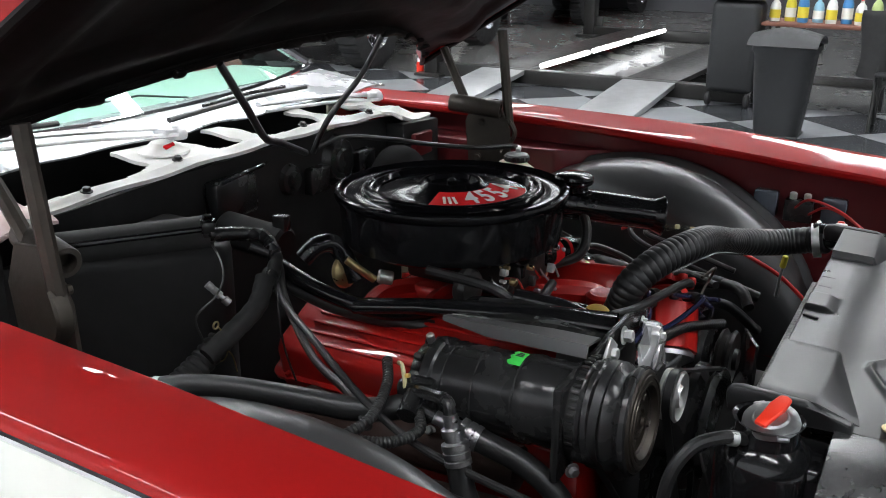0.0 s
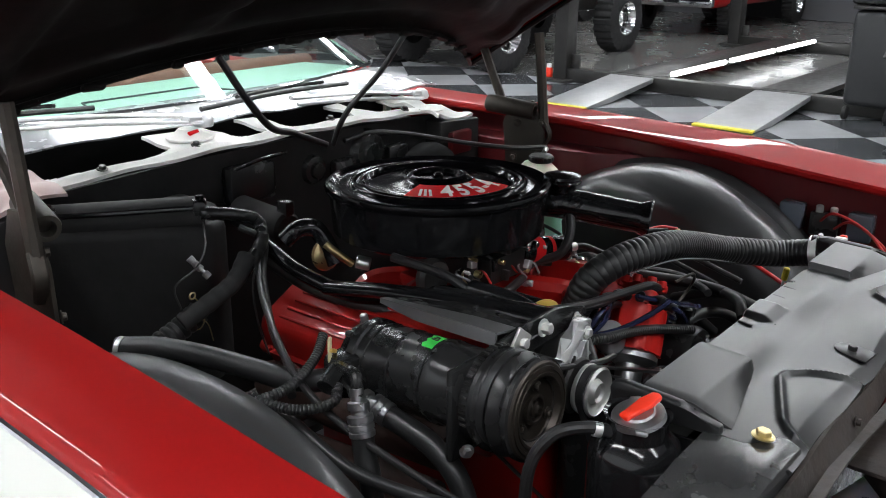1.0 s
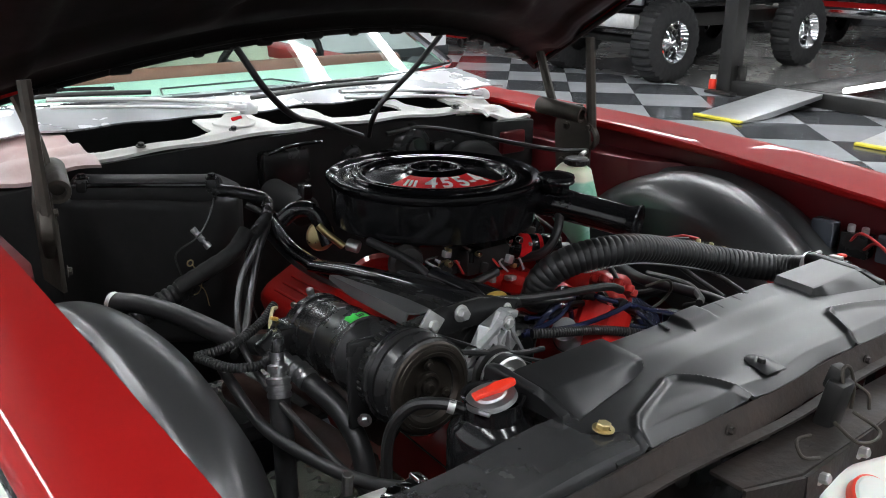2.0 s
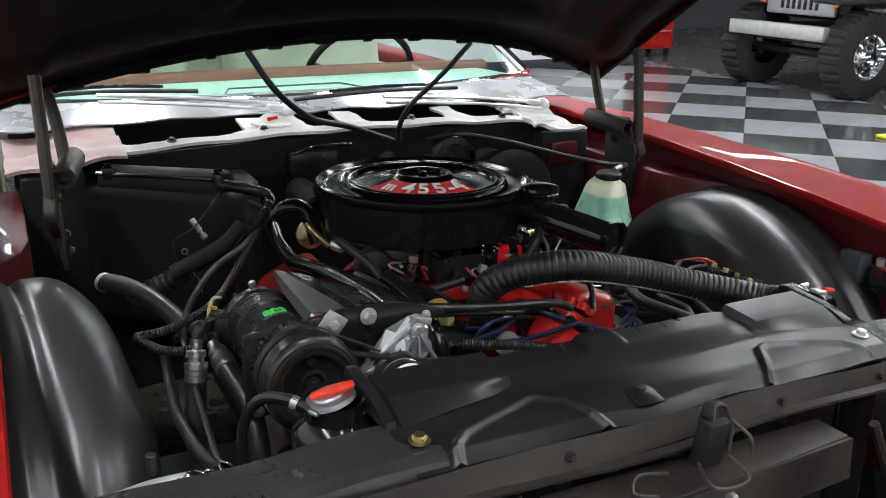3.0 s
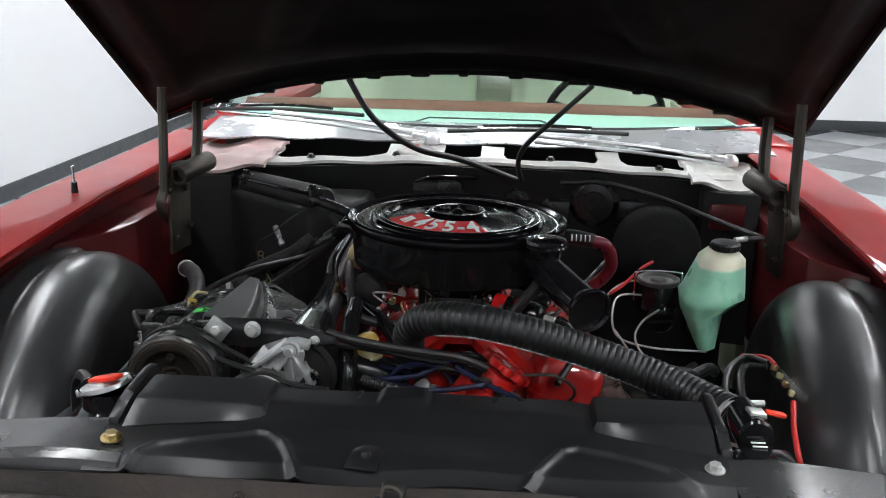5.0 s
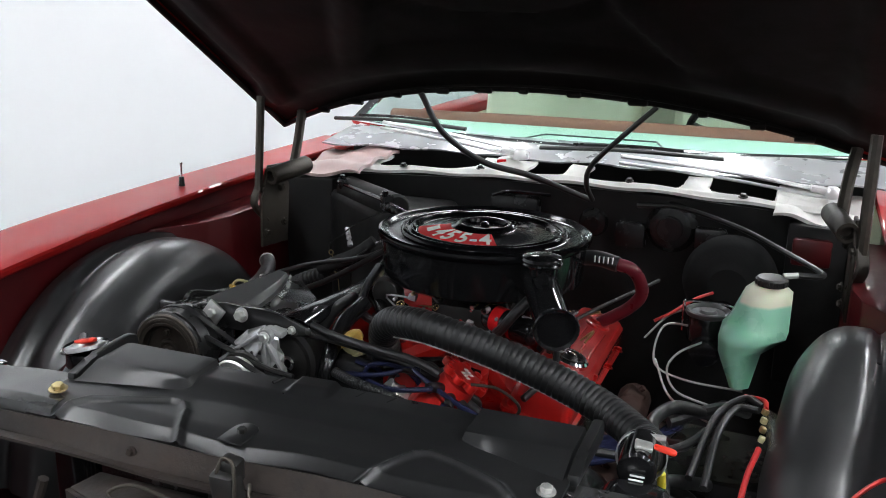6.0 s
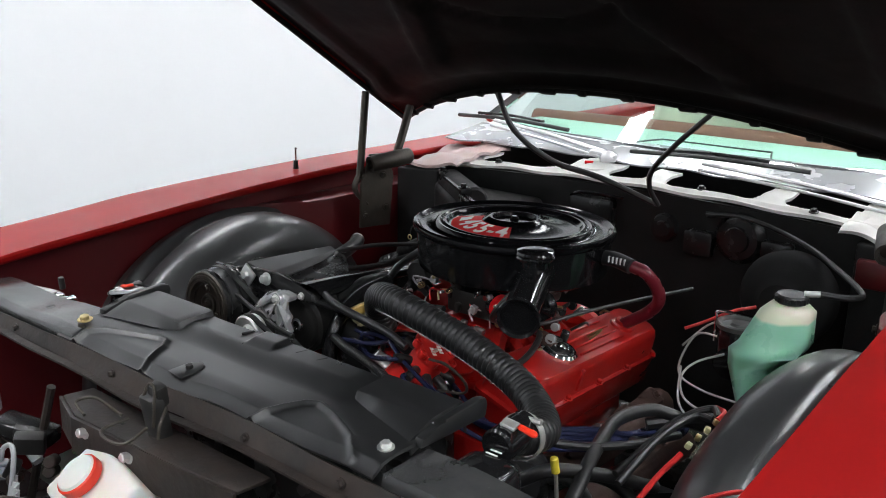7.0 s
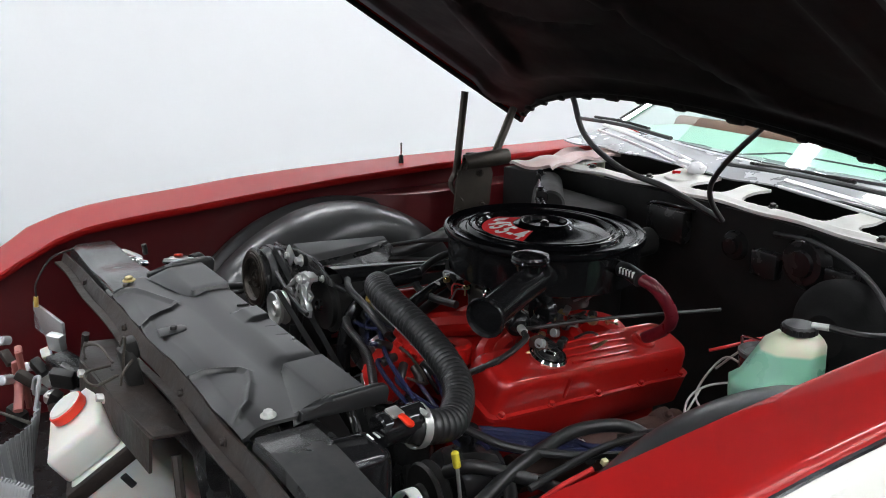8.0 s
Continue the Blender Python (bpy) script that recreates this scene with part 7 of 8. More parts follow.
def build_front():
    ob = thing("hood_latch", (-0.035, -0.10, 0.90), "worn steel hood latch on a brown support plate", "hood latch")
    m = pose(0, 0, 0.893, -3, 0, 0)
    bm = B()
    add_prism(bm, [(-0.245, -0.050), (-0.25, -0.098), (-0.17, -0.124), (0.02, -0.118), (0.178, -0.104), (0.18, -0.050)], 0.006, m, 0.002)
    plate = part("plate", bm, M_RUST, ob)
    bm = B()
    add_sheet(bm, lambda u, v: (-0.17 + 0.348 * u, -0.125 + 0.020 * u - 0.004 * v, 0.903 - 0.055 * v), 12, 2, 0.005)
    add_sheet(bm, lambda u, v: (-0.25 + 0.08 * u, -0.099 - 0.026 * u, 0.903 - 0.055 * v), 4, 2, 0.005)
    part("front_skirt", bm, M_RUST, plate)
    for p in ((-0.137, -0.127, 0.89), (-0.035, -0.122, 0.885)):
        hexbolt(plate, p, (0, -1, 0.2), 0.007, M_ZINC, 0.012)
    for p in ((-0.10, -0.095, 0.902), (-0.05, -0.10, 0.902), (0.10, -0.085, 0.901)):
        bm = B()
        add_box(bm, p, (0.018, 0.008, 0.004), 0.001, (0, 0, 20))
        part("slot", bm, M_FIREWALL, plate)
    bm = B()
    add_box(bm, (-0.030, -0.078, 0.930), (0.034, 0.026, 0.075), 0.007, (10, 0, 0))
    add_box(bm, (-0.026, -0.075, 0.965), (0.026, 0.020, 0.034), 0.005, (10, 8, 0))
    catch = part("catch", bm, M_DARKSTEEL, ob)
    bm = B()
    add_tube(bm, [(-0.014, -0.094, 0.925), (-0.012, -0.092, 0.955), (-0.018, -0.086, 0.980), (-0.032, -0.084, 0.982), (-0.038, -0.090, 0.965)], 0.0024, 8)
    part("hook", bm, M_HINGE, catch, "worn steel hook")
    for pts in ([(-0.065, -0.10, 0.925), (-0.075, -0.135, 0.918), (-0.05, -0.145, 0.915), (-0.02, -0.135, 0.915), (-0.02, -0.10, 0.925)], [(0.0, -0.08, 0.955), (0.012, -0.10, 0.94), (0.012, -0.105, 0.92)],
                [(-0.10, -0.09, 0.915), (-0.15, -0.10, 0.93), (-0.17, -0.12, 0.925), (-0.14, -0.125, 0.915)]):
        bm = B()
        add_tube(bm, pts, 0.0024, 8)
        part("wire_spring", bm, M_HINGE, catch)
    for x0, x1 in ((-0.30, -0.42), (0.24, 0.40)):
        bm = B()
        add_cyl(bm, (x0, -0.09, 0.90), (x1, -0.12, 0.55), 0.007, seg=8)
        part("brace", bm, M_RUST, ob)
    # jug, leaning forward
    jug = thing("coolant_jug", (-0.06, -0.20, 0.62), "white plastic jug with a red-rimmed white cap", "jug")
    mj = pose(-0.065, -0.168, 0.848, 36, 2, -13)
    eul = tuple(math.degrees(q) for q in mj.to_euler())
    bm = B()
    add_box(bm, mj @ Vector((0, 0.0, -0.028)), (0.165, 0.105, 0.056), 0.010, eul, 3)
    add_box(bm, mj @ Vector((0.006, 0.006, -0.145)), (0.178, 0.128, 0.18), 0.016, eul, 3)
    part("body", bm, M_JUG, jug)
    bm = B()
    add_lathe(bm, [(0, 0), (0.030, 0), (0.032, 0.003), (0.032, 0.015), (0.029, 0.017)], mj @ Matrix.Translation((-0.018, 0.0, 0.002)), 30)
    part("cap_ring", bm, M_ORANGE, jug, "red cap rim")
    bm = B()
    add_lathe(bm, [(0.0295, 0.0165), (0.027, 0.020), (0, 0.0205)], mj @ Matrix.Translation((-0.018, 0.0, 0.002)), 30)
    part("cap_top", bm, M_JUG, jug)
    bm = B()
    add_box(bm, mj @ Vector((0.006, 0.004, -0.072)), (0.186, 0.136, 0.026), 0.004, eul)
    part("strap", bm, M_RUST, jug, "dark brown retaining strap")
    bm = B()
    add_box(bm, mj @ Vector((0.098, 0.02, -0.105)), (0.006, 0.012, 0.028), 0.003, eul)
    part("rubber_tag", bm, M_RUBBER, jug)
    # ribbed ducts: fluted strips curving round the jug's side and below it
    for path, hgt in (([(-0.243, -0.182, 0.81), (-0.195, -0.203, 0.80), (-0.183, -0.226, 0.785), (-0.188, -0.254, 0.77), (-0.196, -0.27, 0.76), (-0.21, -0.33, 0.75)], 0.14),
                      ([(-0.16, -0.34, 0.76), (-0.071, -0.284, 0.77), (-0.03, -0.262, 0.775), (0.01, -0.245, 0.78)], 0.09)):
        duct = thing("ribbed_duct", path[-1], "grey ribbed plastic duct strip ahead of the radiator", "duct", "ribbed ducts")
        pts = spline([Vector(q) for q in path], 48)
        n = len(pts) - 1
        teeth = round(sum((b - a).length for a, b in zip(pts, pts[1:])) / 0.0135)

        def strip(u, v):
            k = u * n
            i = min(int(k), n - 1)
            q = pts[i].lerp(pts[i + 1], k - i)
            d = (pts[i + 1] - pts[i]).normalized()
            saw = (u * teeth) % 1.0
            w = 0.009 * (1.0 - saw)
            return q + Vector((d.y, -d.x, 0)) * (w + 0.03 * v) + Vector((0, 0, -hgt * v + (0.006 * saw if v == 0 else 0.0)))
        bm = B()
        add_sheet(bm, strip, teeth * 6, 5, 0.003)
        part("strip", bm, M_DUCT, duct)
    lamp = thing("headlamp_linkage", (-0.40, -0.20, 0.76), "grey metal headlamp linkage with faded red arms", "headlamp linkage")
    bm = B()
    add_box(bm, (-0.63, -0.10, 0.81), (0.15, 0.008, 0.065), 0.003, (0, 4, 12))
    plate2 = part("plate", bm, M_CAST, lamp, "bare metal plate")
    for p, q, r in (((-0.363, -0.20, 0.865), (-0.376, -0.19, 0.745), 0.008), ((-0.40, -0.195, 0.86), (-0.363, -0.20, 0.862), 0.007), ((-0.36, -0.205, 0.80), (-0.30, -0.22, 0.775), 0.009), ((-0.43, -0.20, 0.82), (-0.44, -0.20, 0.72), 0.009), ((-0.44, -0.2, 0.80), (-0.38, -0.2, 0.76), 0.007)):
        bm = B()
        d = Vector(q) - Vector(p)
        add_tube(bm, [p, Vector(p) + d * 0.5 + Vector((0.004, 0, 0)), q], r, 8, 4, flat=0.6)
        part("arm", bm, M_SALMON, lamp, "faded red plastic arm")
    rnd = random.Random(3)
    for k in range(22):
        bm = B()
        p = Vector((-0.58 + 0.32 * rnd.random(), -0.22 + 0.12 * rnd.random(), 0.74 + 0.09 * rnd.random()))
        if k % 3:
            add_box(bm, p, (0.02 + 0.03 * rnd.random(), 0.02, 0.012 + 0.025 * rnd.random()), 0.004, (30 * rnd.random(), 40 * rnd.random(), 60 * rnd.random()))
            part("bracket", bm, (M_DARKSTEEL, M_CAST, M_RUST, M_JUG)[k % 4], lamp)
        else:
            add_cyl(bm, p, p + Vector((0.02, -0.02, 0.01)), 0.010, seg=14, bev=0.002)
            part("screw", bm, (M_CAST, M_RUST)[k % 2], lamp)
    bm = B()
    add_box(bm, (-0.36, -0.11, 0.812), (0.10, 0.05, 0.03), 0.006, (0, 10, 25))
    part("motor", bm, M_BLACK, lamp, "dark motor housing")
    bm = B()
    add_tube(bm, [(-0.23, -0.20, 0.80), (-0.235, -0.19, 0.84), (-0.25, -0.185, 0.852), (-0.265, -0.19, 0.845), (-0.268, -0.195, 0.825)], 0.004, 8)
    part("hook", bm, M_DUCT, lamp, "pale bent hook")
    bm = B()
    add_tube(bm, [(-0.46, -0.33, 0.80), (-0.25, -0.27, 0.815), (-0.12, -0.225, 0.83)], 0.003, 8)
    part("rod", bm, M_HINGE, lamp)
    band = thing("curved_strip", (0.405, 0.175, 0.84), "white curved plastic strip beside the radiator tank", "strip")
    bm = B()
    add_sheet(bm, lambda u, v: (0.395 + 0.055 * u, 0.165 + 0.018 * v + 0.01 * u, 0.815 + 0.040 * math.sin(math.pi * (0.12 + 0.75 * u))), 14, 2, 0.003)
    part("band", bm, M_JUG, band)
    bm = B()
    add_tube(bm, [(-0.70, -0.02, 0.955), (-0.70, -0.07, 0.94), (-0.67, -0.11, 0.90), (-0.667, -0.115, 0.865)], 0.0025, 6)
    w = tagged(new("hood_wire", mesh_of("hood_wire", bm, M_RUBBER)), "thin wire ending in a yellow terminal", "wire")
    bm = B()
    add_cyl(bm, (-0.667, -0.115, 0.868), (-0.666, -0.117, 0.845), 0.005, seg=8)
    t = new("terminal", mesh_of("terminal", bm, M_YELLOW))
    t.parent = w
    # lower front panel
    bm = B()
    add_sheet(bm, lambda u, v: ((2 * u - 1) * 0.74, -0.36 - 0.02 * math.cos(2 * u - 1), 0.80 - 0.5 * v), 20, 4, 0.01)
    part("grille_panel", bm, M_BLACK, CAR, "dark grille backing")
    bm = B()
    add_sheet(bm, lambda u, v: ((2 * u - 1) * 0.74, -0.37 + 0.40 * v, 0.56), 10, 6, 0.01)
    part("lower_valance", bm, M_BLACK, CAR)
    bm = B()
    add_box(bm, (0, 0.3, 0.30), (1.3, 1.6, 0.03), 0.01)
    part("splash_pan", bm, M_BLACK, CAR)


build_front()


def build_firewall_bits():
    for x, z, r, lab in ((0.28, 0.985, 0.055, "black round heater blower cover"), (0.10, 0.98, 0.035, "black firewall grommet cover")):
        ob = thing("blower_cover", (x, 1.21, z - r), lab, "cover", "firewall covers")
        bm = B()
        add_lathe(bm, [(0, 0.03), (r * 0.5, 0.03), (r * 0.55, 0.022), (r * 0.85, 0.02), (r, 0.008), (r * 1.1, 0.0)], frame_of((x, 1.235, z), (x, 0.5, z)), 28)
        part("dome", bm, M_BLACK, ob)
        bm = B()
        add_box(bm, (x + 0.09, 1.222, z - 0.02), (0.07, 0.03, 0.06), 0.008)
        part("box", bm, M_BLACK, ob)
    ob = thing("junction_box", (-0.08, 1.21, 0.96), "black junction box on the firewall", "junction box")
    bm = B()
    add_box(bm, (-0.09, 1.215, 0.99), (0.12, 0.04, 0.08), 0.01)
    part("body", bm, M_BLACK, ob)
    bm = B()
    add_tube(bm, [(-0.14, 1.19, 1.03), (-0.10, 1.17, 1.045), (-0.04, 1.18, 1.045), (0.0, 1.2, 1.04)], 0.004, 8)
    part("strap", bm, M_BLACKGLOSS, ob)


build_firewall_bits()


def antenna():
    ob = thing("antenna", (-0.83, 0.90, 1.04), "short chrome antenna mast with a dark base on the fender", "antenna")
    bm = B()
    add_cyl(bm, (-0.83, 0.905, 1.040), (-0.83, 0.905, 1.065), 0.008, 0.006, seg=14)
    part("base", bm, M_BLACK, ob)
    bm = B()
    add_cyl(bm, (-0.83, 0.905, 1.065), (-0.83, 0.905, 1.095), 0.0025, seg=8)
    add_lathe(bm, [(0, 0), (0.004, 0.002), (0.004, 0.006), (0, 0.008)], Matrix.Translation((-0.83, 0.905, 1.093)), 10)
    part("mast", bm, M_CHROME, ob)


antenna()

# ---- the workshop behind ----
def build_lift():
    ob = thing("car_lift", (9.4, 3.3, 0), "dark drive-on car lift with bright plate ramps and lit tubes", "car lift")
    for y0, y1 in ((2.27, 2.78), (3.82, 4.30)):
        bm = B()
        m = Matrix(((1, 0, 0, 0), (0, 0, 1, y0), (0, 1, 0, 0), (0, 0, 0, 1)))
        add_prism(bm, [(5.77, 0.004), (5.80, 0.02), (7.08, 0.145), (7.08, 0.10), (6.2, 0.004)], y1 - y0, m, 0.003)
        ramp = part("ramp", bm, M_PLATE, ob, "bright chequer-plate approach ramp")
        bm = B()
        add_box(bm, (5.785, (y0 + y1) / 2, 0.016), (0.055, y1 - y0 + 0.006, 0.02), 0.004, (0, -5, 0))
        part("edge_strip", bm, M_SAFETY, ramp, "yellow painted ramp edge")
        bm = B()
        add_box(bm, (9.45, (y0 + y1) / 2, 0.125), (4.5, y1 - y0, 0.05), 0.006)
        part("runway", bm, M_DARKSTEEL, ob)
    for x in (7.17, 11.75):
        bm = B()
        add_box(bm, (x, 3.3, 0.075), (0.14, 3.3, 0.14), 0.01)
        part("crossbeam", bm, M_DARKSTEEL, ob)
    for k in range(3):
        bm = B()
        add_cyl(bm, (7.32 + 1.46 * k, 3.74, 0.165), (8.63 + 1.46 * k, 3.74, 0.165), 0.026, seg=14, bev=0.01)
        part("tube_light", bm, M_TUBE, ob, "lit white tube lamp")
    for x, y in ((7.17, 4.92), (11.75, 4.92), (7.17, 1.68), (11.75, 1.68)):
        bm = B()
        add_box(bm, (x, y, 1.2), (0.20, 0.16, 2.4), 0.012)
        add_box(bm, (x + 0.02, y, 0.02), (0.42, 0.32, 0.03), 0.006)
        add_box(bm, (x + 0.02, y - 0.12, 0.16), (0.03, 0.12, 0.26), 0.006)
        if y > 2:
            part("column", bm, M_DARKSTEEL, ob)
        else:
            bm.free()
    return ob


build_lift().location += Vector((0.08, 0.12, 0))


def road_wheel(parent, x, y, s, r=0.44, w=0.15):
    """A wheel in the xz plane, its face towards s along y."""
    bm = B()
    add_lathe(bm, [(r * 0.5, -w), (r * 0.8, -w), (r * 0.95, -w * 0.85), (r, -w * 0.5), (r, w * 0.5), (r * 0.95, w * 0.85), (r * 0.8, w), (r * 0.5, w * 0.9)], frame_of((x, y, r), (x, y + s, r)), 120)
    hub, lug = Vector((x, y, r)), 2 * math.pi / 30
    for v in bm.verts:
        d = v.co - hub
        rad = math.hypot(d.x, d.z)
        if rad > r * 0.93 and (math.atan2(d.z, d.x) % lug) < lug * 0.6:
            v.co += Vector((d.x, 0, d.z)) / rad * 0.022
    w1 = part("wheel", bm, M_TYRE, parent, "black off-road tyre on a chrome rim")
    bm = B()
    add_lathe(bm, [(r * 0.52, w * 0.95), (r * 0.5, w * 0.98), (r * 0.46, w * 0.6), (r * 0.4, w * 0.2), (r * 0.2, w * 0.4), (r * 0.12, w * 0.7), (0, w * 0.75)], frame_of((x, y, r), (x, y + s, r)), 36)
    rim = part("rim", bm, M_CHROME, w1, "chrome rim")
    for k in range(8):
        a = 2 * math.pi * k / 8
        bm = B()
        add_cyl(bm, (x + r * 0.3 * math.cos(a), y + s * w * 0.2, r + r * 0.3 * math.sin(a)), (x + r * 0.3 * math.cos(a), y + s * w * 0.42, r + r * 0.3 * math.sin(a)), 0.03, seg=10)
        part("hole", bm, M_BLACK, rim)


def build_jeep():
    ob = thing("off_road_car", (8.7, 6.7, 0), "black off-road car with chrome wheels and a silver bumper", "car")
    for x in (7.35, 10.05):
        for y, s in ((5.98, -1), (7.42, 1)):
            road_wheel(ob, x, y, s)
    bm = B()
    add_box(bm, (8.75, 6.7, 1.05), (3.0, 1.25, 0.55), 0.05)
    add_box(bm, (9.7, 6.7, 1.6), (1.6, 1.3, 0.7), 0.06)
    part("body", bm, M_BLACKGLOSS, ob)
    bm = B()
    add_box(bm, (8.7, 6.7, 0.62), (3.3, 0.9, 0.16), 0.02)
    part("chassis", bm, M_DARKSTEEL, ob)
    for y in (5.98, 7.42):
        for x in (7.35, 10.05):
            bm = B()
            add_box(bm, (x, y, 1.0), (1.15, 0.34, 0.06), 0.02)
            part("fender_flare", bm, M_PLASTIC, ob)
    bm = B()
    add_box(bm, (6.92, 6.72, 0.66), (0.1, 1.35, 0.15), 0.015)
    part("bumper", bm, M_ZINC, ob, "silver steel bumper")
    bm = B()
    add_box(bm, (7.22, 6.7, 1.02), (0.06, 0.95, 0.42), 0.02)
    grille = part("grille", bm, M_DUCT, ob, "grey slotted grille")
    for k in range(7):
        bm = B()
        add_box(bm, (7.185, 6.46 + 0.08 * k, 1.02), (0.02, 0.035, 0.3), 0.005)
        part("slot", bm, M_BLACK, grille)
    for y in (6.33, 7.07):
        bm = B()
        add_lathe(bm, [(0, 0.02), (0.07, 0.015), (0.085, 0.0), (0.09, -0.02)], frame_of((7.18, y, 1.08), (6, y, 1.08)), 24)
        part("headlight", bm, M_CHROME, ob)
        bm = B()
        add_box(bm, (7.17, y + (0.14 if y > 6.7 else -0.14), 0.98), (0.04, 0.07, 0.12), 0.01)
        part("marker_lamp", bm, M_MARKER, ob, "orange marker lamp")
    bm = B()
    add_cyl(bm, (7.35, 5.95, 0.42), (7.35, 7.45, 0.42), 0.05, seg=12)
    part("axle", bm, M_DARKSTEEL, ob)


build_jeep()


def build_far_car(x, y, name, paint, label):
    ob = thing(name, (x + 2.2, y, 0), label, "car")
    for wx in (x + 0.85, x + 3.7):
        for wy, s in ((y - 0.78, -1), (y + 0.78, 1)):
            road_wheel(ob, wx, wy, s, 0.35, 0.11)
    bm = B()
    add_box(bm, (x + 2.3, y, 0.68), (4.5, 1.75, 0.5), 0.10, seg=4)
    add_box(bm, (x + 2.6, y, 1.15), (2.2, 1.5, 0.55), 0.18, seg=4)
    part("body", bm, paint, ob)
    bm = B()
    add_box(bm, (x + 2.6, y, 1.18), (1.9, 1.52, 0.34), 0.08)
    part("windows", bm, M_BLACKGLOSS, ob)
    bm = B()
    add_box(bm, (x - 0.02, y, 0.52), (0.14, 1.7, 0.15), 0.04, seg=3)
    part("bumper", bm, M_CHROME, ob, "chrome bumper")
    bm = B()
    add_box(bm, (x + 0.04, y, 0.75), (0.04, 1.3, 0.16), 0.01)
    part("grille", bm, M_BLACK, ob)
    for dy in (-0.68, 0.68):
        bm = B()
        add_lathe(bm, [(0, 0.03), (0.06, 0.02), (0.08, 0)], frame_of((x + 0.03, y + dy, 0.75), (x - 1, y + dy, 0.75)), 20)
        part("headlight", bm, M_CHROME, ob)


build_far_car(12.6, 6.6, "parked_car", M_RED, "red classic car with a chrome bumper parked beyond the lift")
build_far_car(13.0, 9.6, "parked_car", M_WHITE, "pale classic car parked beyond the off-road car")


CABX, CABY = 7.78, 10.0


def build_cabinet():
    ob = thing("tool_cabinet", (CABX, CABY - 0.03, 0), "tall red steel tool cabinet on castors", "cabinet")
    bm = B()
    add_box(bm, (CABX, CABY, 1.0), (0.52, 0.5, 1.75), 0.012)
    part("body", bm, M_CABINET, ob)
    for k in range(6):
        bm = B()
        add_box(bm, (CABX, CABY - 0.26, 0.28 + 0.27 * k), (0.46, 0.02, 0.24), 0.008)
        d = part("drawer", bm, M_CABINET, ob)
        bm = B()
        add_box(bm, (CABX, CABY - 0.28, 0.37 + 0.27 * k), (0.40, 0.02, 0.018), 0.004)
        part("handle", bm, M_ZINC, d)
    for x in (CABX - 0.2, CABX + 0.2):
        for y in (CABY - 0.2, CABY + 0.2):
            bm = B()
            add_cyl(bm, (x - 0.02, y, 0.06), (x + 0.02, y, 0.06), 0.06, seg=18, bev=0.008)
            part("castor", bm, M_TYRE, ob)
    bm = B()
    add_box(bm, (CABX + 0.30, CABY - 0.06, 1.35), (0.1, 0.3, 0.02), 0.003)
    part("side_tray", bm, M_CABINET, ob)
    for k, mat in enumerate((M_PRINT, M_SAFETY, M_PRINT)):
        b = thing("spray_bottle", (CABX - 0.15 + 0.14 * k, CABY - 0.08, 1.876), "small spray bottle standing on the red cabinet", "bottle", "cabinet bottles")
        bm = B()
        add_lathe(bm, [(0, 0), (0.04, 0), (0.042, 0.02), (0.042, 0.14), (0.015, 0.19), (0.015, 0.22), (0, 0.22)], Matrix.Translation((CABX - 0.15 + 0.14 * k, CABY - 0.08, 1.876)), 18)
        part("body", bm, mat, b)


build_cabinet()


BINX, BINY = 6.0, 1.24


def build_bin():
    ob = thing("waste_bin", (BINX, BINY, 0), "tall grey-black plastic waste bin with a hooded lid", "waste bin")
    bm = B()
    add_prism(bm, [(-0.17, -0.17), (0.17, -0.17), (0.17, 0.17), (-0.17, 0.17)], 0.02, Matrix.Translation((BINX, BINY, 0)), 0.01)
    rings = []
    for z, h in ((0.01, 0.165), (0.3, 0.195), (0.62, 0.22), (0.65, 0.238), (0.69, 0.238)):
        ring = []
        for k in range(32):
            a = 2 * math.pi * k / 32
            c, q = math.cos(a), math.sin(a)
            e = (abs(c) ** 4 + abs(q) ** 4) ** -0.25
            ring.append(bm.verts.new((BINX + h * e * c, BINY + h * e * q, z)))
        rings.append(ring)
    for a, b in zip(rings, rings[1:]):
        for k in range(32):
            bm.faces.new((a[k], a[(k + 1) % 32], b[(k + 1) % 32], b[k]))
    part("body", bm, M_PLASTIC, ob)
    bm = B()
    add_sheet(bm, lambda u, v: (BINX + 0.25 * (2 * u - 1), BINY + 0.25 * (2 * v - 1), 0.69 + 0.12 * math.sin(math.pi * u) ** 0.6 * (0.6 + 0.4 * math.sin(math.pi * v))), 16, 16, 0.01)
    part("lid", bm, M_PLASTIC, ob)


build_bin()


def build_case():
    ob = thing("tool_trolley", (7.15, 1.87, 0), "tall black plastic tool trolley on wheels", "tool trolley")
    bm = B()
    add_box(bm, (7.15, 1.87, 0.52), (0.34, 0.42, 0.80), 0.06, seg=4)
    part("lower_case", bm, M_PLASTIC, ob)
    bm = B()
    add_box(bm, (7.15, 1.87, 1.15), (0.36, 0.50, 0.38), 0.05, seg=4)
    part("upper_case", bm, M_BLACK, ob)
    bm = B()
    add_box(bm, (7.15, 1.87, 0.94), (0.36, 0.44, 0.03), 0.01)
    part("rim", bm, M_DARKSTEEL, ob)
    for y in (1.70, 2.04):
        for x in (7.0, 7.3):
            bm = B()
            add_cyl(bm, (x, y - 0.02, 0.06), (x, y + 0.02, 0.06), 0.06, seg=18, bev=0.01)
            part("wheel", bm, M_TYRE, ob)


build_case()


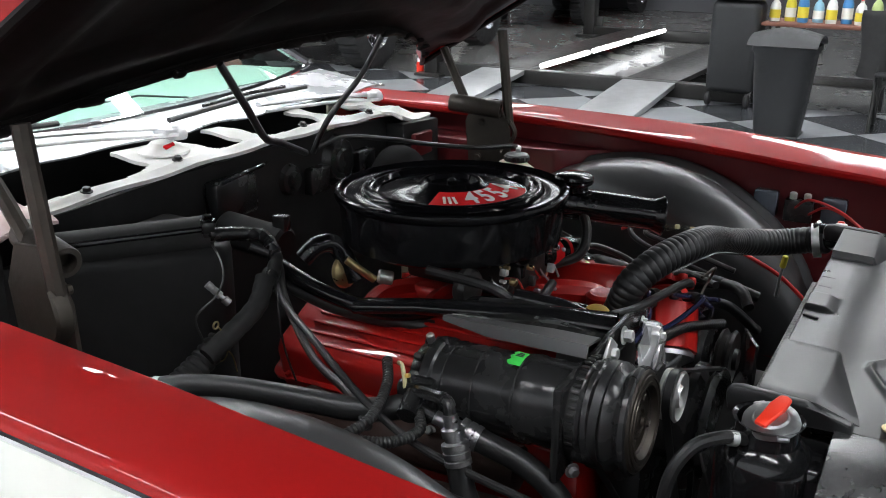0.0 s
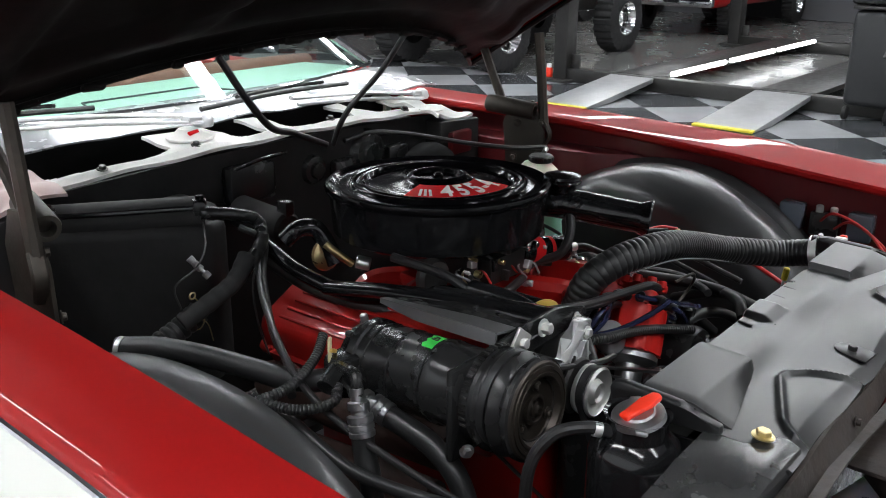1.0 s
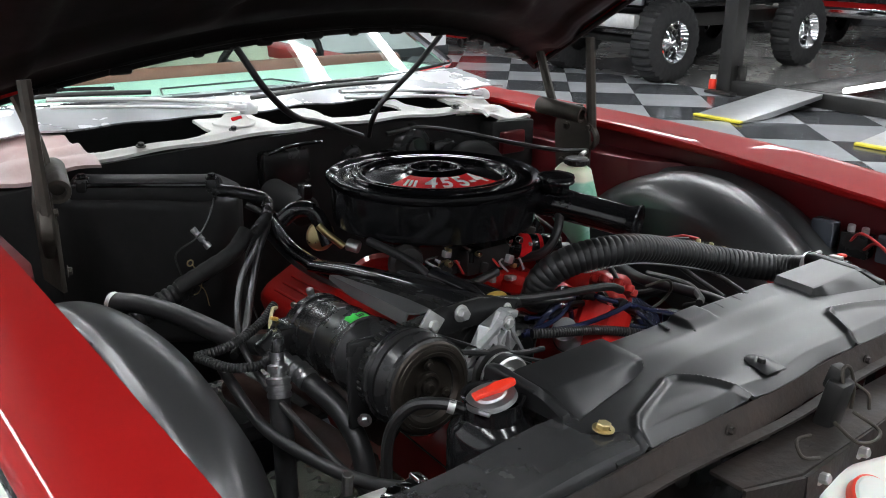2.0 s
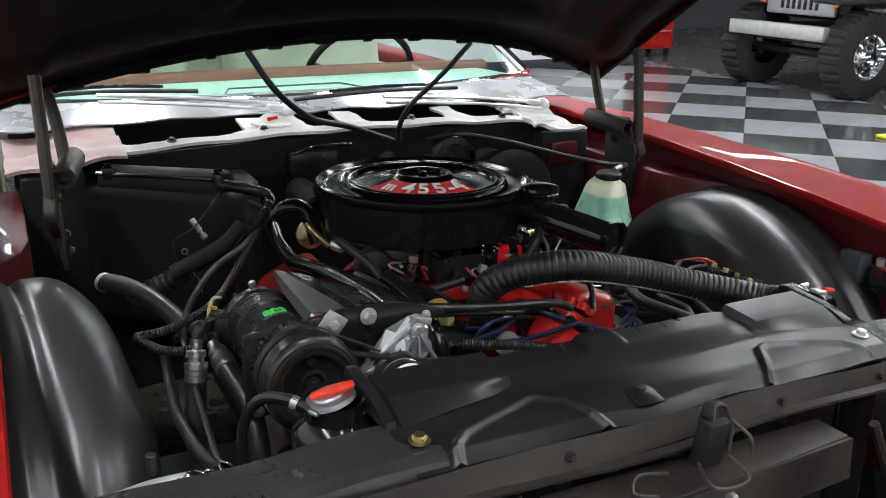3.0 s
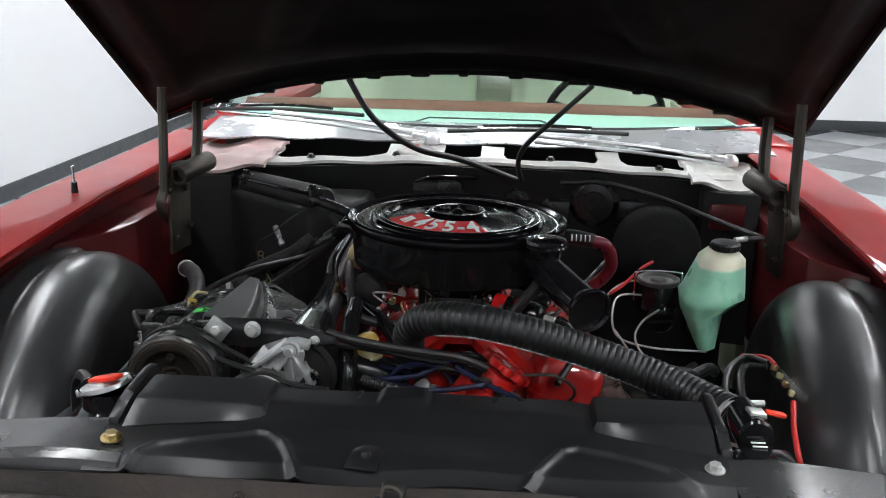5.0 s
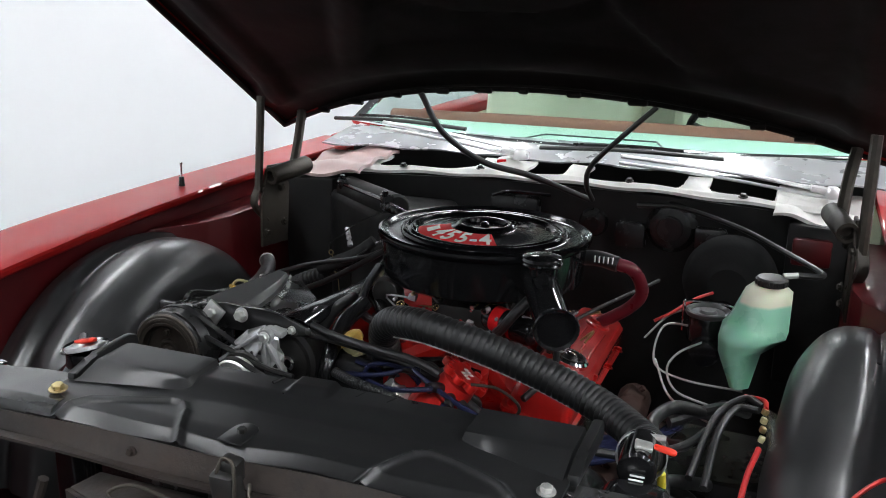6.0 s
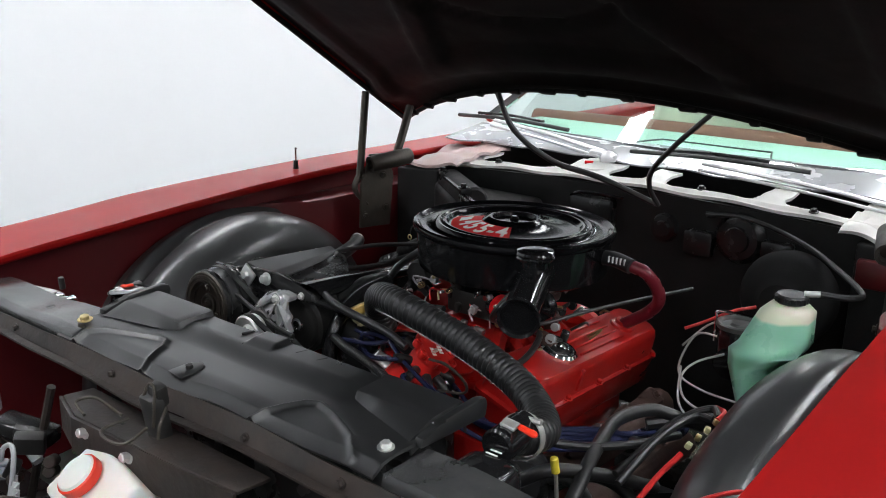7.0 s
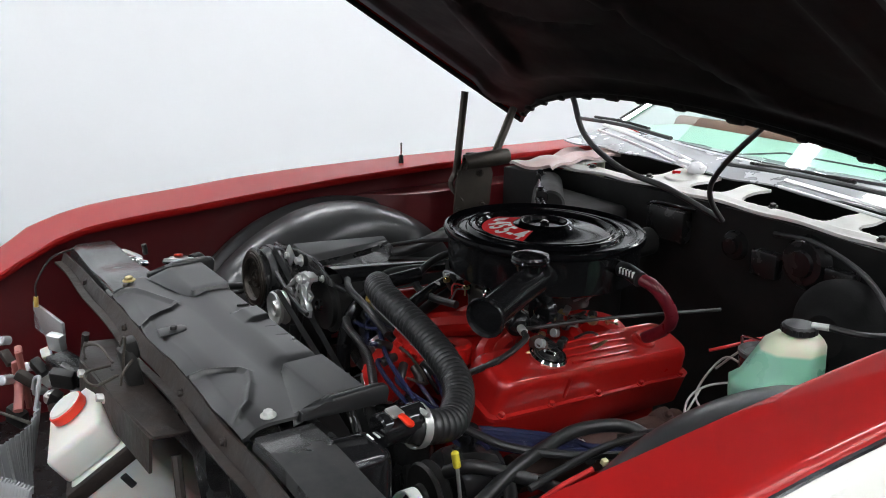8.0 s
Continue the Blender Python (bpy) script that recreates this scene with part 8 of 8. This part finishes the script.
def build_bench():
    ob = thing("work_table", (7.3, 1.13, 0), "narrow work table with a brown wooden top", "table")
    bm = B()
    add_box(bm, (7.3, 1.13, 0.735), (0.55, 1.05, 0.03), 0.006)
    part("tabletop", bm, M_BROWN, ob)
    for x in (7.08, 7.52):
        for y in (0.66, 1.60):
            bm = B()
            add_box(bm, (x, y, 0.36), (0.04, 0.04, 0.72), 0.004)
            part("leg", bm, M_DARKSTEEL, ob)
    bm = B()
    add_box(bm, (7.3, 1.13, 0.25), (0.5, 1.0, 0.02), 0.004)
    part("shelf", bm, M_DARKSTEEL, ob)
    colors = [("white", (0.75, 0.76, 0.74)), ("yellow", (0.75, 0.65, 0.06)), ("blue", (0.06, 0.25, 0.55)), ("pale_blue", (0.3, 0.55, 0.7)), ("white", (0.75, 0.76, 0.74)), ("blue", (0.06, 0.25, 0.55)), ("white", (0.75, 0.76, 0.74)), ("green", (0.5, 0.62, 0.25))]
    for k, (cn, col) in enumerate(colors):
        y, x = 1.58 - 0.115 * k, 7.2 + 0.07 * (k % 2)
        h = 0.20 + 0.03 * (k % 3)
        b = thing("spray_bottle", (x, y, 0.75), cn.replace("_", " ") + " plastic spray bottle standing on the work table", "bottle", "table bottles")
        mat = material("bottle_" + cn, col, 0.35, vary=0.04)
        bm = B()
        add_lathe(bm, [(0, 0), (0.042, 0), (0.045, 0.01), (0.045, h * 0.6), (0.035, h * 0.78), (0.015, h * 0.9), (0.015, h), (0, h)], Matrix.Translation((x, y, 0.75)), 20)
        part("body", bm, mat, b)
        bm = B()
        add_box(bm, (x, y, 0.75 + h + 0.02), (0.07, 0.028, 0.04), 0.008)
        part("trigger_head", bm, M_PRINT if k % 3 else M_ORANGE, b)
        bm = B()
        add_lathe(bm, [(0.0458, h * 0.15), (0.0458, h * 0.5)], Matrix.Translation((x, y, 0.75)), 20)
        part("label", bm, M_PRINT if k % 2 else M_SAFETY, b)


build_bench()


def build_chair():
    ob = thing("folding_chair", (6.6, 0.45, 0), "black folding chair with a dark jacket over it", "chair")
    for p, q in (((6.42, 0.28, 0.0), (6.62, 0.28, 0.84)), ((6.42, 0.64, 0.0), (6.62, 0.64, 0.84)), ((6.82, 0.28, 0.0), (6.46, 0.28, 0.46)), ((6.82, 0.64, 0.0), (6.46, 0.64, 0.46))):
        bm = B()
        add_cyl(bm, p, q, 0.014, seg=10)
        part("leg", bm, M_DARKSTEEL, ob)
    bm = B()
    add_box(bm, (6.58, 0.46, 0.45), (0.38, 0.38, 0.03), 0.012)
    part("seat", bm, M_PLASTIC, ob)
    bm = B()
    add_box(bm, (6.62, 0.46, 0.76), (0.03, 0.40, 0.18), 0.012)
    part("backrest", bm, M_PLASTIC, ob)
    j = thing("jacket", (6.6, 0.46, 0.5), "dark crumpled jacket hung over the folding chair", "jacket")
    bm = B()

    def cloth(u, v):
        a = (v - 0.5) * 2
        y = 0.46 + 0.34 * (2 * u - 1) + 0.02 * math.sin(9 * v + 4 * u)
        x = 6.61 + 0.06 * a + 0.022 * math.sin(14 * u + 3 * v)
        z = 0.93 - 0.50 * abs(a) ** 1.2 - 0.03 * abs(2 * u - 1) ** 2 + 0.015 * math.sin(11 * u + 2)
        return (x, y, z)
    add_sheet(bm, cloth, 40, 40, 0.012)
    part("cloth", bm, M_TYRE, j)


build_chair()
ob = thing("spray_can", (7.2, 5.2, 0), "orange and white spray can standing on the floor", "spray can")
bm = B()
add_lathe(bm, [(0, 0), (0.038, 0), (0.04, 0.01), (0.04, 0.12), (0.03, 0.135), (0, 0.135)], Matrix.Translation((7.2, 5.2, 0)), 20)
part("body", bm, M_ORANGE, ob)
bm = B()
add_lathe(bm, [(0, 0.135), (0.03, 0.135), (0.03, 0.175), (0, 0.18)], Matrix.Translation((7.2, 5.2, 0)), 16)
part("cap", bm, M_PRINT, ob)

# ---- floor tiles ----
TILE, TILE_V = 0.66, 0.715
TU, TV = radians(-43.8), radians(-133.8)


def build_tiles():
    a = Vector((4.95, 5.965))
    u, v = Vector((math.cos(TU), math.sin(TU))), Vector((math.cos(TV), math.sin(TV)))
    shared = {}
    rest = {0: B(), 1: B()}
    for i in range(-30, 31):
        for j in range(-30, 31):
            g = 0.002
            quad = [tuple(a + u * (TILE * (i + p)) + v * (TILE_V * (j + q))) for p, q in ((g, g), (1 - g, g), (1 - g, 1 - g), (g, 1 - g))]
            poly = quad
            for axis, lim, less in ((0, 7.3, True), (0, WEST, False), (1, NORTH, True), (1, SOUTH, False)):
                poly = clip_poly(poly, axis, lim, less) if poly else poly
            if len(poly) < 3:
                continue
            c = sum((Vector(p) for p in poly), Vector((0, 0))) / len(poly)
            if abs(sum(p[0] * q[1] - q[0] * p[1] for p, q in zip(poly, poly[1:] + poly[:1]))) < 0.002:
                continue
            dark = (i + j) % 2 == 0
            mat = M_TILEDARK if dark else M_TILELIGHT
            if c.y < 0.4:
                add_prism(rest[int(dark)], poly, 0.004, Matrix.Translation((0, 0, -0.004)))
                continue
            whole = len(poly) == 4 and all((Vector(p) - Vector(q)).length < 1e-6 for p, q in zip(poly, quad))
            if whole and dark in shared:
                me = shared[dark]
            else:
                bm2 = B()
                add_prism(bm2, [tuple(Vector(p) - c) for p in poly], 0.004)
                me = mesh_of("tile", bm2, mat)
                if whole:
                    shared[dark] = me
            ob2 = new("tile", me)
            ob2.parent = FLOOR
            ob2.location = (c.x, c.y, -0.004)
    for dark, bm2 in rest.items():
        t = new("tile_field", mesh_of("tile_field", bm2, M_TILEDARK if dark else M_TILELIGHT))
        t.parent = FLOOR
        tagged(t, kind="stuff")


build_tiles()
